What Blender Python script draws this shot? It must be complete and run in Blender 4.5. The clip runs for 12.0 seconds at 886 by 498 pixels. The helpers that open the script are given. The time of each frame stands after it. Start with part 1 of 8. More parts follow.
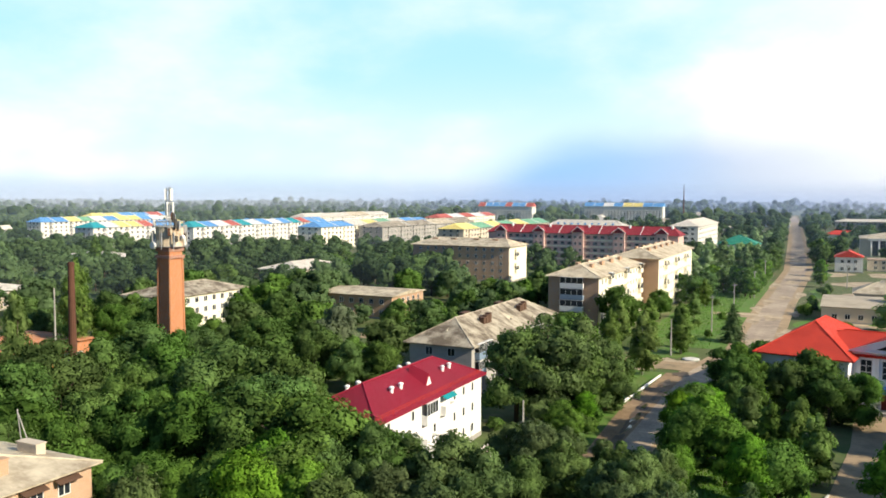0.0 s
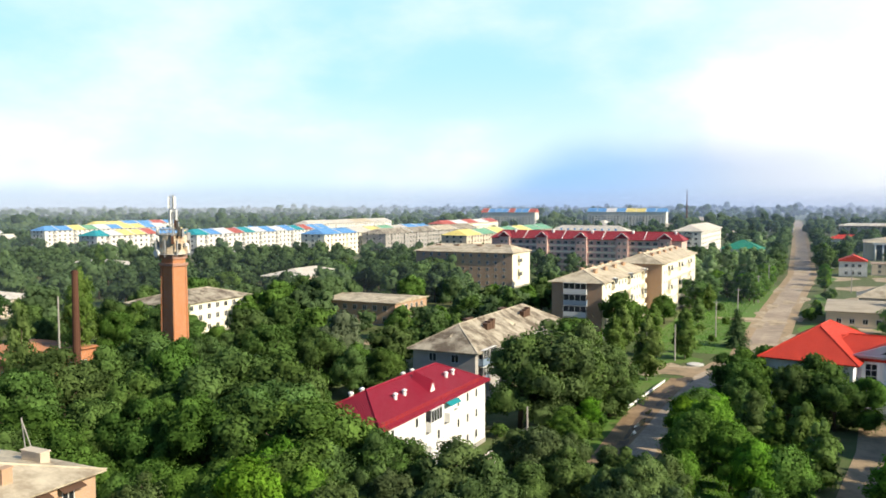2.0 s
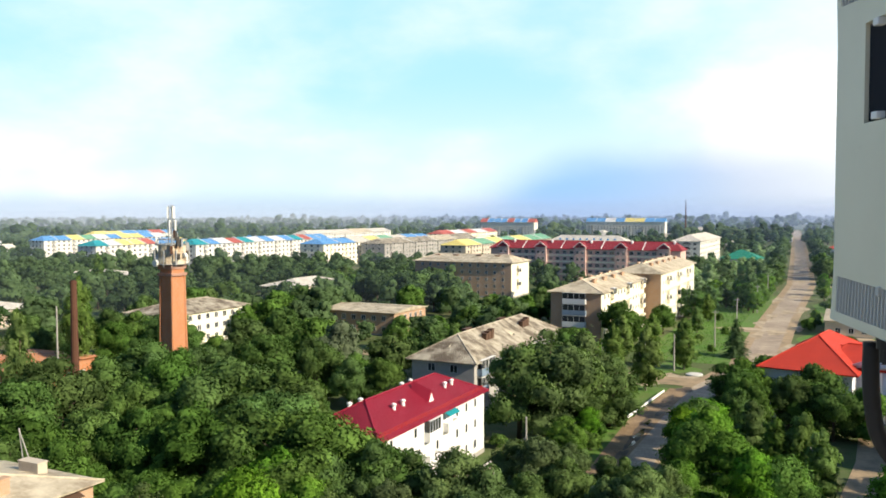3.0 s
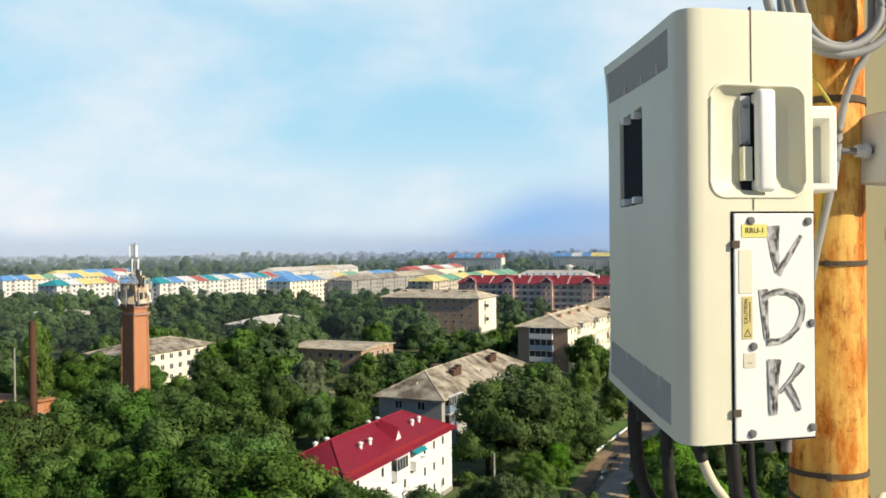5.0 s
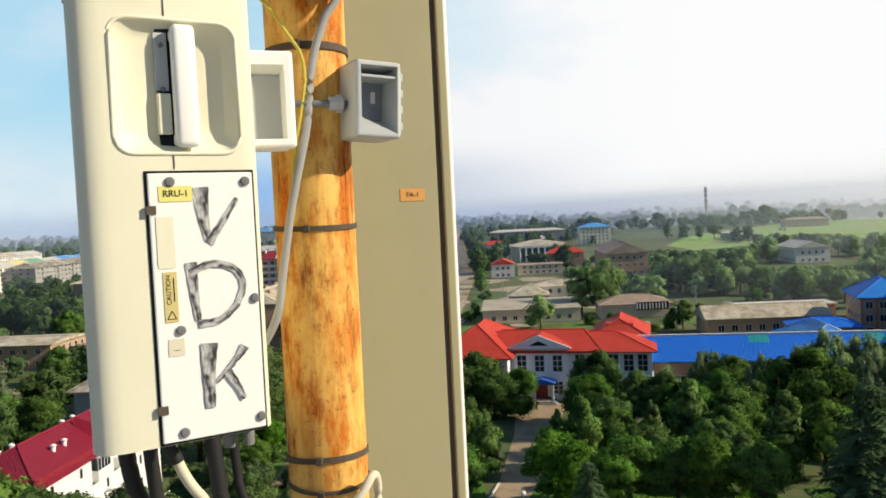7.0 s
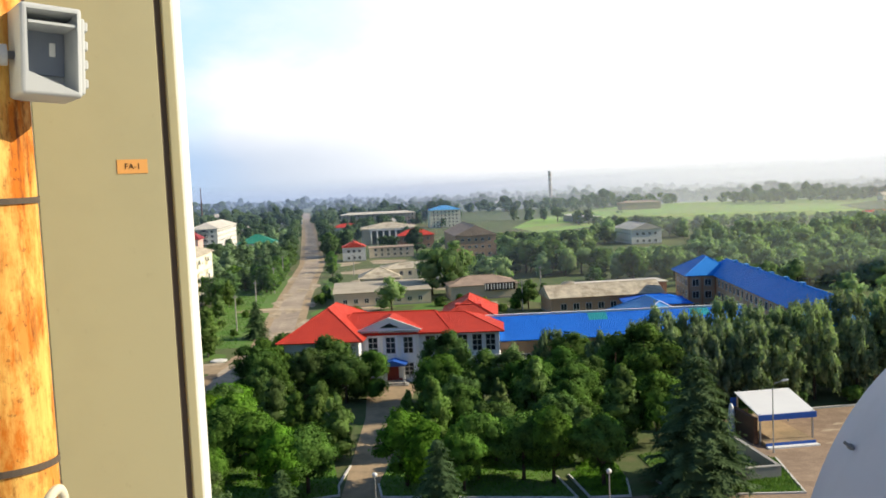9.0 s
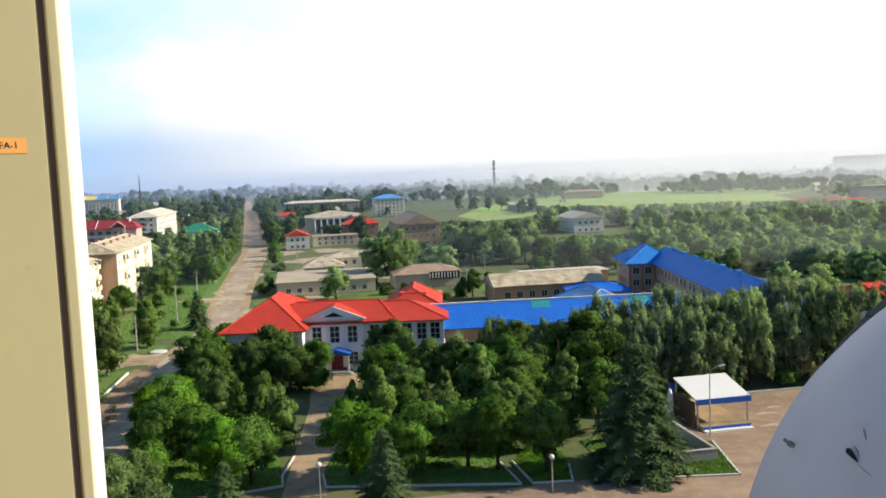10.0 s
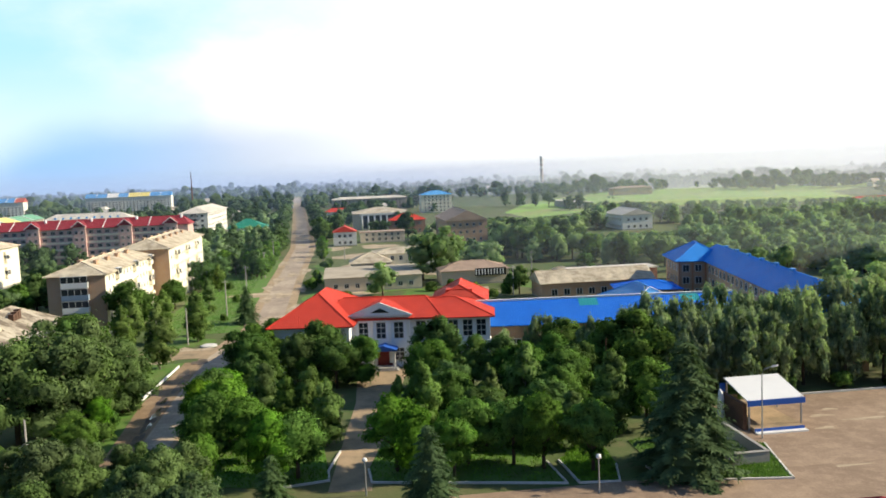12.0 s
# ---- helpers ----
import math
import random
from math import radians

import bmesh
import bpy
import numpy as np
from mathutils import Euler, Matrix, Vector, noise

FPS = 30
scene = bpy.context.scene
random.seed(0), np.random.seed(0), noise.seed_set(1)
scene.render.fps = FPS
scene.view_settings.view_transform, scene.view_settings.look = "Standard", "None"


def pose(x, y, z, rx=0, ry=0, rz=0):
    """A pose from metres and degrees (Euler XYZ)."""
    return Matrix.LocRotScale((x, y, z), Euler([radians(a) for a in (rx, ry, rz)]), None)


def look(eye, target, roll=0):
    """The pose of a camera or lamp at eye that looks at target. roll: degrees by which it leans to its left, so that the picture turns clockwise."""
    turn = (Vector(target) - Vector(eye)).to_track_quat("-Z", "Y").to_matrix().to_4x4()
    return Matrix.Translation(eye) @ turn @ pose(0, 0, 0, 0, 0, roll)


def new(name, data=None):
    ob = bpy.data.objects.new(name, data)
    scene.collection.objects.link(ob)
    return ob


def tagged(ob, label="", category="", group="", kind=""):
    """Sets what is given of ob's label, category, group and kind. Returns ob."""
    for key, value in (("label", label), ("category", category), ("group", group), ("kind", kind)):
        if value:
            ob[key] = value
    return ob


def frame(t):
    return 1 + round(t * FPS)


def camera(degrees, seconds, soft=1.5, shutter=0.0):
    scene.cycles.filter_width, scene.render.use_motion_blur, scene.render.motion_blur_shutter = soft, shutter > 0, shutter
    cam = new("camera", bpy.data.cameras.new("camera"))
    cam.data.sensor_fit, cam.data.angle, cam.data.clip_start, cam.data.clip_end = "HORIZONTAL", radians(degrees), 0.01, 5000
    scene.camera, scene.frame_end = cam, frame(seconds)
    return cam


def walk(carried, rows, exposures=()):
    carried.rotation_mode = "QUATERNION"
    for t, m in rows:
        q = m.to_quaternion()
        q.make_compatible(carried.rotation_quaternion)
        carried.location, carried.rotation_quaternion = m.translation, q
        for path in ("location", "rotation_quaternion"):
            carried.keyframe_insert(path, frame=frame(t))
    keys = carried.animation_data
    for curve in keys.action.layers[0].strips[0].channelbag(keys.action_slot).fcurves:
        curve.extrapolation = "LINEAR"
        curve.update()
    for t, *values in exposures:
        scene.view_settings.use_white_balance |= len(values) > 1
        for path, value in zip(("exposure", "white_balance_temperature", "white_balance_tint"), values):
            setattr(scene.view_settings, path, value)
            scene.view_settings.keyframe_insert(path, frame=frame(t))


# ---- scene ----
cam = camera(56.15, 12.0, soft=1.7)
PATH = [
    (0.0, pose(-0.362, 0.180, 32.935, 86.30, -0.20, 0.00)),
    (0.5, pose(-0.361, 0.179, 32.934, 86.37, -0.08, 0.06)),
    (1.0, pose(-0.359, 0.177, 32.932, 86.46, 0.02, 0.13)),
    (1.5, pose(-0.355, 0.174, 32.930, 86.58, 0.06, 0.18)),
    (2.0, pose(-0.348, 0.171, 32.927, 86.74, 0.12, 0.20)),
    (2.5, pose(-0.328, 0.158, 32.928, 87.00, 0.14, 0.11)),
    (3.0, pose(-0.298, 0.108, 32.945, 87.42, 0.12, 0.14)),
    (3.2, pose(-0.283, 0.082, 32.954, 87.70, 0.18, 0.30)),
    (4.8, pose(-0.096, -0.026, 33.003, 89.90, 0.54, -0.96)),
    (5.0, pose(-0.067, -0.022, 33.002, 89.88, 0.59, -2.10)),
    (5.5, pose(0.000, 0.000, 33.000, 89.42, 0.89, -5.71)),
    (6.0, pose(0.077, 0.018, 32.998, 88.74, 1.57, -11.67)),
    (6.5, pose(0.157, 0.039, 32.993, 88.08, 2.25, -16.88)),
    (7.0, pose(0.250, 0.072, 32.987, 87.50, 2.76, -22.10)),
    (7.5, pose(0.323, 0.094, 32.994, 87.38, 2.60, -25.07)),
    (7.7, pose(0.342, 0.092, 32.997, 87.19, 2.55, -26.04)),
    (9.3, pose(0.443, 0.092, 32.965, 85.55, 2.53, -33.82)),
    (9.5, pose(0.455, 0.099, 32.964, 85.34, 2.50, -34.79)),
    (10.0, pose(0.500, 0.149, 32.963, 84.90, 2.24, -36.14)),
    (10.5, pose(0.556, 0.218, 32.965, 84.72, 2.17, -35.56)),
    (11.0, pose(0.630, 0.345, 32.966, 84.72, 2.30, -34.28)),
    (11.5, pose(0.679, 0.376, 32.976, 84.79, 2.34, -33.31)),
    (12.0, pose(0.706, 0.388, 32.979, 84.77, 2.31, -32.92)),
]
EXPOSURES = [(0.0, 0.50), (3.2, 0.50), (4.8, 0.20), (6.5, 0.10), (7.7, 0.18), (9.3, 0.42), (12.0, 0.50)]
walk(cam, PATH, EXPOSURES)

# ---- light: morning sun from the right, thin bright cloud, mist low over the land ----
SUN_AZ, SUN_EL = 121.0, 30.0
sun_dir = Vector((math.sin(radians(SUN_AZ)) * math.cos(radians(SUN_EL)), math.cos(radians(SUN_AZ)) * math.cos(radians(SUN_EL)), math.sin(radians(SUN_EL))))
sun = new("sun", bpy.data.lights.new("sun", "SUN"))
sun.data.energy, sun.data.angle, sun.data.color = 5.0, radians(0.6), (1.0, 0.885, 0.68)
sun.matrix_basis = look(sun_dir * 400, (0, 0, 0))


class Nodes:
    """A small helper to chain shader nodes."""

    def __init__(self, tree):
        self.tree = tree
        tree.nodes.clear()

    def add(self, kind, inputs=()):
        n = self.tree.nodes.new(kind)
        for key, v in (inputs.items() if isinstance(inputs, dict) else enumerate(inputs)):
            if v is None:
                continue
            if isinstance(v, bpy.types.NodeSocket):
                self.tree.links.new(v, n.inputs[key])
            else:
                n.inputs[key].default_value = v
        return n

    def math(self, op, a, b=None, clamp=False):
        node = self.add("ShaderNodeMath", (a, b))
        node.operation, node.use_clamp = op, clamp
        return node.outputs[0]

    def madd(self, a, b, c):
        node = self.add("ShaderNodeMath", (a, b, c))
        node.operation = "MULTIPLY_ADD"
        return node.outputs[0]

    def span(self, v, a, b, c=0.0, d=1.0):
        node = self.add("ShaderNodeMapRange", {0: v, 1: a, 2: b, 3: c, 4: d})
        node.interpolation_type = "SMOOTHSTEP"
        return node.outputs[0]

    def mix(self, f, a, b, blend="MIX"):
        node = self.add("ShaderNodeMix", {0: f, 6: a, 7: b})
        node.data_type, node.blend_type = "RGBA", blend
        return node.outputs[2]

    def noise(self, vec, scale, detail=4.0, rough=0.55):
        return self.add("ShaderNodeTexNoise", {"Vector": vec, "Scale": scale, "Detail": detail, "Roughness": rough}).outputs[0]


def make_world():
    w = bpy.data.worlds.new("sky")
    scene.world = w
    w.use_nodes = True
    n = Nodes(w.node_tree)
    d = n.add("ShaderNodeTexCoord").outputs["Generated"]
    air = n.add("ShaderNodeTexSky")
    air.sky_type, air.sun_disc, air.sun_elevation, air.sun_rotation, air.dust_density = "NISHITA", False, radians(SUN_EL), radians(SUN_AZ), 1.5
    sky = air.outputs[0]
    sky = n.mix(0.85, n.mix(1.0, sky, (0.10, 0.14, 0.15, 1), "MULTIPLY"), (0.48, 0.84, 1.05, 1))
    x, y, z = n.add("ShaderNodeSeparateXYZ", (d,)).outputs
    puff = n.add("ShaderNodeCombineXYZ", (x, y, n.math("MULTIPLY", z, 2.0))).outputs[0]
    big = n.noise(puff, 2.3, 3.0, 0.45)
    fine = n.noise(puff, 6.5, 5.0, 0.55)
    # the haze brightens towards the sun
    sh = Vector((sun_dir.x, sun_dir.y, 0)).normalized()
    toward = n.math("ADD", n.math("MULTIPLY", x, sh.x), n.math("MULTIPLY", y, sh.y))
    glow = n.span(toward, -0.42, 0.22)
    cover = n.math("ADD", n.math("MULTIPLY", big, 1.0), n.math("MULTIPLY", fine, 0.45))
    cover = n.math("ADD", n.span(cover, 0.60, 1.0, 0.0, 0.8), n.span(z, 0.17, 0.03, 0.0, 0.5))
    cover = n.math("ADD", cover, n.math("MULTIPLY", glow, 1.1), clamp=True)
    cloud = n.mix(glow, (1.0, 1.02, 1.05, 1), (1.12, 1.12, 1.12, 1))
    col = n.mix(cover, sky, cloud)
    # the bank of blue-grey mist that lies along the horizon, deep blue at its near end, thinned by the glow
    ahead = n.math("ADD", n.math("MULTIPLY", x, 0.292), n.math("MULTIPLY", y, 0.956))
    across = n.math("SUBTRACT", n.math("MULTIPLY", x, 0.956), n.math("MULTIPLY", y, 0.292))
    edge = n.math("ADD", n.math("MULTIPLY", n.math("SUBTRACT", n.noise(puff, 4.0, 4.0, 0.55), 0.5), 0.045), z)
    rise = n.span(across, -0.27, -0.10, 0.022, 0.066)
    bank = n.span(n.math("SUBTRACT", edge, rise), -0.030, 0.030, 1.0, 0.0)
    side = n.math("MULTIPLY", n.span(across, -0.30, -0.17), n.span(across, 0.34, -0.02))
    tint = n.mix(n.span(across, -0.16, 0.10), (0.26, 0.52, 0.95, 1), (0.50, 0.60, 0.76, 1))
    col = n.mix(n.math("MULTIPLY", bank, n.math("MULTIPLY", side, 0.80)), col, tint)
    low = n.span(z, -0.004, 0.034, 1.0, 0.0)
    col = n.mix(n.math("MULTIPLY", low, 0.62), col, n.mix(glow, (0.42, 0.57, 0.80, 1), (0.92, 0.93, 0.95, 1)))
    # higher up the cloud breaks and the sky turns deep blue
    open_ = n.math("MULTIPLY", n.span(z, 0.30, 0.62), n.span(toward, 0.75, 0.2, 0.55, 1.0))
    col = n.mix(n.math("MULTIPLY", open_, 0.92), col, (0.065, 0.155, 0.36, 1))
    # away from the bank of mist the morning sky is clear
    col = n.mix(n.math("MULTIPLY", n.span(ahead, 0.66, 0.05), 0.90), col, (0.075, 0.16, 0.33, 1))
    bg = n.add("ShaderNodeBackground", (col, 0.81)).outputs[0]
    n.add("ShaderNodeOutputWorld", (bg,))


make_world()


# ---- materials ----
def surface(name, base, rough=0.8, metal=0.0, var=0.25, scale=1.0, tone2=None, big=0.08, bump=0.15, fine=14.0, spec=0.3, per_object=0.0):
    """A painted, plastered or mineral surface: two scales of mottling and a fine relief."""
    m = bpy.data.materials.new(name)
    m.use_nodes = True
    n = Nodes(m.node_tree)
    p = n.add("ShaderNodeTexCoord").outputs["Object"]
    a = n.noise(p, big * scale, 5.0, 0.6)
    b = n.noise(p, fine * 0.12 * scale, 6.0, 0.65)
    c = n.noise(p, fine * scale, 3.0, 0.6)
    t2 = tone2 or tuple(x * 0.62 for x in base)
    f = n.math("ADD", n.math("MULTIPLY", n.span(a, 0.35, 0.7), var), n.math("MULTIPLY", n.span(b, 0.42, 0.72), var * 0.8), clamp=True)
    col = n.mix(f, (*base, 1), (*t2, 1))
    col = n.mix(n.math("MULTIPLY", n.span(c, 0.35, 0.75), var * 0.45), col, tuple(x * 0.55 for x in base) + (1,))
    if per_object:
        r = n.add("ShaderNodeObjectInfo").outputs["Random"]
        h = n.add("ShaderNodeHueSaturation", {"Hue": n.madd(r, 0.04, 0.48), "Value": n.madd(r, per_object, 1 - per_object / 2), "Color": col})
        col = h.outputs[0]
    s = n.add("ShaderNodeBsdfPrincipled", {"Base Color": col, "Roughness": n.madd(c, 0.2, max(rough - 0.1, 0.0)), "Metallic": metal, "Specular IOR Level": spec})
    if bump:
        bp = n.add("ShaderNodeBump", {"Strength": bump, "Distance": 0.05, "Height": c})
        n.tree.links.new(bp.outputs[0], s.inputs["Normal"])
    n.add("ShaderNodeOutputMaterial", (s.outputs[0],))
    return m


def leaf(name, dark, light, trans=0.35, scale=0.5):
    """Foliage: each leaf cluster has its own green, each tree its own tint, light comes through."""
    m = bpy.data.materials.new(name)
    m.use_nodes = True
    n = Nodes(m.node_tree)
    isle = n.add("ShaderNodeNewGeometry").outputs["Random Per Island"]
    ob = n.add("ShaderNodeObjectInfo").outputs["Random"]
    p = n.add("ShaderNodeTexCoord").outputs["Object"]
    big = n.noise(p, scale, 3.0)
    f = n.math("ADD", n.math("MULTIPLY", isle, 0.30), n.math("MULTIPLY", n.span(big, 0.32, 0.66), 0.64))
    col = n.mix(f, (*dark, 1), (*light, 1))
    h = n.add("ShaderNodeHueSaturation", {"Hue": n.madd(ob, 0.022, 0.487), "Saturation": n.madd(n.math("FRACT", n.math("MULTIPLY", ob, 7.3)), 0.20, 0.84), "Value": n.madd(n.math("FRACT", n.math("MULTIPLY", ob, 3.7)), 0.34, 0.82), "Color": col})
    di = n.add("ShaderNodeBsdfDiffuse", (h.outputs[0],)).outputs[0]
    tcol = n.mix(0.5, h.outputs[0], n.mix(1.0, h.outputs[0], (1.2, 1.7, 0.5, 1), "MULTIPLY"))
    tr = n.add("ShaderNodeBsdfTranslucent", (tcol,)).outputs[0]
    mx = n.add("ShaderNodeMixShader", (trans, di, tr)).outputs[0]
    n.add("ShaderNodeOutputMaterial", (mx,))
    return m


def roofing(name, base, tone2, pitch=1.1, rough=0.6, metal=0.0, var=0.5, bump=0.6):
    """Corrugated or seamed sheets that run down the slope, with stains and faded sheets."""
    m = bpy.data.materials.new(name)
    m.use_nodes = True
    n = Nodes(m.node_tree)
    uv = n.add("ShaderNodeTexCoord").outputs["UV"]
    p = n.add("ShaderNodeTexCoord").outputs["Object"]
    wave = n.add("ShaderNodeTexWave", {"Vector": uv, "Scale": 6.2832 / pitch / 6.2832 * 3.14, "Distortion": 0.0}).outputs[1]
    sheet = n.add("ShaderNodeTexBrick", {"Vector": uv, "Color1": (0.35, 0.35, 0.35, 1), "Color2": (0.75, 0.75, 0.75, 1), "Mortar": (0.1, 0.1, 0.1, 1), "Scale": 1.0, "Mortar Size": 0.012, "Brick Width": 1.1, "Row Height": 1.7}).outputs[0]
    st = n.noise(p, 0.35, 6.0, 0.65)
    f = n.math("ADD", n.math("MULTIPLY", sheet, 0.45), n.math("MULTIPLY", n.span(st, 0.35, 0.7), 0.65))
    col = n.mix(n.math("MULTIPLY", f, var * 1.6, clamp=True), (*base, 1), (*tone2, 1))
    s = n.add("ShaderNodeBsdfPrincipled", {"Base Color": col, "Roughness": rough + 0.15, "Metallic": metal, "Specular IOR Level": 0.14})
    bp = n.add("ShaderNodeBump", {"Strength": bump, "Distance": 0.04, "Height": wave})
    n.tree.links.new(bp.outputs[0], s.inputs["Normal"])
    n.add("ShaderNodeOutputMaterial", (s.outputs[0],))
    return m


def brickwork(name, a, b, mortar, size=1.0, panel=False):
    """Brick courses (or large wall panels) with stains."""
    m = bpy.data.materials.new(name)
    m.use_nodes = True
    n = Nodes(m.node_tree)
    uv = n.add("ShaderNodeTexCoord").outputs["UV"]
    p = n.add("ShaderNodeTexCoord").outputs["Object"]
    bw, rh, ms = (3.0, 2.75, 0.03) if panel else (0.26 * size, 0.08 * size, 0.012)
    br = n.add("ShaderNodeTexBrick", {"Vector": uv, "Color1": (*a, 1), "Color2": (*b, 1), "Mortar": (*mortar, 1), "Scale": 1.0, "Mortar Size": ms, "Brick Width": bw, "Row Height": rh})
    if panel:
        br.offset = 0.0
    st = n.noise(p, 0.25, 6.0, 0.6)
    fine = n.noise(p, 3.0, 5.0, 0.6)
    col = n.mix(n.math("MULTIPLY", n.span(st, 0.4, 0.75), 0.4), br.outputs[0], tuple(x * 0.55 for x in a) + (1,))
    col = n.mix(n.math("MULTIPLY", n.span(fine, 0.4, 0.75), 0.25), col, tuple(min(x * 1.3, 0.85) for x in b) + (1,))
    s = n.add("ShaderNodeBsdfPrincipled", {"Base Color": col, "Roughness": 0.88, "Specular IOR Level": 0.2})
    n.add("ShaderNodeOutputMaterial", (s.outputs[0],))
    return m


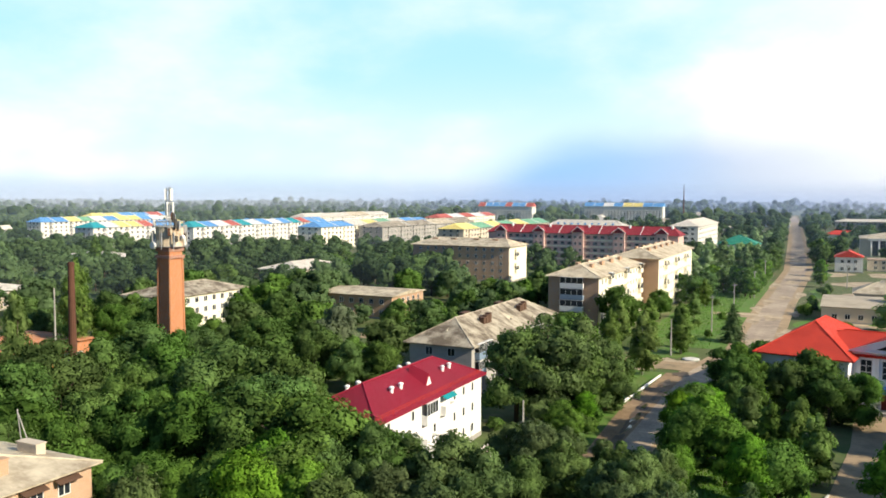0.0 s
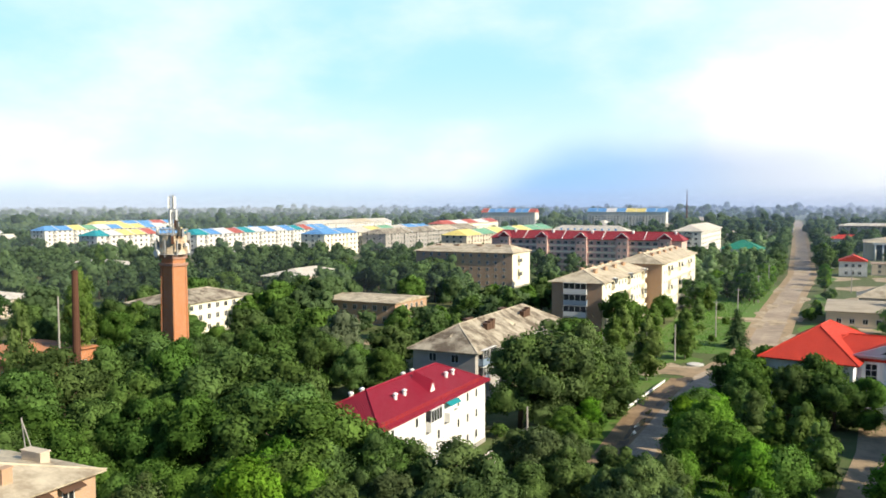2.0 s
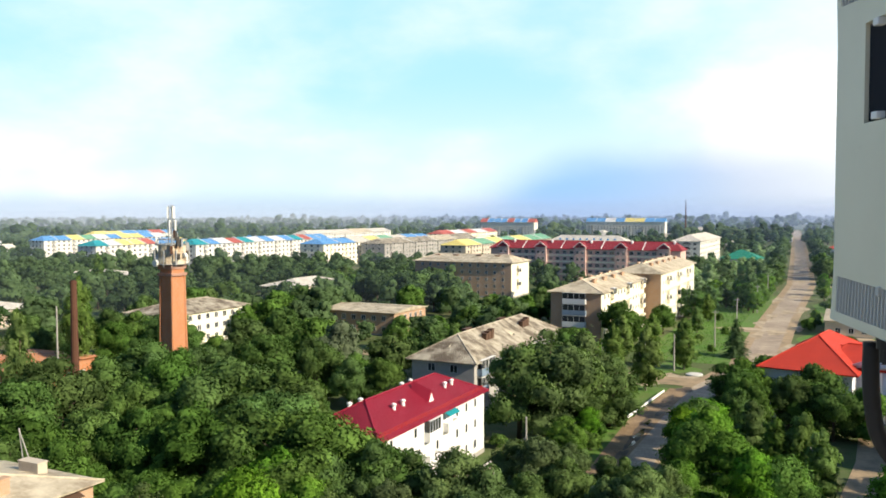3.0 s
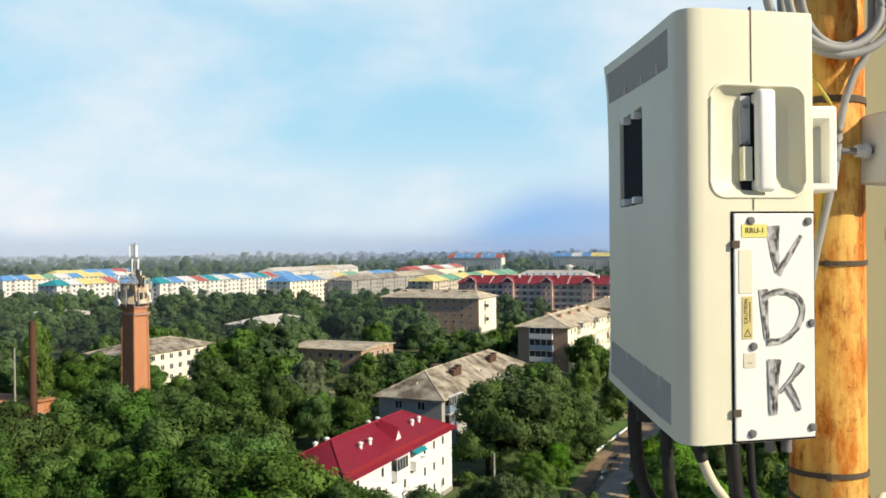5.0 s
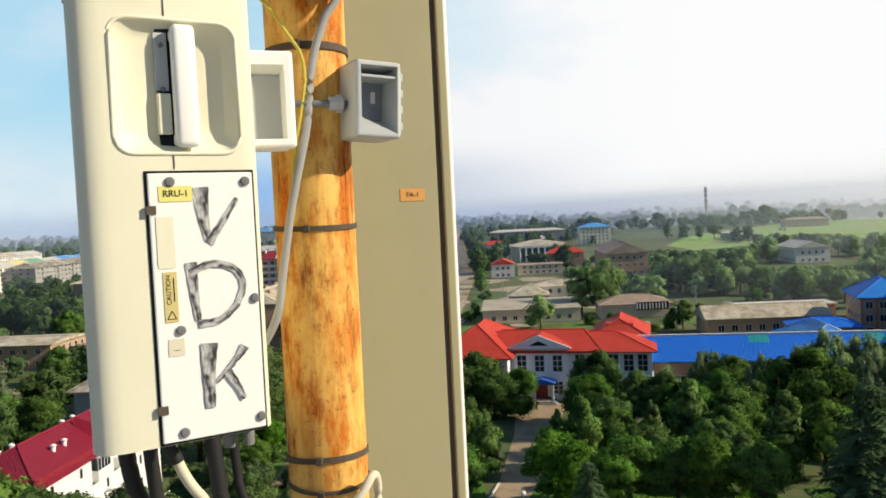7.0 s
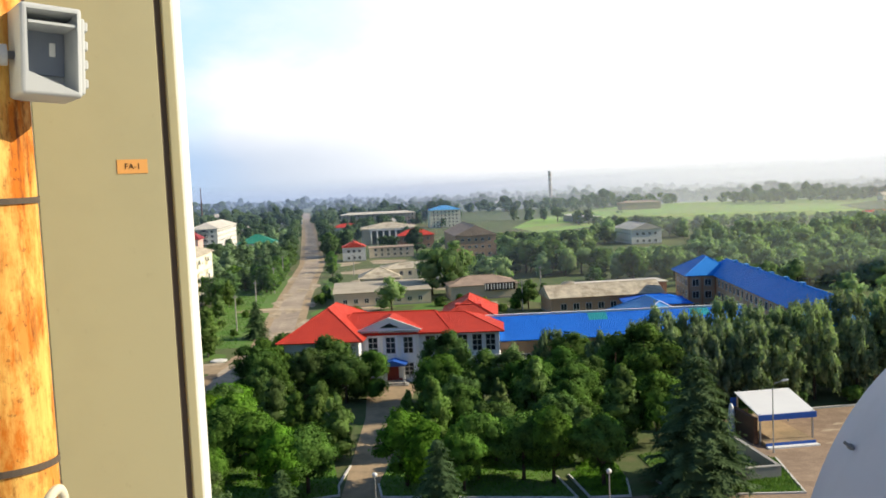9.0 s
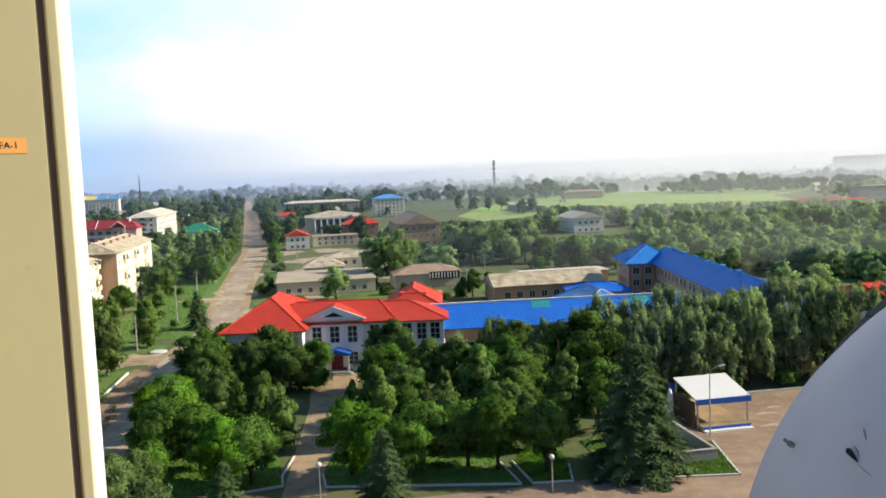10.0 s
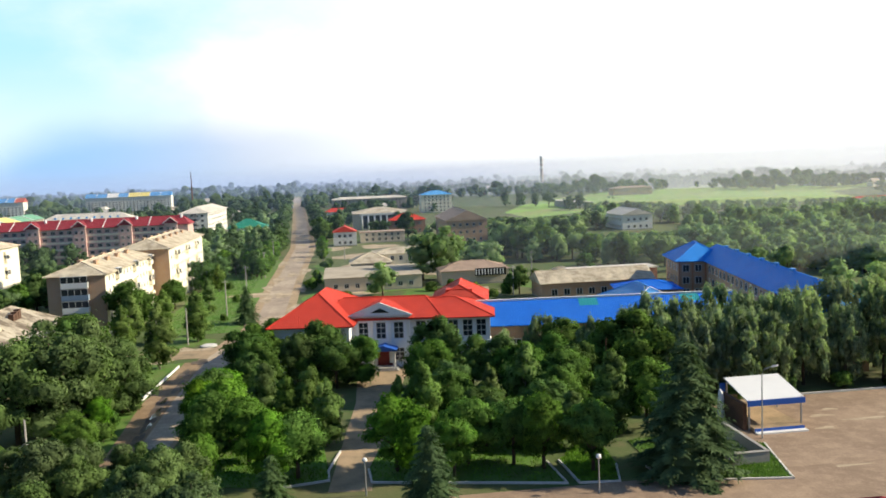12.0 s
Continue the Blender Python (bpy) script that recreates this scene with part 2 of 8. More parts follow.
M = {
    "white": surface("white_render", (0.84, 0.83, 0.80), 0.85, var=0.12),
    "school": surface("white_blue_paint", (0.85, 0.87, 0.89), 0.8, var=0.15),
    "trimwhite": surface("white_paint", (0.82, 0.82, 0.80), 0.6, var=0.12),
    "greywall": surface("grey_render", (0.46, 0.44, 0.42), 0.9, var=0.3),
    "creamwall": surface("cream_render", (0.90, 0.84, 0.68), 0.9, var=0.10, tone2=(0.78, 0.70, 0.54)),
    "stonewall": surface("beige_blocks", (0.66, 0.57, 0.45), 0.9, var=0.3),
    "paleblock": brickwork("pale_panels", (0.80, 0.78, 0.72), (0.73, 0.71, 0.66), (0.35, 0.34, 0.32), panel=True),
    "brick_red": brickwork("red_brick", (0.42, 0.19, 0.13), (0.34, 0.15, 0.10), (0.45, 0.38, 0.32)),
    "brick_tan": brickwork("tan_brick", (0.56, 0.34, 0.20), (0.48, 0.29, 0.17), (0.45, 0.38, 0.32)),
    "brick_pink": brickwork("pink_brick", (0.76, 0.50, 0.44), (0.70, 0.43, 0.37), (0.55, 0.46, 0.42)),
    "brick_orange": brickwork("orange_brick", (0.58, 0.22, 0.085), (0.48, 0.17, 0.065), (0.42, 0.30, 0.22)),
    "slate": roofing("grey_fibre_cement", (0.74, 0.66, 0.50), (0.30, 0.24, 0.17), var=0.62),
    "slate_light": roofing("pale_sheet_roof", (0.70, 0.66, 0.58), (0.48, 0.44, 0.38)),
    "slate_brown": roofing("brown_sheet_roof", (0.46, 0.34, 0.26), (0.28, 0.21, 0.17)),
    "crimson": roofing("crimson_metal_roof", (0.27, 0.018, 0.040), (0.20, 0.015, 0.03), 0.5, 0.4, 0.0, 0.4),
    "red": roofing("red_metal_roof", (0.62, 0.060, 0.035), (0.48, 0.045, 0.03), 0.5, 0.45, 0.0, 0.4),
    "maroon": roofing("maroon_metal_roof", (0.30, 0.035, 0.045), (0.24, 0.03, 0.04), 0.5, 0.45, 0.0, 0.4),
    "blue": roofing("blue_metal_roof", (0.008, 0.17, 0.74), (0.008, 0.13, 0.62), 0.5, 0.4, 0.0, 0.4),
    "azure": roofing("azure_metal_roof", (0.012, 0.27, 0.80), (0.012, 0.20, 0.66), 0.5, 0.4, 0.0, 0.4),
    "lightblue": roofing("light_blue_metal_roof", (0.10, 0.38, 0.75), (0.08, 0.3, 0.65), 0.5, 0.4, 0.0, 0.4),
    "teal": roofing("teal_metal_roof", (0.02, 0.33, 0.38), (0.02, 0.27, 0.32), 0.5, 0.4, 0.0, 0.4),
    "green": roofing("green_metal_roof", (0.02, 0.24, 0.15), (0.02, 0.2, 0.13), 0.5, 0.45, 0.0, 0.4),
    "yellow": roofing("yellow_metal_roof", (0.80, 0.68, 0.24), (0.70, 0.58, 0.20), 0.5, 0.45, 0.0, 0.4),
    "whiteroof": roofing("white_metal_roof", (0.75, 0.75, 0.74), (0.65, 0.65, 0.65), 0.5, 0.45, 0.0, 0.3),
    "fadedblue": roofing("faded_blue_metal_roof", (0.10, 0.30, 0.66), (0.16, 0.36, 0.62), 0.5, 0.5, 0.0, 0.5),
    "fadedred": roofing("faded_red_metal_roof", (0.52, 0.13, 0.10), (0.40, 0.11, 0.09), 0.5, 0.5, 0.0, 0.5),
    "fadedgreen": roofing("faded_green_metal_roof", (0.16, 0.40, 0.26), (0.22, 0.42, 0.26), 0.5, 0.5, 0.0, 0.5),
    "slate_old": roofing("stained_fibre_cement", (0.62, 0.56, 0.44), (0.15, 0.12, 0.09), var=0.80),
    "felt": surface("roofing_felt", (0.50, 0.43, 0.33), 0.9, var=0.6, big=0.2),
    "frame": surface("window_frame_white", (0.72, 0.72, 0.70), 0.5, var=0.2),
    "glass": surface("dark_window_glass", (0.030, 0.036, 0.045), 0.12, var=0.3, bump=0.0, spec=0.6, per_object=0.8),
    "doorred": surface("dark_red_door", (0.20, 0.035, 0.03), 0.6),
    "asphalt": surface("worn_asphalt", (0.30, 0.24, 0.19), 0.9, var=0.8, tone2=(0.52, 0.42, 0.31), big=0.05, fine=3.0),
    "plaza": surface("plaza_asphalt", (0.25, 0.175, 0.12), 0.88, var=0.8, tone2=(0.40, 0.29, 0.20), big=0.10, fine=5.0),
    "dirt": surface("pale_dirt", (0.44, 0.32, 0.20), 0.95, var=0.6, tone2=(0.24, 0.19, 0.12), big=0.12, fine=4.0),
    "dust": surface("pale_road_dust", (0.54, 0.43, 0.30), 0.95, var=0.7, tone2=(0.24, 0.19, 0.13), big=0.15, fine=4.0),
    "mud": surface("damp_mud", (0.085, 0.060, 0.042), 0.6, var=0.6, tone2=(0.17, 0.125, 0.085), big=0.3, fine=5.0),
    "puddle": surface("puddle_water", (0.05, 0.045, 0.04), 0.04, var=0.2, bump=0.0, spec=0.6),
    "earth": surface("brown_trodden_earth", (0.23, 0.155, 0.095), 0.95, var=0.7, tone2=(0.36, 0.26, 0.16), big=0.15, fine=4.0),
    "ground": surface("rough_ground", (0.075, 0.125, 0.034), 0.95, var=0.65, tone2=(0.16, 0.145, 0.07), big=0.04, fine=3.0),
    "lawn": surface("lawn", (0.095, 0.215, 0.032), 0.95, var=0.6, tone2=(0.15, 0.18, 0.06), big=0.2, fine=6.0),
    "meadow": surface("meadow", (0.24, 0.46, 0.075), 0.95, var=0.75, tone2=(0.33, 0.30, 0.13), big=0.02, fine=0.6),
    "kerb": surface("whitewashed_kerb", (0.70, 0.68, 0.64), 0.85, var=0.35),
    "concrete": surface("concrete", (0.42, 0.40, 0.37), 0.9, var=0.4),
    "bark": surface("bark", (0.10, 0.075, 0.055), 0.95, var=0.5, fine=8.0),
    "barkwhite": surface("pale_bark", (0.40, 0.37, 0.32), 0.9, var=0.6, fine=5.0),
    "steel": surface("galvanised_steel", (0.48, 0.49, 0.50), 0.45, metal=0.6, var=0.3),
    "rust": surface("rusted_steel", (0.12, 0.055, 0.035), 0.85, var=0.5),
    "postwood": surface("weathered_post", (0.42, 0.40, 0.37), 0.85, var=0.4),
    "stained": surface("stained_pale_metal", (0.80, 0.72, 0.56), 0.7, var=0.7, tone2=(0.34, 0.20, 0.11), big=0.6),
    "cable_dark": surface("dark_painted_metal", (0.06, 0.055, 0.05), 0.6, var=0.4),
    "brown": surface("sooty_brown_brick", (0.13, 0.075, 0.05), 0.9, var=0.5),
    "balconyblue": surface("faded_blue_balcony_sheet", (0.24, 0.33, 0.44), 0.7, var=0.4),
    "stageblue": surface("blue_paint", (0.03, 0.12, 0.50), 0.5, var=0.25),
    "black": surface("black_plastic", (0.022, 0.021, 0.020), 0.5, var=0.3, bump=0.05),
    "elm": leaf("elm_leaves", (0.0110, 0.0300, 0.0075), (0.160, 0.290, 0.064), 0.26),
    "greyelm": leaf("grey_elm_leaves", (0.026, 0.050, 0.018), (0.185, 0.280, 0.092), 0.28),
    "maple": leaf("maple_leaves", (0.018, 0.056, 0.009), (0.205, 0.400, 0.048), 0.38),
    "birch": leaf("birch_leaves", (0.034, 0.070, 0.016), (0.240, 0.370, 0.095), 0.34),
    "poplar": leaf("poplar_leaves", (0.070, 0.110, 0.062), (0.38, 0.46, 0.25), 0.40),
    "willow": leaf("silver_willow_leaves", (0.080, 0.110, 0.062), (0.230, 0.275, 0.165), 0.3),
    "spruce": leaf("spruce_needles", (0.024, 0.055, 0.020), (0.125, 0.205, 0.075), 0.2),
    "grove": leaf("grove_leaves", (0.022, 0.052, 0.024), (0.150, 0.270, 0.098), 0.30, 0.05),
    "hedge": leaf("hedge_leaves", (0.13, 0.20, 0.095), (0.38, 0.51, 0.225), 0.40, 0.05),
    "farleaf": leaf("far_foliage", (0.022, 0.048, 0.024), (0.10, 0.155, 0.07), 0.3, 0.02),
    "grassblade": leaf("grass_tufts", (0.06, 0.14, 0.02), (0.20, 0.36, 0.05), 0.3),
}


# ---- building blocks ----
GRID = 26.0
SG, CG = math.sin(radians(GRID)), math.cos(radians(GRID))


def town(u, v, z=0.0, turn=0.0):
    """Pose in the town's street grid: u runs along the main street, v to its right."""
    return pose(u * SG + v * CG, u * CG - v * SG, z, 0, 0, -GRID - turn)


def box(bm, x0, x1, y0, y1, z0, z1):
    vs = [bm.verts.new((x, y, z)) for z in (z0, z1) for y in (y0, y1) for x in (x0, x1)]
    for f in ((0, 2, 3, 1), (4, 5, 7, 6), (0, 1, 5, 4), (1, 3, 7, 5), (3, 2, 6, 7), (2, 0, 4, 6)):
        bm.faces.new([vs[i] for i in f])
    return vs


def tube(bm, pts, radii, sides=8, caps=True):
    """A round bar along points, with a radius for each."""
    rings = []
    pts = [Vector(p) for p in pts]
    for i, p in enumerate(pts):
        d = (pts[min(i + 1, len(pts) - 1)] - pts[max(i - 1, 0)]).normalized()
        a = d.orthogonal().normalized() if abs(d.z) > 0.99 else d.cross(Vector((0, 0, 1))).normalized()
        b = d.cross(a)
        r = radii[i] if hasattr(radii, "__len__") else radii
        rings.append([bm.verts.new(p + (a * math.cos(k * 2 * math.pi / sides) + b * math.sin(k * 2 * math.pi / sides)) * r) for k in range(sides)])
    for r0, r1 in zip(rings, rings[1:]):
        for k in range(sides):
            bm.faces.new((r0[k], r0[(k + 1) % sides], r1[(k + 1) % sides], r1[k]))
    if caps:
        bm.faces.new(rings[0][::-1]), bm.faces.new(rings[-1])


def finish(name, bm, material, smooth=False, uv=False):
    bmesh.ops.recalc_face_normals(bm, faces=bm.faces)
    if uv:
        lay = bm.loops.layers.uv.new("uv")
        for f in bm.faces:
            nrm = f.normal
            side = Vector((0, 0, 1)).cross(nrm)
            side = side.normalized() if side.length > 0.05 else Vector((1, 0, 0))
            upv = nrm.cross(side)
            for lp in f.loops:
                lp[lay].uv = (lp.vert.co.dot(side), lp.vert.co.dot(upv))
    me = bpy.data.meshes.new(name)
    bm.to_mesh(me)
    bm.free()
    for mt in (material if isinstance(material, (list, tuple)) else (material,)):
        me.materials.append(mt)
    if smooth:
        me.polygons.foreach_set("use_smooth", [True] * len(me.polygons))
    return me


def part(name, bm, material, parent, label="", m=None, smooth=False, uv=False):
    me = bm if isinstance(bm, bpy.types.Mesh) else finish(name, bm, material, smooth, uv)
    ob = new(name, me)
    ob.parent = parent
    if m is not None:
        ob.matrix_basis = m
    return tagged(ob, label)


def thing(name, m, label, category, group="", kind=""):
    ob = new(name)
    ob.matrix_basis = m
    return tagged(ob, label, category, group, kind)


def solid(name, m, bm, material, label, category, group="", kind="", smooth=False, uv=False):
    ob = new(name, finish(name, bm, material, smooth, uv))
    ob.matrix_basis = m
    return tagged(ob, label, category, group, kind)


# ---- ground, roads, kerbs ----
bm = bmesh.new()
N = 24
for i in range(N + 1):
    for j in range(N + 1):
        bm.verts.new((-4600 + 9200 * i / N, -4600 + 9200 * j / N, -0.02))
bm.verts.ensure_lookup_table()
for i in range(N):
    for j in range(N):
        k = i * (N + 1) + j
        bm.faces.new((bm.verts[k], bm.verts[k + N + 1], bm.verts[k + N + 2], bm.verts[k + 1]))
solid("ground", Matrix(), bm, M["ground"], "rough grassy and bare earth ground of the town", "ground", kind="structure")


def ribbon(name, pts, widths, z, material, label, category, thick=0.06):
    """A strip of paving along a line of (u, v) points."""
    bm = bmesh.new()
    ps = [Vector((v, u, 0)) for u, v in pts]
    rows = []
    for i, p in enumerate(ps):
        d = (ps[min(i + 1, len(ps) - 1)] - ps[max(i - 1, 0)]).normalized()
        s = Vector((d.y, -d.x, 0)) * widths[i] / 2
        rows.append([bm.verts.new(q) for q in (p - s + Vector((0, 0, z)), p + s + Vector((0, 0, z)), p + s + Vector((0, 0, z - thick)), p - s + Vector((0, 0, z - thick)))])
    for a, b in zip(rows, rows[1:]):
        for k in range(4):
            bm.faces.new((a[k], a[(k + 1) % 4], b[(k + 1) % 4], b[k]))
    return solid(name, town(0, 0), bm, material, label, category, kind="structure")


def plate(name, u0, u1, v0, v1, z, material, label, category, turn=0.0, thick=0.06):
    bm = bmesh.new()
    box(bm, -(v1 - v0) / 2, (v1 - v0) / 2, -(u1 - u0) / 2, (u1 - u0) / 2, z - thick, z)
    return solid(name, town((u0 + u1) / 2, (v0 + v1) / 2, 0, turn), bm, material, label, category, kind="structure")


ROAD = [(20, -29), (107, -24.7), (138, -24.8), (160, -23.6), (186, -18.0), (270, -19.3), (400, -19.6), (640, -32), (1060, -56), (1500, -82)]
ribbon("verge", ROAD, [5.0, 5.0, 5.4, 9.0, 10.8, 11.0, 12, 13, 13, 13], 0.030, M["dirt"], "pale trodden dirt verge beside the street", "verge")
ribbon("road", ROAD, [4.0, 3.8, 4.0, 5.4, 6.4, 6.4, 7.2, 7.6, 8, 8], 0.045, M["asphalt"], "worn grey-brown asphalt street with dusty patches", "road")
ribbon("mud_strip", [(100, -28.3), (128, -29.0), (156, -27.8)], [3.0, 4.6, 4.4], 0.034, M["earth"], "brown trodden earth strip between lane and guard rail", "verge")
ribbon("cross_road", [(166, -120), (164, -60), (163, -24), (160, -14)], [5, 5, 8, 10], 0.037, M["dirt"], "dusty side street joining the main street", "road")
ribbon("path", [(60, -49), (84, -44.2), (99, -40.8), (112, -40.6), (118, -33)], [2.6, 2.6, 2.6, 2.6, 2.6], 0.03, M["asphalt"], "narrow asphalt drive with whitewashed edging", "path")
ribbon("school_path", [(86, -0.4), (100, 1.2), (120, 3.6), (142, 6.0)], [4.6, 5.0, 5.6, 9], 0.03, M["dirt"], "bare earth walk leading to the school door", "path")
plate("plaza", 20, 82.5, -12, 120, 0.02, M["plaza"], "brown-grey asphalt plaza with worn pale patches", "plaza")
plate("plaza_apron", 82.5, 108, 46.5, 130, 0.024, M["plaza"], "brown-grey asphalt plaza beside the stage", "plaza")


def kerb(name, pts, label="whitewashed concrete kerb edging a planting bed", w=0.22, h=0.2):
    """A raised kerb along (u, v) points."""
    bm = bmesh.new()
    for (u0, v0), (u1, v1) in zip(pts, pts[1:]):
        a, b = Vector((v0, u0, 0)), Vector((v1, u1, 0))
        d = (b - a).normalized()
        s_ = Vector((d.y, -d.x, 0)) * w / 2
        lo = [a - s_ - d * w * 0.4, a + s_ - d * w * 0.4, b + s_ + d * w * 0.4, b - s_ + d * w * 0.4]
        vs = [bm.verts.new(p + Vector((0, 0, z))) for z in (-0.02, h) for p in lo]
        for f in ((3, 2, 1, 0), (4, 5, 6, 7), (0, 1, 5, 4), (1, 2, 6, 5), (2, 3, 7, 6), (3, 0, 4, 7)):
            bm.faces.new([vs[i] for i in f])
    return solid(name, town(0, 0), bm, M["kerb"], label, "kerb", kind="structure")


def bed(name, pts, label, z=0.06, material="lawn"):
    """A planted bed: a polygon of (u, v) points a little above the paving."""
    bm = bmesh.new()
    top = [bm.verts.new((v, u, z)) for u, v in pts]
    low = [bm.verts.new((v, u, -0.03)) for u, v in pts]
    bm.faces.new(top)
    for i in range(len(pts)):
        j = (i + 1) % len(pts)
        bm.faces.new((top[i], top[j], low[j], low[i]))
    return solid(name, town(0, 0), bm, M[material], label, "lawn", kind="structure")


def patch(name, u, v, ru, rv, z, material, label, category, seed):
    """An irregular patch lying on the paving."""
    r = np.random.default_rng(seed)
    bm = bmesh.new()
    ring = []
    for k in range(22):
        a = 2 * math.pi * k / 22
        e = 1 + 0.22 * math.sin(3 * a + seed) + r.uniform(-0.16, 0.16)
        ring.append((rv * e * math.cos(a), ru * e * math.sin(a)))
    top = [bm.verts.new((x, y, z)) for x, y in ring]
    low = [bm.verts.new((x, y, z - 0.03)) for x, y in ring]
    bm.faces.new(top)
    for i in range(22):
        j = (i + 1) % 22
        bm.faces.new((low[i], low[j], top[j], top[i]))
    return solid(name, town(u, v), bm, M[material], label, category, kind="structure")


for k, (u, v, ru, rv) in enumerate(((118, -27.9, 4.5, 0.7), (127, -28.4, 5.0, 0.8), (138, -27.6, 4.0, 0.7), (147, -28.4, 3.0, 0.9), (156, -27.2, 2.2, 1.4), (110, -27.6, 3.0, 0.6))):
    patch("mud", u, v, ru, rv, 0.052 + 0.001 * k, "mud", "damp dark mud along the edge of the lane", "mud", k)
for k, (u, v, ru, rv) in enumerate(((116, -27.5, 1.6, 0.30), (122, -27.8, 2.6, 0.5), (129, -28.2, 1.6, 0.4))):
    patch("puddle", u, v, ru, rv, 0.062 + 0.001 * k, "puddle", "shallow puddle in the muddy verge reflecting the sky", "puddle", 20 + k)
for k, (u, v, ru, rv) in enumerate(((196, -22, 5, 1.6), (214, -13, 6, 1.8), (233, -22, 7, 1.5), (252, -13, 6, 1.6), (276, -22, 8, 1.6), (300, -14, 9, 1.6), (330, -24, 9, 1.8), (362, -15, 10, 1.8), (172, -16, 5, 2.4), (180, -22, 6, 1.4), (200, -17, 4, 2.6), (240, -18, 5, 2.4), (290, -18, 6, 2.2), (345, -19, 7, 2.4), (420, -21, 9, 2.4))):
    patch("dust", u, v, ru, rv, 0.049 + 0.0004 * k, "dust", "pale dust blown over the street surface", "dust", 40 + k)

for k, (u, v, ru, rv, mt) in enumerate(((236, 2, 8, 9, "dust"), (232, 22, 6, 7, "lawn"), (240, 14, 5, 8, "lawn"), (228, 36, 7, 6, "dust"), (232, 58, 9, 7, "lawn"), (262, 46, 7, 9, "lawn"), (275, 30, 6, 6, "dust"), (305, 6, 9, 8, "dust"), (300, 26, 8, 9, "lawn"), (322, 14, 10, 10, "lawn"), (345, 4, 12, 8, "dust"), (360, 26, 14, 12, "lawn"), (388, -4, 10, 6, "dust"), (390, 16, 10, 9, "dust"), (440, 20, 14, 14, "lawn"), (270, -9, 12, 3, "lawn"), (232, -9, 10, 3, "lawn"), (310, -8, 16, 3, "lawn"), (380, -9, 14, 3, "lawn"), (165, -34, 7, 7, "dust"), (176, -33, 6, 5, "lawn"), (158, -50, 5, 8, "dust"))):
    patch("yard", u, v, ru, rv, 0.012 + 0.0004 * k, mt, "trodden earth of a yard" if mt == "dust" else "green grass of a yard", "yard", 70 + k)

pr = np.random.default_rng(77)
for k in range(34):
    patch("worn_patch", float(pr.uniform(62, 107)), float(pr.uniform(50, 98)), float(pr.uniform(0.12, 0.5)), float(pr.uniform(0.8, 3.6)), 0.026 + 0.0003 * k, "dust", "pale worn streak on the plaza asphalt", "worn patch", 120 + k)

BEDS = [
    [(92, 1.8), (88, 2.0), (83.2, 22.3), (90, 21.8), (104, 24), (112, 6)],
    [(90, 23.2), (83, 23.6), (82.5, 27.8), (87.4, 29), (100, 30)],
    [(96, -3), (92.8, -2.7), (89.6, -2.6), (88.6, -8), (92, -20), (104, -22), (110, -4)],
    [(95, 33), (81.4, 32.6), (79.4, 45.3), (90, 47.8), (96, 40)],
]
for pts in BEDS:
    bed("lawn", pts, "mown grass bed under trees beside the plaza")
kerb("kerb", [(92, 1.8), (88, 2.0), (83.2, 22.3), (90, 21.8)])
kerb("kerb", [(90, 23.2), (83, 23.6), (82.5, 27.8), (87.4, 29)])
kerb("kerb", [(99, -1.4), (92.8, -2.7), (89.6, -2.6), (88.6, -8)])
kerb("kerb", [(86, 32), (81.4, 32.6), (79.4, 45.3), (90, 47.8)])
kerb("kerb", [(108.3, 58), (108.3, 130)], "whitewashed kerb along the far edge of the plaza")
kerb("kerb", [(84, -42.7), (98, -39.3), (110, -39.1)], "whitewashed kerb of a narrow drive")
kerb("kerb", [(84, -45.7), (98, -42.3), (112, -42.1)], "whitewashed kerb of a narrow drive")
bed("lawn", [(185, -21), (185, -44), (345, -44), (345, -23)], "sunlit grass strip with young trees beside the street", 0.02)
patch("trodden_corner", 243, -26, 4.5, 7, 0.034, "dust", "pale trodden earth where a side path meets the street", "verge", 131)
patch("trodden_corner", 257, -22, 7, 3, 0.036, "dust", "pale trodden earth where a side path meets the street", "verge", 132)
bed("lawn", [(106, -28.5), (106, -40), (156, -40), (156, -29)], "shaded grass between the street and the houses", 0.02)
bed("meadow", [(560, 128), (600, 180), (630, 230), (600, 330), (640, 420), (760, 470), (900, 640), (1200, 600), (1020, 330), (900, 230), (760, 165), (640, 125)], "wide sunlit meadow beyond the trees", 0.0, "meadow")


# ---- windows, shared by size ----
WINDOWS = {}


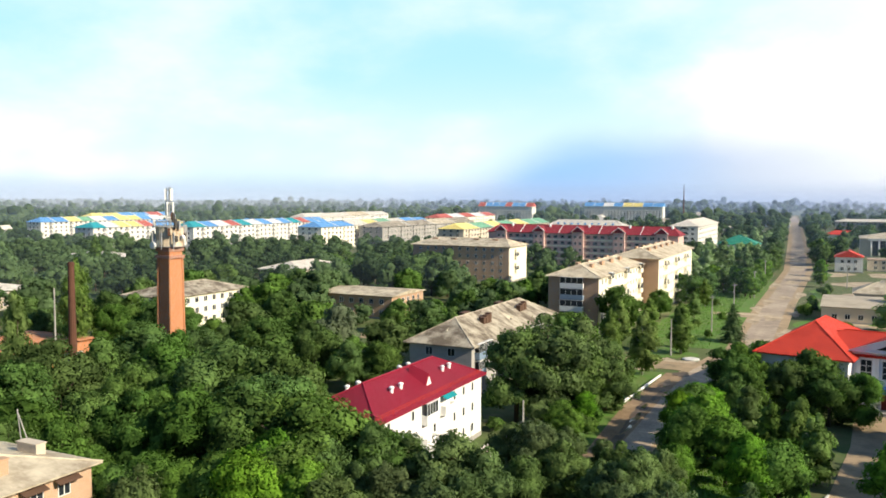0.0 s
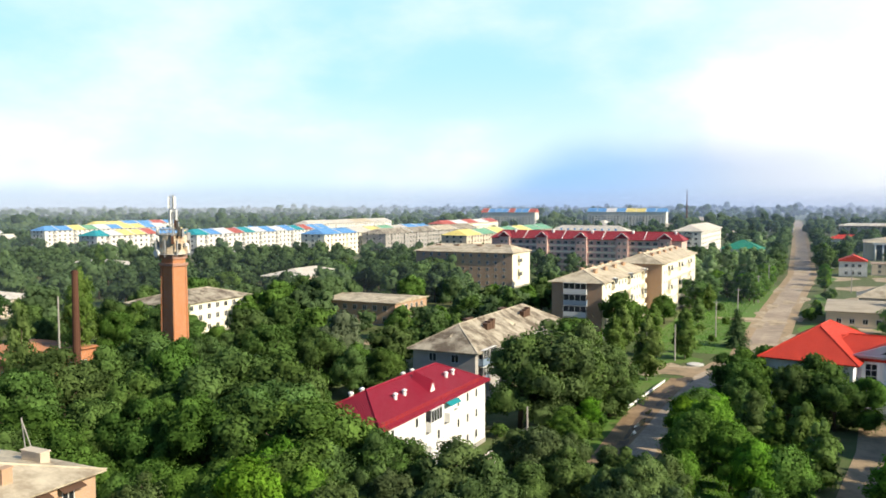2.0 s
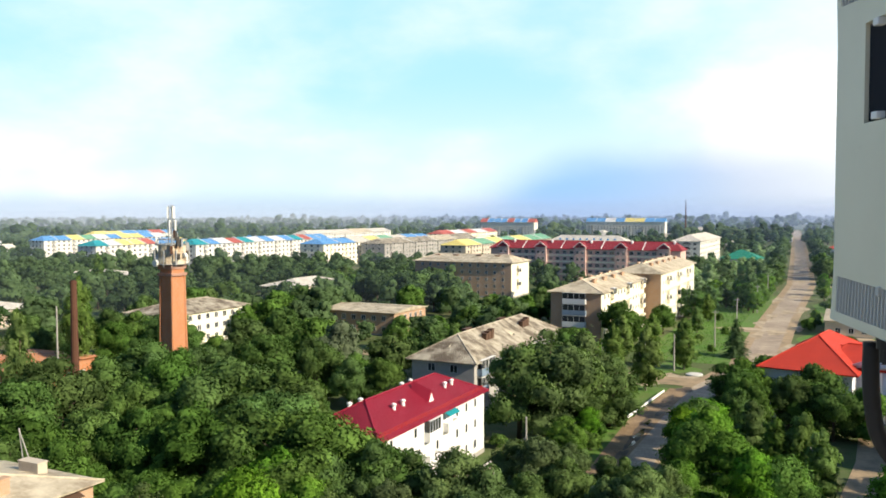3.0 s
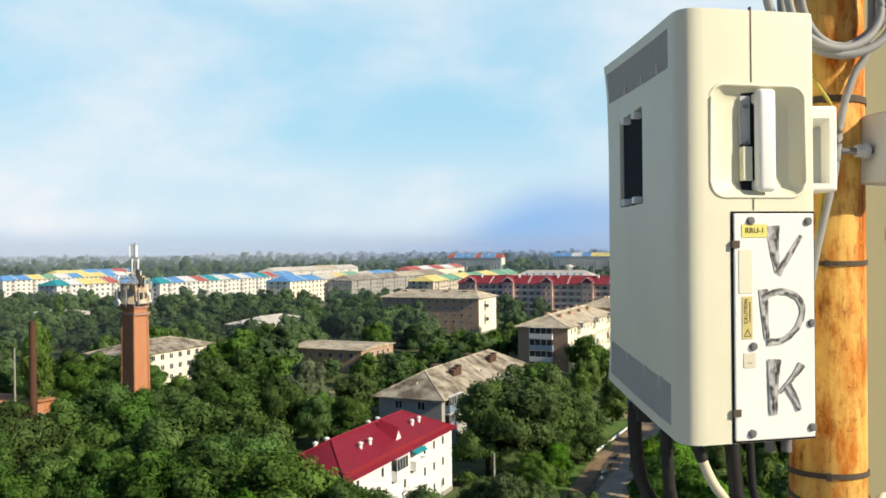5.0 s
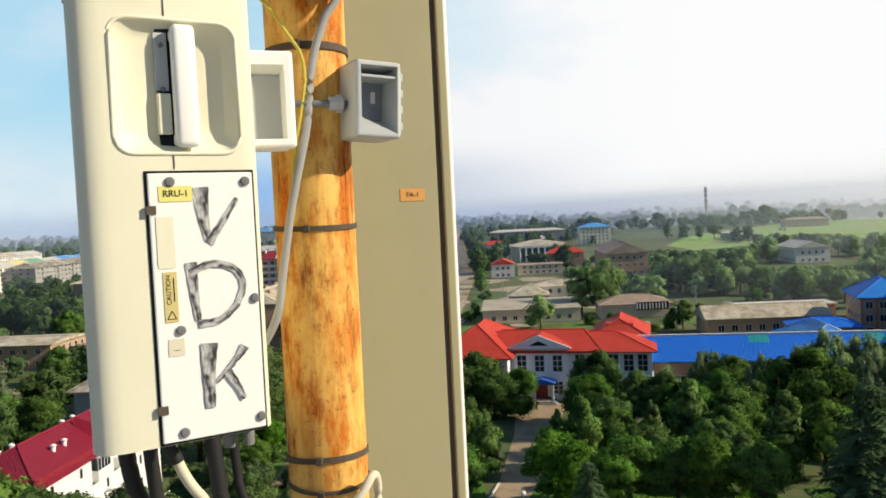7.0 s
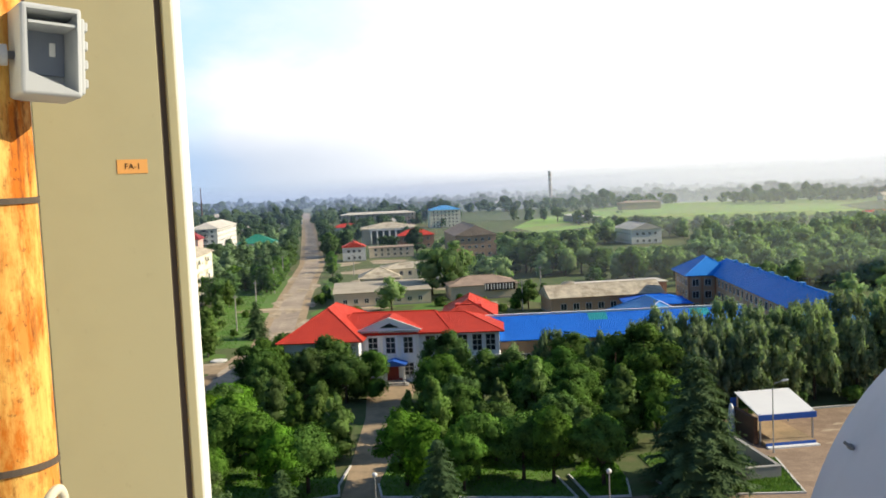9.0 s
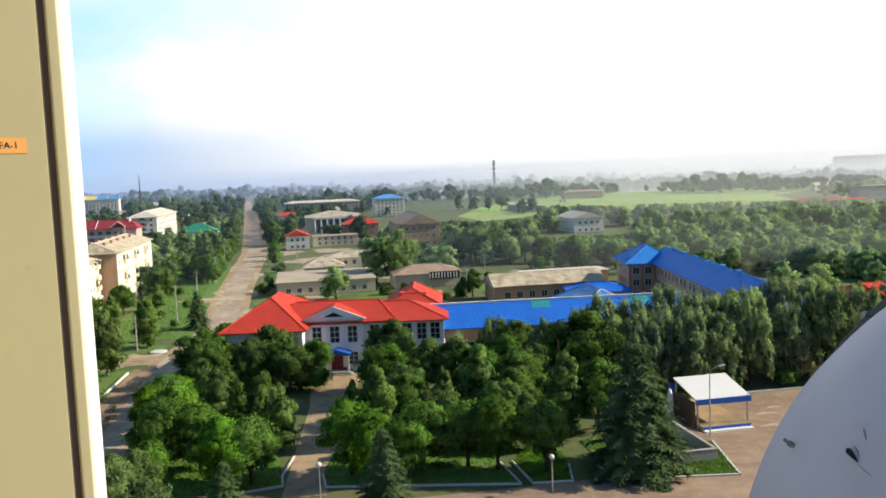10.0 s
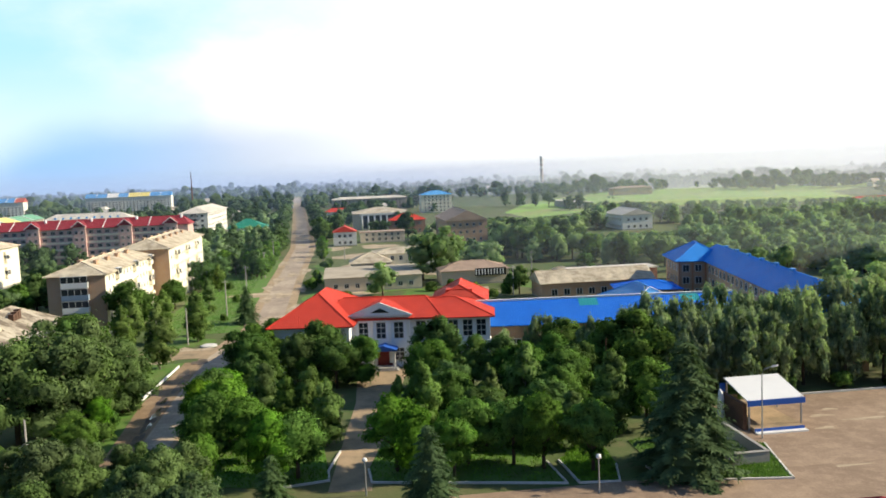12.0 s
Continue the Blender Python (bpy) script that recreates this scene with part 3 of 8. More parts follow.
def window_meshes(w, h, lights, trim, solo=False):
    """One moulded frame with its bars, and the glass set back in it (in the same mesh where solo)."""
    key = (w, h, lights, trim, solo)
    if key not in WINDOWS:
        b = 0.09
        cols, rows = lights
        xs, zs = [-w / 2], [0.0]
        for i in range(cols):
            c = -w / 2 + w * (i + 1) / cols
            xs += [xs[-1] + (b if i == 0 else b), c - b / 2 if i < cols - 1 else w / 2 - b]
            xs[-2] = xs[-3] + b
        xs.append(w / 2)
        for j in range(rows):
            c = h * (j + 1) / rows
            zs += [zs[-1] + b, c - b / 2 if j < rows - 1 else h - b]
        zs.append(h)
        bm = bmesh.new()
        y0, y1, y2 = -0.05, -0.015, 0.04
        g = {(i, j, y): bm.verts.new((x, y, z)) for i, x in enumerate(xs) for j, z in enumerate(zs) for y in (y0, y1)}
        for i in range(len(xs) - 1):
            for j in range(len(zs) - 1):
                hole = i % 2 == 1 and j % 2 == 1
                q = [(i, j), (i + 1, j), (i + 1, j + 1), (i, j + 1)]
                if not hole:
                    bm.faces.new([g[(*k, y0)] for k in q])
                else:
                    for k0, k1 in zip(q, q[1:] + q[:1]):
                        bm.faces.new((g[(*k0, y0)], g[(*k1, y0)], g[(*k1, y1)], g[(*k0, y1)]))
                    if solo:
                        bm.faces.new([g[(*k, y1)] for k in q]).material_index = 1
        n, m = len(xs) - 1, len(zs) - 1
        rim = [(i, 0) for i in range(n)] + [(n, j) for j in range(m)] + [(i, m) for i in range(n, 0, -1)] + [(0, j) for j in range(m, 0, -1)]
        back = {k: bm.verts.new((xs[k[0]], y2, zs[k[1]])) for k in rim}
        for k0, k1 in zip(rim, rim[1:] + rim[:1]):
            bm.faces.new((g[(*k0, y0)], back[k0], back[k1], g[(*k1, y0)]))
        bmesh.ops.delete(bm, geom=[v for v in bm.verts if not v.link_faces], context="VERTS")
        fr = finish("window", bm, [M[trim], M["glass"]])
        bm = bmesh.new()
        box(bm, -w / 2 + b * 0.6, w / 2 - b * 0.6, -0.012, 0.02, b * 0.6, h - b * 0.6)
        WINDOWS[key] = (fr, finish("pane", bm, M["glass"]))
    return WINDOWS[key]


SIDES = {"s": 0, "e": 90, "w": -90, "n": 180}


def windows(house, side, half_w, half_d, cols, floors, z0, step, size=(1.5, 1.45), lights=(2, 1), trim="frame", skip=(), margin=1.6, solo=False):
    """Rows of windows on one side of a house whose middle is its origin."""
    run, out = (half_w, half_d) if side in "sn" else (half_d, half_w)
    fr, gl = window_meshes(*size, lights, trim, solo)
    turn = pose(0, 0, 0, 0, 0, SIDES[side])
    for f in range(floors):
        for c in range(cols):
            if (c, f) in skip:
                continue
            x = -run + margin + (2 * run - 2 * margin) * (c + 0.5) / cols
            ob = part("window", fr, None, house, m=turn @ pose(x, -out, z0 + f * step))
            if not solo:
                part("pane", gl, None, ob)


def walls(house, w, d, h, material, name="wall", plinth=0.0):
    bm = bmesh.new()
    box(bm, -w / 2, w / 2, -d / 2, d / 2, -0.1, h)
    part(name, bm, M[material], house, uv=True)
    if plinth:
        bm = bmesh.new()
        box(bm, -w / 2 - 0.06, w / 2 + 0.06, -d / 2 - 0.06, d / 2 + 0.06, -0.1, plinth)
        part("plinth", bm, M["concrete"], house)


def hip_roof(house, w, d, z, rise, material, over=0.6, hip=None, gable=False, name="roof", m=None, fascia="trimwhite"):
    """A hipped (or gabled) roof with its eaves at z; the ridge runs along the longer side."""
    bm = bmesh.new()
    a, b = w / 2 + over, d / 2 + over
    zz = z - 0.12
    long_x = w >= d
    run = 0.0 if gable else (hip if hip is not None else min(a, b))
    base = [Vector((-a, -b, zz)), Vector((a, -b, zz)), Vector((a, b, zz)), Vector((-a, b, zz))]
    ridge = [Vector((-a + run, 0, z + rise)), Vector((a - run, 0, z + rise))] if long_x else [Vector((0, -b + run, z + rise)), Vector((0, b - run, z + rise))]
    lift = Vector((0, 0, 0.16))
    lo = [bm.verts.new(p) for p in base]
    hi = [bm.verts.new(p + lift) for p in base]
    r0, r1 = (bm.verts.new(p) for p in ridge)
    bm.faces.new(lo[::-1])
    for i in range(4):
        j = (i + 1) % 4
        bm.faces.new((lo[i], lo[j], hi[j], hi[i]))
    if long_x:
        fs = [(hi[0], hi[1], r1, r0), (hi[1], hi[2], r1), (hi[2], hi[3], r0, r1), (hi[3], hi[0], r0)]
    else:
        fs = [(hi[0], hi[1], r0), (hi[1], hi[2], r1, r0), (hi[2], hi[3], r1), (hi[3], hi[0], r0, r1)]
    for f in fs:
        bm.faces.new(f)
    ob = part(name, bm, M[material], house, uv=True, m=m)
    bm = bmesh.new()
    tube(bm, [ridge[0] + Vector((0, 0, 0.03)), ridge[1] + Vector((0, 0, 0.03))], 0.12, 6)
    if not gable:
        for p, q in zip(base, (ridge[0], ridge[1], ridge[1], ridge[0]) if long_x else (ridge[0], ridge[0], ridge[1], ridge[1])):
            tube(bm, [p + lift + Vector((0, 0, 0.02)), q + Vector((0, 0, 0.03))], 0.09, 5)
    part("ridge_cap", bm, M[material], ob)
    return ob


def vent(house, x, y, z, w=0.9, d=0.5, h=0.9, material="brick_red"):
    bm = bmesh.new()
    box(bm, x - w / 2, x + w / 2, y - d / 2, y + d / 2, z - 0.9, z + h)
    box(bm, x - w / 2 - 0.08, x + w / 2 + 0.08, y - d / 2 - 0.08, y + d / 2 + 0.08, z + h, z + h + 0.12)
    part("chimney", bm, M[material], house, uv=True)


def dormer(house, x, y, z, turn, material, w=1.5, h=1.2, face="black"):
    """A small gabled roof window; its face looks along -y before the turn."""
    m = pose(x, y, z, 0, 0, turn)
    bm = bmesh.new()
    pts = [(-w / 2, 0, 0), (w / 2, 0, 0), (0, 0, h)]
    front = [bm.verts.new(p) for p in pts]
    back = [bm.verts.new((p[0], 2.6, p[2] + 0.9)) for p in pts]
    for i in range(3):
        j = (i + 1) % 3
        bm.faces.new((front[i], front[j], back[j], back[i]))
    bm.faces.new(front), bm.faces.new(back[::-1])
    ob = part("dormer", bm, M[material], house, m=m)
    bm = bmesh.new()
    vs = [bm.verts.new((p[0] * 0.7, -0.03, p[2] * 0.7 + 0.12)) for p in pts]
    ws = [bm.verts.new((p[0] * 0.7, 0.05, p[2] * 0.7 + 0.12)) for p in pts]
    bm.faces.new(vs), bm.faces.new(ws[::-1])
    for i in range(3):
        j = (i + 1) % 3
        bm.faces.new((vs[i], vs[j], ws[j], ws[i]))
    part("louvre", bm, M[face], ob)


def balcony(house, side, half_w, half_d, x, z, w=2.8, d=0.9, glazed=True, material="trimwhite"):
    out = half_d if side in "sn" else half_w
    m = pose(0, 0, 0, 0, 0, SIDES[side]) @ pose(x, -out, z)
    bm = bmesh.new()
    box(bm, -w / 2, w / 2, -d, 0.05, -0.12, 0.02)
    box(bm, -w / 2, w / 2, -d, -d + 0.06, 0.02, 1.05), box(bm, -w / 2, -w / 2 + 0.06, -d + 0.06, 0, 0.02, 1.05), box(bm, w / 2 - 0.06, w / 2, -d + 0.06, 0, 0.02, 1.05)
    ob = part("balcony", bm, M[material], house, m=m)
    if glazed:
        bm = bmesh.new()
        for i in range(5):
            xx = -w / 2 + 0.04 + (w - 0.08) * i / 4
            box(bm, xx - 0.04, xx + 0.04, -d, -d + 0.06, 1.05, 2.4)
        box(bm, -w / 2, w / 2, -d - 0.02, 0, 2.4, 2.48)
        part("glazing_frame", bm, M["frame"], ob)
        bm = bmesh.new()
        box(bm, -w / 2 + 0.05, w / 2 - 0.05, -d + 0.02, -d + 0.04, 1.05, 2.4)
        part("pane", bm, M["glass"], ob)


def house(name, label, category, u0, u1, v0, v1, h, material, turn=0.0, plinth=0.6, group=""):
    w, d = v1 - v0, u1 - u0
    ob = thing(name, town((u0 + u1) / 2, (v0 + v1) / 2, 0, turn), label, category, group)
    walls(ob, w, d, h, material, plinth=plinth)
    return ob, w, d


# ---- the white house with the crimson roof ----
hs, w, d = house("apartment_house", "white three-storey house with a crimson metal hip roof", "house", 75, 103.6, -54.6, -45.0, 8.5, "white")
rf = hip_roof(hs, w, d, 8.5, 2.9, "crimson", 0.55, hip=6.0)
windows(hs, "e", w / 2, d / 2, 9, 3, 1.3, 2.75, (0.7, 1.2), (1, 1), skip={(3, 1), (3, 2), (5, 2), (5, 1), (4, 2), (6, 0), (4, 0), (2, 1), (1, 2)})
windows(hs, "s", w / 2, d / 2, 3, 3, 1.3, 2.75, (1.2, 1.35))
windows(hs, "n", w / 2, d / 2, 3, 3, 1.3, 2.75, (1.2, 1.35))
for xx, zz, g in ((-2.0, 5.9, True), (3.0, 5.9, False), (-2.0, 3.1, False)):
    balcony(hs, "e", w / 2, d / 2, xx, zz, 2.9, 0.8, g, "trimwhite")
bm = bmesh.new()
vs = [bm.verts.new(p) for p in ((w / 2, 1.5, 8.4), (w / 2, 4.5, 8.4), (w / 2 + 1.0, 4.5, 7.9), (w / 2 + 1.0, 1.5, 7.9))]
ws = [bm.verts.new(q.co - Vector((0, 0, 0.08))) for q in vs]
bm.faces.new(vs), bm.faces.new(ws[::-1])
for i in range(4):
    bm.faces.new((vs[i], ws[i], ws[(i + 1) % 4], vs[(i + 1) % 4]))
part("awning", bm, M["teal"], hs, "teal sheet awning over a balcony", uv=True)
for y, x in ((-6.4, 2.4), (-4.2, 2.4), (7.0, 2.4), (9.0, 2.4), (-9.0, -2.0), (-6.6, -2.0), (3.4, -2.0), (5.8, -2.0)):
    z = 11.4 - abs(x) * 0.545
    bm = bmesh.new()
    tube(bm, [(x, y, z - 0.4), (x, y, z + 0.5)], 0.24, 10)
    tube(bm, [(x, y, z + 0.5), (x, y, z + 0.64), (x, y, z + 0.78)], (0.36, 0.33, 0.07), 10)
    part("vent", bm, M["trimwhite"], hs, "round white roof vent with a cap", smooth=True)
dormer(hs, 3.4, 1.2, 9.45, 90, "crimson", 1.9, 1.5, "trimwhite")
bm = bmesh.new()
for y in np.linspace(-14, 14, 24):
    tube(bm, [(w / 2 + 0.1, y, 8.7), (w / 2 + 0.1, y, 9.25)], 0.03, 5)
for z in (8.98, 9.25):
    tube(bm, [(w / 2 + 0.1, -14, z), (w / 2 + 0.1, 14, z)], 0.03, 5)
part("snow_rail", bm, M["red"], hs, uv=True)

# ---- the grey house behind it ----
hs, w, d = house("apartment_house", "grey rendered house with a worn fibre-cement hip roof", "house", 121, 163, -65.5, -54.2, 8.5, "greywall")
hip_roof(hs, w, d, 8.6, 3.6, "slate_old", 0.8)
windows(hs, "s", w / 2, d / 2, 2, 3, 1.2, 2.75, (1.4, 1.4))
windows(hs, "e", w / 2, d / 2, 13, 3, 1.2, 2.75, (1.3, 1.4), skip={(1, 1), (1, 2), (2, 2), (5, 1)})
for x, z, g in ((-18.5, 3.6, True), (-18.5, 6.4, True), (-15.5, 6.4, True), (-6, 3.6, False)):
    balcony(hs, "e", w / 2, d / 2, x, z, 2.6, 0.9, g, "balconyblue" if g else "trimwhite")
for y in (-9.4, 8.4):
    for k in range(3):
        vent(hs, 2.6, y + 1.25 * k, 10.8, 0.85, 1.05, 0.8 + 0.25 * k, "brown")
for y in (-6.0, 10.0):
    vent(hs, -2.4, y, 10.9, 0.8, 2.6, 0.9, "brown")
dormer(hs, 0, -18.6, 9.5, 0, "slate", 2.2, 1.1)
dormer(hs, 3.8, 1.0, 9.7, 90, "slate", 3.0, 0.9)


# ---- the cream blocks along the street ----
def cream_block(u0, u1, v0, v1, h, label, end="brick_tan"):
    hs, w, d = house("apartment_block", label, "apartment block", u0, u1, v0, v1, h, "creamwall", group="cream blocks")
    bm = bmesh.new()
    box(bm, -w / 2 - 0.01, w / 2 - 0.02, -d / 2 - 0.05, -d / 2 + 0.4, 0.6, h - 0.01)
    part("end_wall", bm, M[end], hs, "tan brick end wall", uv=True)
    hip_roof(hs, w, d, h, 2.6, "slate", 0.7, hip=5.5)
    n = int((d - 3) / 3.1)
    windows(hs, "e", w / 2, d / 2, n, 5, 1.1, 2.75, (1.05, 1.2), skip={(c, f) for c in range(2, n, 5) for f in range(1, 5)})
    for c in range(2, n, 5):
        x = -d / 2 + 1.6 + (d - 3.2) * (c + 0.5) / n
        for f in range(1, 5):
            balcony(hs, "e", w / 2, d / 2, x, 0.95 + 2.75 * f, 2.7, 0.9, f % 2 == 0, "creamwall")
    for y in np.arange(-d / 2 + 8, d / 2 - 6, 9):
        vent(hs, 2.2, float(y), h + 1.6, 0.7, 2.2, 0.9, "brick_tan")
        vent(hs, -2.2, float(y) + 3, h + 1.6, 0.7, 2.2, 0.9, "brick_tan")
    return hs, w, d


hs, w, d = cream_block(188.5, 233, -64.2, -52, 13.9, "sunlit cream five-storey block with a brick end wall and grey roof")
for f in range(1, 5):
    balcony(hs, "s", w / 2, d / 2 + 0.05, -0.2, 0.6 + 2.7 * f, 5.6, 1.0, True, "balconyblue" if f % 2 else "trimwhite")
windows(hs, "s", w / 2, d / 2 + 0.05, 4, 5, 1.1, 2.7, (1.3, 1.4), skip={(1, f) for f in range(5)} | {(2, f) for f in range(5)} | {(0, f) for f in range(5)} | {(3, f) for f in range(5)})
cream_block(234.5, 289, -61, -47.6, 15.4, "taller sunlit cream block with balconies and grey roof", "brick_tan")

# ---- the brick block with its small windows ----
hs, w, d = house("apartment_block", "brown brick five-storey block with a pale hip roof", "apartment block", 292, 311, -156, -115, 13.4, "brick_tan")
hip_roof(hs, w, d, 13.5, 2.6, "slate", 0.8, hip=6)
windows(hs, "s", w / 2, d / 2, 11, 5, 1.2, 2.6, (1.1, 1.3))
windows(hs, "e", w / 2, d / 2, 4, 5, 1.2, 2.6, (1.1, 1.3), skip={(1, f) for f in range(1, 5)})
for f in range(1, 5):
    balcony(hs, "e", w / 2, d / 2, -2.5, 0.9 + 2.6 * f, 2.8, 0.9, f % 2 == 1, "creamwall")
# cream sheet over the brick puts sunlight into this side's colour
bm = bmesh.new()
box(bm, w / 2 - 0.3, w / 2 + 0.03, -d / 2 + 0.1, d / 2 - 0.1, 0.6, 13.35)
part("side_wall", bm, M["creamwall"], hs, "side wall painted pale for sunlight")
for x in (-14, -6, 4, 12):
    vent(hs, x, -2.4, 15.0, 2.2, 0.8, 0.9, "brick_tan")

# ---- the long block with the maroon roof ----
hs, w, d = house("apartment_block", "long pinkish brick block with bay gables and a maroon metal roof", "apartment block", 372, 385, -157, -67, 15.4, "brick_pink")
hip_roof(hs, w, d, 15.5, 3.6, "maroon", 0.7, hip=4)
bays = np.linspace(-w / 2 + 7, w / 2 - 7, 5)
for i, x in enumerate(bays):
    bm = bmesh.new()
    box(bm, x - 2.6, x + 2.6, -d / 2 - 1.5, -d / 2 + 0.3, 0, 16.2)
    bay = part("bay", bm, M["brick_pink"], hs, uv=True)
    bm = bmesh.new()
    vs = [bm.verts.new(p) for p in ((x - 3.1, -d / 2 - 1.9, 16.2), (x + 3.1, -d / 2 - 1.9, 16.2), (x, -d / 2 - 1.9, 18.6), (x - 3.1, 0, 16.2), (x + 3.1, 0, 16.2), (x, 0, 18.6))]
    for f in ((0, 1, 2), (5, 4, 3), (0, 2, 5, 3), (1, 4, 5, 2), (0, 3, 4, 1)):
        bm.faces.new([vs[k] for k in f])
    part("bay_roof", bm, M["maroon"], bay, uv=True)
    bm = bmesh.new()
    for s_ in (-1, 1):
        tube(bm, [(x + s_ * 3.2, -d / 2 - 1.95, 16.15), (x, -d / 2 - 1.95, 18.7)], 0.16, 5)
    part("verge_board", bm, M["trimwhite"], bay, "white board along the gable")
    fr, gl = window_meshes(1.2, 1.4, (2, 1), "frame", True)
    for f in range(5):
        for s_ in (-1.2, 1.2):
            wn = part("window", fr, None, bay, m=pose(x + s_, -d / 2 - 1.5, 1.4 + 2.95 * f))
    bm = bmesh.new()
    tube(bm, [(x + 3.6, -1.5, 17.2), (x + 3.6, -1.5, 19.6)], 0.55, 8)
    part("vent", bm, M["trimwhite"], hs, "white roof vent", smooth=True)
for a, b in zip(bays, bays[1:]):
    for f in range(5):
        for k in range(4):
            x = a + 4.4 + (b - a - 8.8) * k / 3
            fr, gl = window_meshes(1.9, 1.5, (3, 1), "frame", True)
            part("window", fr, None, hs, m=pose(float(x), -d / 2, 1.4 + 2.95 * f))
    bm = bmesh.new()
    for f in range(1, 5):
        box(bm, a + 2.7, b - 2.7, -d / 2 - 0.12, -d / 2 + 0.05, 2.95 * f + 0.35, 2.95 * f + 1.15)
    part("loggia_parapet", bm, M["creamwall"], hs, "pale band of loggia parapets")
    bm = bmesh.new()
    m_ = (a + b) / 2
    tube(bm, [(m_, -d / 2 - 0.75, 15.6), (m_, -0.1, 19.2)], 0.16, 5)
    part("roof_seam", bm, M["trimwhite"], hs, "white seam between roof sections")

# ---- pale block past it and the roofs behind ----
hs, w, d = house("apartment_block", "grey-white five-storey block with a pale sheet roof", "apartment block", 508, 590, -96, -80, 14.9, "paleblock")
hip_roof(hs, w, d, 15, 3.6, "slate_light", 0.9)
windows(hs, "s", w / 2, d / 2, 4, 5, 1.2, 2.85, (1.6, 1.5))
windows(hs, "e", w / 2, d / 2, 18, 5, 1.2, 2.85, (1.5, 1.5))
for f in range(1, 5):
    balcony(hs, "s", w / 2, d / 2, 0, 0.8 + 2.85 * f, 3.4, 1.0, True, "paleblock")
hs, w, d = house("apartment_block", "block with a silvery blue metal roof behind the long block", "apartment block", 462, 476, -160, -112, 14.9, "paleblock")
hip_roof(hs, w, d, 15, 4.0, "slate_light", 0.8, hip=8)
bm = bmesh.new()
for x in np.linspace(-16, 16, 9):
    box(bm, float(x) - 0.5, float(x) + 0.5, -5, -4.4, 16.2, 17.4)
part("roof_hatch", bm, M["lightblue"], hs, "row of blue roof hatches")


# ---- blocks with many-coloured metal roofs ----
def coloured_block(u0, u1, v0, v1, h, colours, wall, label, rise=3.2, gable=True):
    hs, w, d = house("apartment_block", label, "apartment block", u0, u1, v0, v1, h, wall, group="blocks with coloured roofs")
    along_u = d > w
    length, span = (d, w) if along_u else (w, d)
    seg = length / len(colours)
    faded = {"blue": "fadedblue", "red": "fadedred", "green": "fadedgreen", "lightblue": "fadedblue", "maroon": "fadedred"}
    for i, c in enumerate(colours):
        c = faded[c] if c in faded else c
        a0 = -length / 2 + seg * i - (0.6 if i == 0 else 0)
        a1 = -length / 2 + seg * (i + 1) + (0.6 if i == len(colours) - 1 else 0)
        drop = 0.25 * (i % 2)
        run0 = 5.0 if (i == 0 and gable) else 0
        b = span / 2 + 0.7
        P = [(-b, a0, h), (b, a0, h), (b, a1, h), (-b, a1, h), (0, a0 + run0, h + rise - drop), (0, a1, h + rise - drop)]
        if not along_u:
            P = [(y, x, z) for x, y, z in P]
        bm = bmesh.new()
        vs = [bm.verts.new(p) for p in P]
        for f in ((0, 1, 2, 3), (0, 1, 4), (1, 2, 5, 4), (2, 3, 5), (3, 0, 4, 5)):
            bm.faces.new([vs[k] for k in f])
        part("roof_section", bm, M[c], hs, uv=True)
        if i:
            bm = bmesh.new()
            Q = [(-b - 0.1, a0, h + 0.1), (0, a0, h + rise + 0.16), (b + 0.1, a0, h + 0.1)]
            tube(bm, [(y, x, z) for x, y, z in Q] if not along_u else Q, 0.26, 5)
            part("firewall_cap", bm, M["trimwhite"], hs, "white cap between roof sections")
    side = "e" if along_u else "s"
    n = max(4, int(length / 4.2))
    windows(hs, side, w / 2, d / 2, n, 5, 1.2, 2.7, (1.7, 1.45), solo=True)
    if along_u:
        windows(hs, "s", w / 2, d / 2, 3, 5, 1.2, 2.7, (1.6, 1.45), solo=True)
    for c in range(1, n, 4):
        run = length / 2
        x = -run + 1.6 + (2 * run - 3.2) * (c + 0.5) / n
        for f in range(1, 5):
            balcony(hs, side, w / 2, d / 2, x, 0.8 + 2.7 * f, 2.8, 0.9, False, wall)
    return hs


coloured_block(338, 412, -402, -387, 13.6, ["teal", "whiteroof", "yellow", "yellow", "red", "blue", "lightblue", "yellow"], "paleblock", "pale block with a roof of blue, yellow, red and white sections")
coloured_block(388, 500, -508, -494, 13.6, ["blue", "lightblue", "yellow", "green", "whiteroof", "blue", "yellow", "yellow", "blue", "whiteroof"], "paleblock", "pale block with a roof of blue, yellow and green sections")
coloured_block(372, 510, -360, -344, 13.8, ["teal", "blue", "whiteroof", "maroon", "teal", "whiteroof", "blue", "whiteroof", "blue", "teal", "maroon", "lightblue", "blue"], "paleblock", "long pale block with a striped blue, white and maroon roof")
coloured_block(408, 550, -296, -279, 13.8, ["lightblue", "blue", "slate_light", "yellow", "green", "slate_light", "blue", "blue"], "creamwall", "pale block with a blue, yellow and green roof")
coloured_block(430, 580, -213, -197, 13.6, ["yellow", "green", "yellow", "green", "yellow", "green", "green"], "stonewall", "beige block with a yellow and green roof")
coloured_block(445, 585, -276, -259, 13.0, ["slate_old", "slate_old", "slate", "slate_old"], "concrete", "beige block with a worn grey roof")
coloured_block(580, 720, -428, -412, 14.0, ["slate_light", "slate_light", "slate", "slate_light"], "paleblock", "long pale block with a light grey roof")
coloured_block(640, 760, -330, -314, 13.5, ["red", "whiteroof", "red", "whiteroof", "red"], "creamwall", "pale block with a red and white roof")
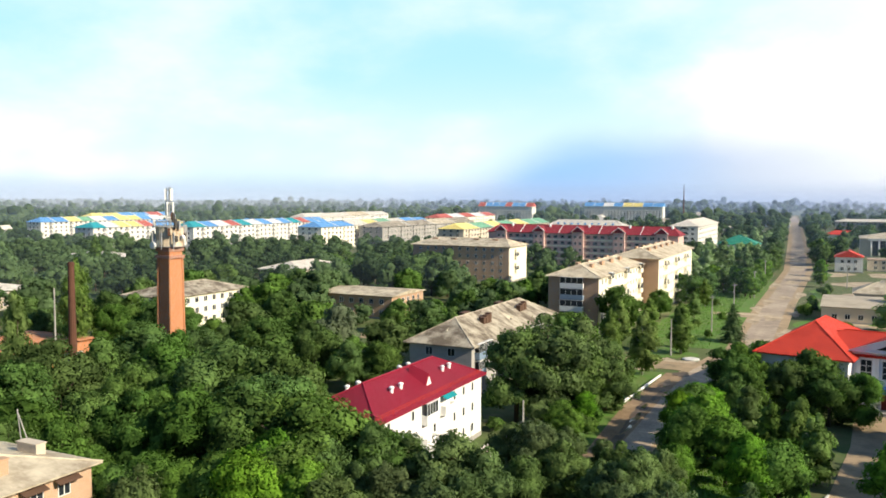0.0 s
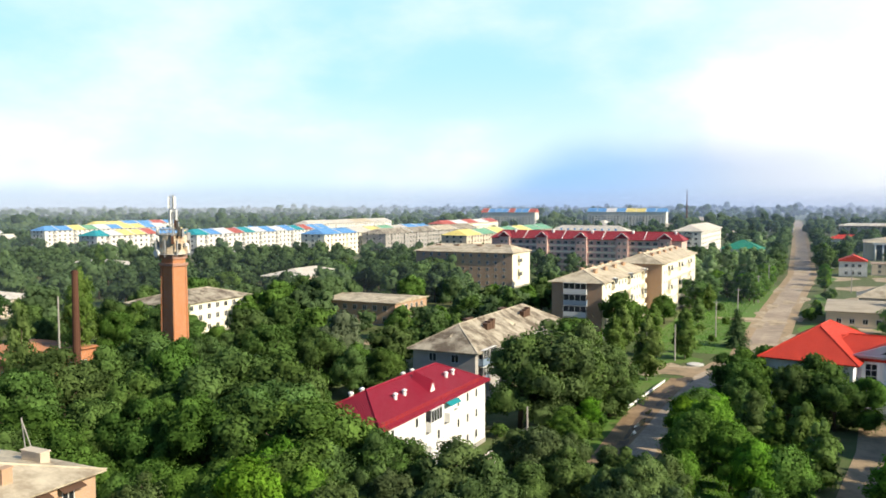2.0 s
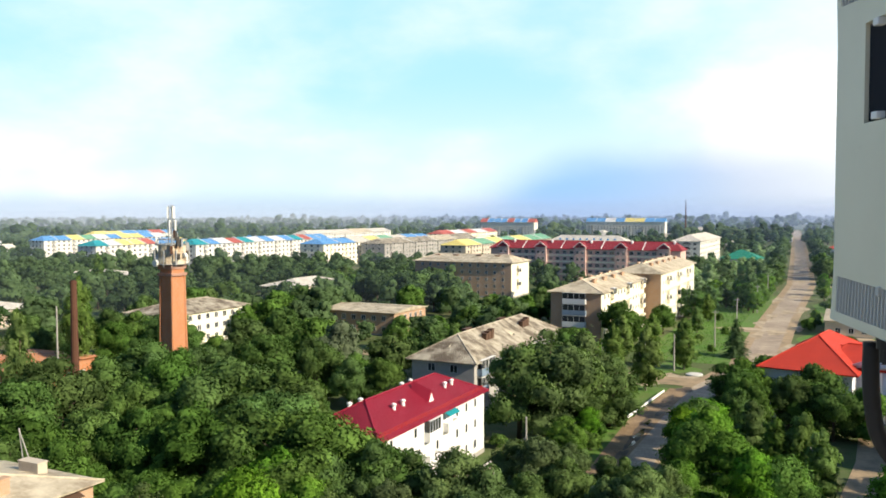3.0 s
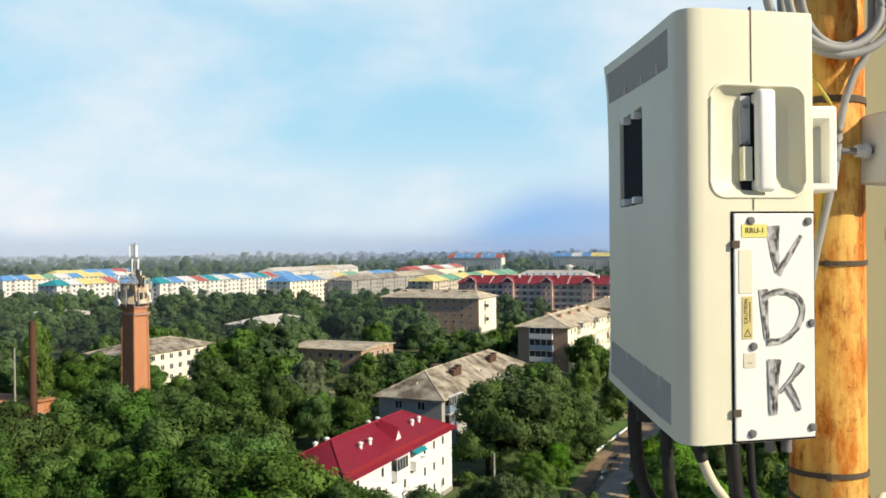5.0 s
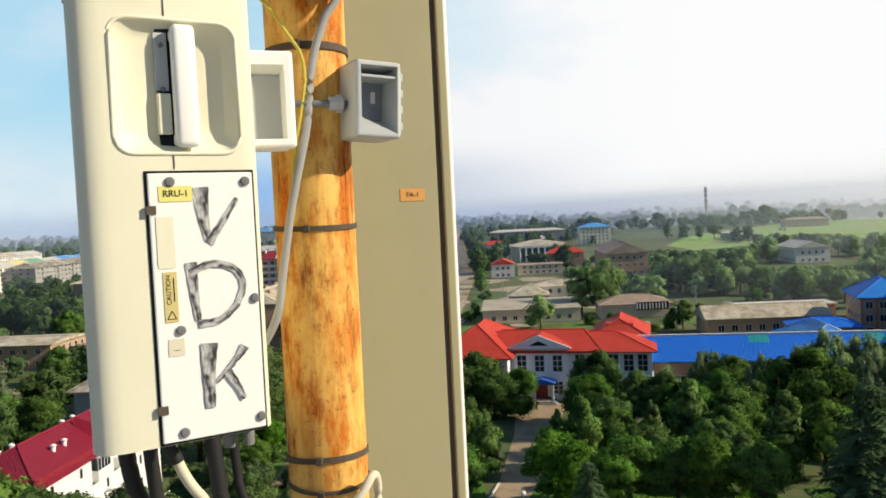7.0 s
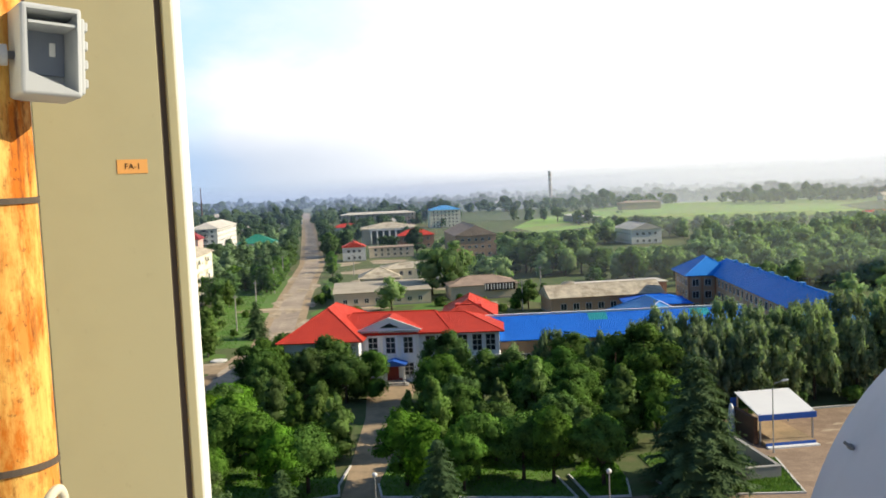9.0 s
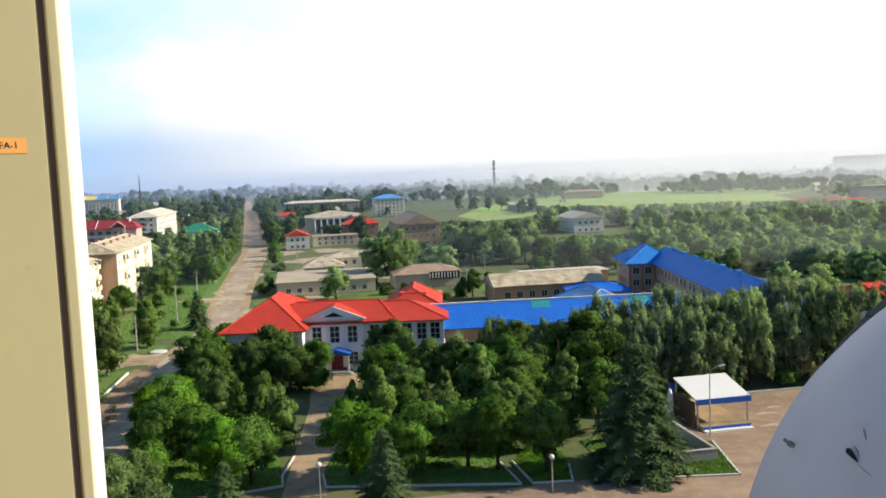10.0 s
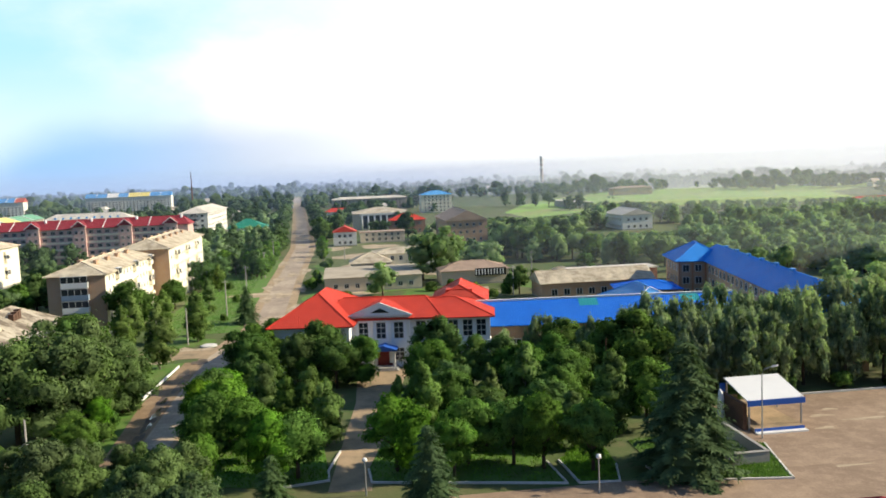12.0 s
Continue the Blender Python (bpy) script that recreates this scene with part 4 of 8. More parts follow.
coloured_block(1000, 1014, -436, -362, 19.0, ["red", "blue", "lightblue", "blue", "red", "blue", "lightblue", "red"], "paleblock", "distant block with a blue and red roof", 5.0, False)
coloured_block(1090, 1104, -320, -216, 19.0, ["blue", "blue", "whiteroof", "blue", "yellow", "yellow", "blue", "blue"], "paleblock", "distant block with a blue and yellow roof", 5.0, False)
coloured_block(520, 620, -610, -596, 13.0, ["yellow", "yellow", "blue", "lightblue", "red", "blue"], "paleblock", "distant pale block with a coloured roof")


# ---- low houses on the west side ----
def low_house(u0, u1, v0, v1, h, rise, wall, roof, label, cols=4, floors=2, gable=False, name="house", turn=0.0, sides="se", over=0.6, win=(1.3, 1.4)):
    hs, w, d = house(name, label, "house", u0, u1, v0, v1, h, wall, turn, 0.4)
    if rise:
        hip_roof(hs, w, d, h, rise, roof, over, gable=gable)
    else:
        bm = bmesh.new()
        box(bm, -w / 2 - 0.35, w / 2 + 0.35, -d / 2 - 0.35, d / 2 + 0.35, h, h + 0.3)
        part("roof", bm, M[roof], hs, uv=True)
    step = (h - 0.4) / floors
    for s_ in sides:
        run = w if s_ in "sn" else d
        windows(hs, s_, w / 2, d / 2, max(2, int(run / 3.4)), floors, 1.0, step, win, solo=u0 > 300)
    return hs, w, d


low_house(148, 176, -160, -145, 8.2, 2.4, "creamwall", "slate_old", "pale cream house with a worn grey roof", floors=3)
low_house(226, 254, -180, -165, 7.8, 2.2, "stonewall", "slate_light", "house with a pale grey sheet roof among trees", floors=2)
low_house(190, 208, -130, -108, 6.2, 0.9, "brick_tan", "slate", "tan brick house with a low pale roof", gable=True)
low_house(150, 166, -250, -215, 5.5, 1.8, "stonewall", "slate_light", "low house with a pale roof among trees")
low_house(98, 116, -152, -134, 4.6, 1.4, "brick_orange", "brick_orange", "low orange brick boiler house", floors=1)
low_house(250, 270, -310, -280, 6.0, 2.0, "white", "slate_light", "low white house among trees")
hs, w, d = low_house(36, 53, -80, -62, 8.4, 2.2, "brick_tan", "slate", "tan brick house with a pale worn roof", floors=3, over=0.7)
vent(hs, 3.2, 6.8, 9.2, 2.6, 1.0, 0.75, "stonewall")
vent(hs, 6.6, 1.2, 9.3, 0.7, 1.0, 1.1, "brick_tan")
for x in (2.2, 5.6):
    bm = bmesh.new()
    vs = [bm.verts.new(p) for p in ((-1.2, 0.02, 0.35), (1.2, 0.02, 0.35), (1.2, -0.9, 0.0), (-1.2, -0.9, 0.0))]
    ws = [bm.verts.new(q.co - Vector((0, 0, 0.07))) for q in vs]
    bm.faces.new(vs), bm.faces.new(ws[::-1])
    for i in range(4):
        bm.faces.new((vs[i], ws[i], ws[(i + 1) % 4], vs[(i + 1) % 4]))
    part("awning", bm, M["brown"], hs, "dark sheet awning over a window", m=pose(0, 0, 0, 0, 0, 90) @ pose(x, -w / 2, 7.75))
bm = bmesh.new()
tube(bm, [(0.4, 8.0, 8.5), (-0.2, 8.0, 12.4)], 0.07, 6), tube(bm, [(1.7, 8.0, 8.5), (-0.2, 8.0, 12.2)], 0.06, 6)
part("mast", bm, M["postwood"], hs, "thin leaning aerial mast")

# ---- right of the street ----
low_house(239, 268, -6, 22, 3.9, 0, "stonewall", "felt", "low building with a wide flat felt roof", floors=1)
hs, w, d = low_house(272, 284, 2, 15, 4.6, 3.0, "stonewall", "slate", "low house with a steep pale hip roof", floors=1)
low_house(282, 296, 10, 34, 6.4, 1.6, "creamwall", "slate", "pale two-storey building with a low worn roof", win=(1.2, 1.6))
low_house(400, 412, -5, 6, 6.8, 2.6, "white", "red", "white two-storey house with a red gable roof", gable=True, over=0.4)
low_house(412, 424, 8, 30, 5.0, 0, "stonewall", "slate_brown", "long low pale building with a brown roof")
hs, w, d = low_house(515, 545, 6, 40, 10.0, 3.2, "stonewall", "slate", "long pale hall with white columns and a worn roof", floors=2, sides="e")
# flat dark sheet paints the shaded gap behind the columns
bm = bmesh.new()
box(bm, -12, 12, -d / 2 - 0.1, -d / 2 + 0.3, 0.6, 8.6)
part("porch_recess", bm, M["glass"], hs)
for x in np.linspace(-11.5, 11.5, 7):
    bm = bmesh.new()
    tube(bm, [(float(x), -d / 2 - 0.9, 0), (float(x), -d / 2 - 0.9, 8.8)], 0.55, 12)
    part("column", bm, M["trimwhite"], hs, smooth=True)
bm = bmesh.new()
box(bm, -13, 13, -d / 2 - 1.7, -d / 2, 8.8, 9.8)
part("entablature", bm, M["white"], hs)
low_house(468, 482, 26, 46, 7.4, 3.4, "brick_red", "red", "brick house with a red roof")
hs, w, d = low_house(700, 720, 66, 92, 15.0, 3.4, "creamwall", "lightblue", "five-storey block with a light blue roof", floors=5)
low_house(385, 432, 48, 67, 10.6, 4.6, "brick_tan", "slate_brown", "brown brick hall with a gable roof", floors=3, gable=True, sides="se")
low_house(780, 795, -10, 60, 12.0, 2.0, "stonewall", "slate_light", "distant pale block with a light roof", floors=4)
low_house(690, 702, -15, 10, 4.5, 3.0, "white", "red", "white house with a red roof beside the street", floors=1)
low_house(500, 520, -68, -46, 5.4, 5.0, "white", "green", "house with a green metal roof among trees", floors=1)
low_house(412, 440, 142, 158, 7.8, 3.0, "white", "slate_light", "white house with a grey gable roof", gable=True, sides="sw")
hs, w, d = low_house(241, 254, 28, 48, 4.2, 2.2, "stonewall", "slate_brown", "low building with a rust-brown roof and a letter sign", floors=1, sides="")
low_house(203.5, 215, 49, 78, 4.2, 2.6, "brick_tan", "slate", "long brick building with a worn brown-grey roof", floors=1, gable=True, sides="s", win=(1.6, 1.7))
low_house(216, 224, 60, 84, 5.2, 0, "brick_red", "slate_light", "brick wall building with a pale flat roof", floors=1)
low_house(158, 172, 124, 141, 3.4, 1.9, "brick_red", "red", "brick house with a red metal roof", floors=1, gable=True)
low_house(650, 720, 186, 200, 5.0, 0.8, "concrete", "slate_light", "grey shed at the edge of the meadow", floors=1, gable=True, sides="")
low_house(900, 915, 300, 345, 8.0, 2.0, "brick_tan", "slate_brown", "distant brick building beyond the meadow", floors=2)
bm = bmesh.new()
tube(bm, [(0, 0, 0), (0, 0, 33), (0, 0, 38), (0, 0, 39)], (45, 45, 45, 38), 24)
solid("storage_tower", town(1362, 1015), bm, M["paleblock"], "broad grey silo standing in the mist", "silo")
low_house(560, 572, 418, 470, 12, 0, "concrete", "felt", "long grey industrial block in the mist", floors=3, name="industrial_block", sides="s")
low_house(536, 546, 352, 408, 4.2, 0.8, "white", "red", "long white shed with a red roof edge", floors=1, sides="s", win=(3.0, 1.6))

# ---- the school: white front with pediment, red roofs, blue-roofed wings ----
ST = 10.0
sch = thing("school", town(142.4, 6.4, 0, ST), "white two-storey school with a pediment and red metal roofs", "school")
bm = bmesh.new()
box(bm, -17, 18.2, 0, 13, -0.1, 8.35), box(bm, -5.4, 4.4, -0.5, 12.9, -0.1, 9.1)
part("wall", bm, M["school"], sch)
bm = bmesh.new()
box(bm, -17.15, 18.35, -0.15, 13.1, -0.1, 0.8), box(bm, -17.15, 18.35, -0.13, 13.1, 4.05, 4.25), box(bm, -5.55, 4.55, -0.65, 12, 8.7, 9.1)
part("cornice", bm, M["trimwhite"], sch)
roof = hip_roof(sch, 35.2, 13, 8.4, 2.5, "red", 0.9, hip=7, m=pose(0.6, 6.5, 0))
hip_roof(sch, 20.0, 12.6, 8.55, 2.75, "red", 0.8, hip=3.4, m=pose(-0.6, 6.2, 0))
bm = bmesh.new()
vs = [bm.verts.new(p) for p in ((-5.6, -1.0, 9.1), (5.6, -1.0, 9.1), (0, -1.0, 11.4), (-5.6, 6, 9.1), (5.6, 4.2, 9.1), (0, 4.2, 11.4))]
for f in ((0, 2, 5, 3), (1, 4, 5, 2), (0, 3, 4, 1), (3, 5, 4), (0, 1, 2)):
    bm.faces.new([vs[k] for k in f])
part("pediment_roof", bm, M["red"], sch, uv=True, m=pose(-0.5, 0, 0))
bm = bmesh.new()
vs = [bm.verts.new(p) for p in ((-5.1, -1.03, 9.2), (5.1, -1.03, 9.2), (0, -1.03, 11.2), (-5.1, -0.8, 9.2), (5.1, -0.8, 9.2), (0, -0.8, 11.2))]
for f in ((0, 1, 2), (5, 4, 3), (0, 3, 4, 1), (1, 4, 5, 2), (2, 5, 3, 0)):
    bm.faces.new([vs[k] for k in f])
part("pediment", bm, M["school"], sch, m=pose(-0.5, 0, 0))
bm = bmesh.new()
for s_ in (-1, 1):
    tube(bm, [(s_ * 5.5, -1.08, 9.15), (0, -1.08, 11.32)], 0.12, 6)
tube(bm, [(-5.5, -1.08, 9.15), (5.5, -1.08, 9.15)], 0.12, 6)
part("moulding", bm, M["trimwhite"], sch, m=pose(-0.5, 0, 0))
bm = bmesh.new()
vs = [bm.verts.new((x, y, z)) for y in (-1.09, -1.04) for x, z in ((-1.7, 9.6), (1.7, 9.6), (0, 10.4))]
for f in ((0, 1, 2), (5, 4, 3), (0, 3, 4, 1), (1, 4, 5, 2), (2, 5, 3, 0)):
    bm.faces.new([vs[k] for k in f])
part("attic_window", bm, M["glass"], sch, m=pose(-0.5, 0, 0))
for zz, hh in ((1.2, 2.2), (5.0, 2.9)):
    fr, gl = window_meshes(1.7, hh, (2, 3), "frame")
    for x in (-3.55, -0.5, 2.55):
        if zz < 2 and abs(x) < 1:
            continue
        wn = part("window", fr, None, sch, m=pose(x, -0.5, zz))
        part("pane", gl, None, wn)
    for x in (-15.2, -12.2, -9.1, -6.3, 6.3, 9.1, 11.9, 14.4, 16.7):
        wn = part("window", fr, None, sch, m=pose(x, 0, zz))
        part("pane", gl, None, wn)
    for y in (2.5, 6, 9.5):
        wn = part("window", fr, None, sch, m=pose(0, 0, 0, 0, 0, 90) @ pose(y, -18.2, zz))
        part("pane", gl, None, wn)
for x in (-5.15, -2.03, 1.03, 4.15):
    bm = bmesh.new()
    box(bm, x - 0.28, x + 0.28, -0.68, -0.45, 0.8, 9.0)
    part("pilaster", bm, M["trimwhite"], sch)
bm = bmesh.new()
box(bm, -2.2, 2.2, -3.2, -0.4, 3.3, 3.55)
vs = [bm.verts.new(p) for p in ((-2.4, -3.3, 3.55), (2.4, -3.3, 3.55), (0, -3.3, 4.3), (-2.4, -0.4, 3.55), (2.4, -0.4, 3.55), (0, -0.4, 4.3))]
for f in ((0, 1, 2), (5, 4, 3), (0, 3, 4, 1), (1, 4, 5, 2), (2, 5, 3, 0)):
    bm.faces.new([vs[k] for k in f])
part("porch_roof", bm, M["stageblue"], sch, "blue porch roof over the door")
for x in (-1.9, 1.9):
    bm = bmesh.new()
    box(bm, x - 0.14, x + 0.14, -3.1, -2.8, 0.3, 3.3)
    part("porch_post", bm, M["trimwhite"], sch)
bm = bmesh.new()
box(bm, -1.3, 1.3, -0.58, -0.4, 0.4, 3.0)
part("door", bm, M["doorred"], sch, "dark red double door")
bm = bmesh.new()
box(bm, -2.6, 2.6, -3.6, -0.4, -0.05, 0.2), box(bm, -2.3, 2.3, -3.2, -0.4, 0.2, 0.4)
part("step", bm, M["concrete"], sch)
# rear ranges of the school
rear = thing("school_wing", town(152, -4.0, 0, ST), "rear school range with a red hip roof", "school")
walls(rear, 13, 24, 8.0, "school"), hip_roof(rear, 13, 24, 8.1, 4.5, "red", 0.9, hip=9)
windows(rear, "w", 6.5, 12, 5, 2, 1.2, 3.6, (1.4, 2.0), (2, 2))
rear = thing("school_wing", town(167, 23.2, 0, ST), "rear school hall with a red gable roof", "school")
walls(rear, 10.4, 15, 7.6, "school"), hip_roof(rear, 10.4, 15, 7.7, 3.2, "red", 0.6, hip=3)
bm = bmesh.new()
box(bm, -2.6, 2.6, -6.0, -3.0, 8.9, 10.1)
part("roof_lantern", bm, M["red"], rear)

wing = thing("school_wing", town(146.5, 46.5, 0, 6), "brick school wing with a bright blue metal roof", "school")
walls(wing, 46, 11, 5.8, "brick_tan", plinth=0.6)
hip_roof(wing, 46, 11, 5.9, 3.5, "blue", 0.9, gable=True)
windows(wing, "s", 23, 5.5, 13, 1, 1.4, 3.0, (1.9, 2.0), (2, 2))
bm = bmesh.new()
box(bm, -23.9, 23.9, -0.26, 0.26, 9.28, 9.62)
part("ridge_flashing", bm, M["trimwhite"], wing, "white ridge flashing")
for x, c in ((-4.5, "teal"), (14, "teal")):
    bm = bmesh.new()
    k = 3.55 / 6.4
    vs = [bm.verts.new((x + dx, -y, 9.40 - y * k + 0.03)) for dx, y in ((0, 0.3), (3.4, 0.3), (3.4, 5.6), (0, 5.6))]
    ws = [bm.verts.new(q.co - Vector((0, 0, 0.05))) for q in vs]
    bm.faces.new(vs), bm.faces.new(ws[::-1])
    for i in range(4):
        j = (i + 1) % 4
        bm.faces.new((vs[i], ws[i], ws[j], vs[j]))
    part("roof_sheet", bm, M[c], wing, "faded teal roof sheet", uv=True)
wing = thing("school_wing", town(162, 60, 0, 4), "low school link with a blue and teal metal roof", "school")
walls(wing, 14, 22, 4.8, "brick_tan"), hip_roof(wing, 14, 22, 4.9, 4.0, "lightblue", 0.8, hip=7)
bm = bmesh.new()
for s_ in (-1, 1):
    tube(bm, [(s_ * 7.6, -11.7, 5.1), (0, -4.6, 8.95)], 0.16, 5)
part("hip_flashing", bm, M["trimwhite"], wing, "white flashing on the hips")
wing = thing("school_wing", town(186, 69.5, 0, ST), "low link with a dark blue metal roof", "school")
walls(wing, 14, 10, 4.6, "brick_tan"), hip_roof(wing, 14, 10, 4.7, 1.6, "blue", 0.5)
big = thing("college_building", town(189.5, 86.0, 0, 11), "three-storey tan brick building with a large blue hip roof", "school")
bm = bmesh.new()
box(bm, -6.6, 5.0, 0, 15, -0.1, 9.5), box(bm, 0, 7.2, -72, 0.01, -0.1, 9.5)
part("wall", bm, M["brick_tan"], big, uv=True)
hip_roof(big, 7.2, 80, 9.55, 3.4, "azure", 0.8, hip=4.4, m=pose(3.6, -32, 0))
hip_roof(big, 11.6, 14.8, 9.6, 3.9, "azure", 0.9, hip=6.2, m=pose(-0.8, 7.5, 0))
fr, gl = window_meshes(1.6, 1.7, (2, 1), "frame")
for f in range(3):
    for x in (-4.8, -1.9):
        wn = part("window", fr, None, big, m=pose(x, 0, 1.2 + 2.9 * f))
        part("pane", gl, None, wn)
    for k in range(19):
        wn = part("window", fr, None, big, m=pose(0, -3.0 - 3.3 * k, 1.2 + 2.9 * f, 0, 0, -90))
        part("pane", gl, None, wn)
    for k in range(4):
        wn = part("window", fr, None, big, m=pose(-6.6, 2.0 + 3.4 * k, 1.2 + 2.9 * f, 0, 0, -90))
        part("pane", gl, None, wn)
bm = bmesh.new()
for x in np.linspace(-6.5, -0.4, 3):
    box(bm, float(x), float(x) + 0.35, -0.08, 0.1, 0.5, 9.4)
part("pier", bm, M["brick_orange"], big, "orange brick pier", uv=True)
for y in (-4, -13, -22, -31, -40, -49):
    vent(big, 3.6, y, 12.9, 0.6, 1.3, 0.35, "lightblue")
bm = bmesh.new()
for y in np.arange(-62, 2, 2.6):
    tube(bm, [(6.9, float(y), 9.9), (6.9, float(y), 10.9)], 0.05, 5)
tube(bm, [(6.9, -62, 10.9), (6.9, 1, 10.9)], 0.05, 5)
part("roof_rail", bm, M["lightblue"], big, "light blue rail along the roof edge")

def words(text, size, name, material, parent, m):
    cu = bpy.data.curves.new("lettering", "FONT")
    cu.body, cu.size, cu.align_x, cu.align_y, cu.extrude = text, size, "CENTER", "CENTER", 0.0002
    tmp = bpy.data.objects.new("lettering", cu)
    scene.collection.objects.link(tmp)
    me = bpy.data.meshes.new_from_object(tmp.evaluated_get(bpy.context.evaluated_depsgraph_get()))
    bpy.data.objects.remove(tmp)
    me.materials.clear()
    me.materials.append(M[material])
    return part(name, me, None, parent, m=m)


# ---- letter sign on the low building: worn white letters ----
sign = thing("letter_sign", town(240.2, 40.5, 0), "worn white letter sign on a dark board", "sign")
bm = bmesh.new()
box(bm, -2.6, 6.6, -0.12, 0.1, 2.5, 4.7)
part("board", bm, M["black"], sign)
for x in (-1.9, -0.1, 1.7, 3.5, 5.3):
    for side in (-0.42, 0.42):
        bm = bmesh.new()
        box(bm, x + side - 0.17, x + side + 0.17, -0.24, -0.12, 2.8, 4.4)
        part("letter_bar", bm, M["trimwhite"], sign)

# ---- the open-air stage, its walls and figure ----
stg = thing("stage", town(98.5, 52.0), "open-air stage with a white roof, blue fascia and low platform", "stage")
bm = bmesh.new()
vs = [bm.verts.new(p) for p in ((-3.9, -3.8, 3.7), (3.5, -3.6, 3.7), (5.0, 5.3, 4.35), (-2.7, 5.1, 4.35))]
ws = [bm.verts.new(q.co + Vector((0, 0, 0.14))) for q in vs]
bm.faces.new(vs[::-1]), bm.faces.new(ws)
for i in range(4):
    j = (i + 1) % 4
    bm.faces.new((vs[i], vs[j], ws[j], ws[i]))
part("roof", bm, M["whiteroof"], stg)
bm = bmesh.new()
box(bm, -3.95, 3.5, -3.98, -3.86, 3.15, 3.84)
part("fascia", bm, M["stageblue"], stg, "bright blue fascia board")
for x, y in ((-3.6, -3.6), (3.2, -3.5), (4.7, 5.0), (-2.4, 4.9)):
    bm = bmesh.new()
    box(bm, x - 0.09, x + 0.09, y - 0.09, y + 0.09, 0, 3.9)
    part("post", bm, M["steel"], stg)
bm = bmesh.new()
box(bm, -3.4, 3.0, -4.6, 5.2, 0, 0.55)
part("platform", bm, M["dirt"], stg, "pale brown platform floor")
bm = bmesh.new()
box(bm, -3.4, 3.0, -4.66, -4.6, 0.2, 0.55)
part("skirting", bm, M["stageblue"], stg)
bm = bmesh.new()
box(bm, -3.4, 3.1, -5.4, -4.66, 0, 0.2)
part("step", bm, M["trimwhite"], stg)
bm = bmesh.new()
box(bm, -4.2, -3.7, -3.2, 2.6, 0, 3.3)
part("side_wall", bm, M["brown"], stg, "dark brown brick side wall")
bm = bmesh.new()
for k in range(5):
    tube(bm, [(-3.5 + 0.16 * k, 4.6 + 0.05 * (k % 2), 0.55), (-3.4 + 0.16 * k, 4.6, 3.9)], (0.11, 0.07), 8)
part("curtain", bm, M["stageblue"], stg, "gathered blue curtain", smooth=True)
bm = bmesh.new()
for k in range(9):
    box(bm, -2.9 + 0.2 * k, -2.82 + 0.2 * k, 4.3, 4.36, 0.55, 2.3)
for z in (0.6, 1.4, 2.24):
    box(bm, -2.95, -1.15, 4.37, 4.43, z, z + 0.1)
part("lattice", bm, M["dirt"], stg, "pale brown wooden lattice panel")
trough = thing("concrete_enclosure", town(90.4, 43.7), "grey concrete parapet enclosure with bare floor", "wall")
for x0, x1, y0, y1 in ((-3.8, 1.5, -6.4, -6.0), (1.2, 1.5, -6.0, 8.5), (-3.8, -3.5, -6.0, 8.5)):
    bm = bmesh.new()
    box(bm, x0, x1, y0, y1, 0, 1.35), box(bm, x0 - 0.06, x1 + 0.06, y0 - 0.06, y1 + 0.06, 1.35, 1.43)
    part("parapet", bm, M["concrete"], trough)
bm = bmesh.new()
box(bm, -3.5, 1.2, -6.0, 8.5, -0.02, 0.12)
part("floor", bm, M["concrete"], trough)
kio = thing("kiosk", town(65.6, 45.6, 0, 12), "small kiosk with a dark red metal roof on the plaza", "kiosk")
walls(kio, 3.0, 3.0, 2.4, "stonewall")
hip_roof(kio, 3.0, 3.0, 2.4, 1.0, "maroon", 0.35)
bm = bmesh.new()
tube(bm, [(0, 0, 0), (0, 0, 1.2), (0.05, 0, 1.25), (0, 0, 2.1), (0.1, 0, 2.9), (0.05, 0, 3.5), (0, 0, 4.0)], (0.55, 0.5, 0.35, 0.45, 0.38, 0.3, 0.12), 10)
solid("statue", town(100.2, 47.2), bm, M["trimwhite"], "pale weathered statue on a plinth beside the stage", "statue", smooth=True)


# ---- brick tower with aerials, chimneys ----
tw = thing("brick_tower", town(108, -105.5, 0, 4), "tall orange brick tower with a white drum and aerials", "tower")
bm = bmesh.new()
a, b = 1.60, 1.38
lo = [bm.verts.new((x * a, y * a, -0.1)) for x, y in ((-1, -1), (1, -1), (1, 1), (-1, 1))]
hi = [bm.verts.new((x * b, y * b, 24.2)) for x, y in ((-1, -1), (1, -1), (1, 1), (-1, 1))]
bm.faces.new(lo[::-1]), bm.faces.new(hi)
for i in range(4):
    j = (i + 1) % 4
    bm.faces.new((lo[i], lo[j], hi[j], hi[i]))
part("shaft", bm, M["brick_orange"], tw, uv=True)
bm = bmesh.new()
for x, y in ((-1, -1), (1, -1), (1, 1), (-1, 1)):
    tube(bm, [(x * a, y * a, 0), (x * b, y * b, 22)], 0.22, 6)
part("corner_pier", bm, M["brick_orange"], tw, uv=True)
bm = bmesh.new()
box(bm, -1.72, 1.72, -1.72, 1.72, 22.0, 22.5), box(bm, -1.65, 1.65, -1.65, 1.65, 23.2, 24.1)
part("cornice", bm, M["brick_red"], tw, uv=True)
bm = bmesh.new()
tube(bm, [(0, 0, 24.0), (0, 0, 27.4)], 2.3, 16)
part("drum", bm, M["stained"], tw, "stained pale drum of sheet metal", smooth=False)
rt = np.random.default_rng(31)
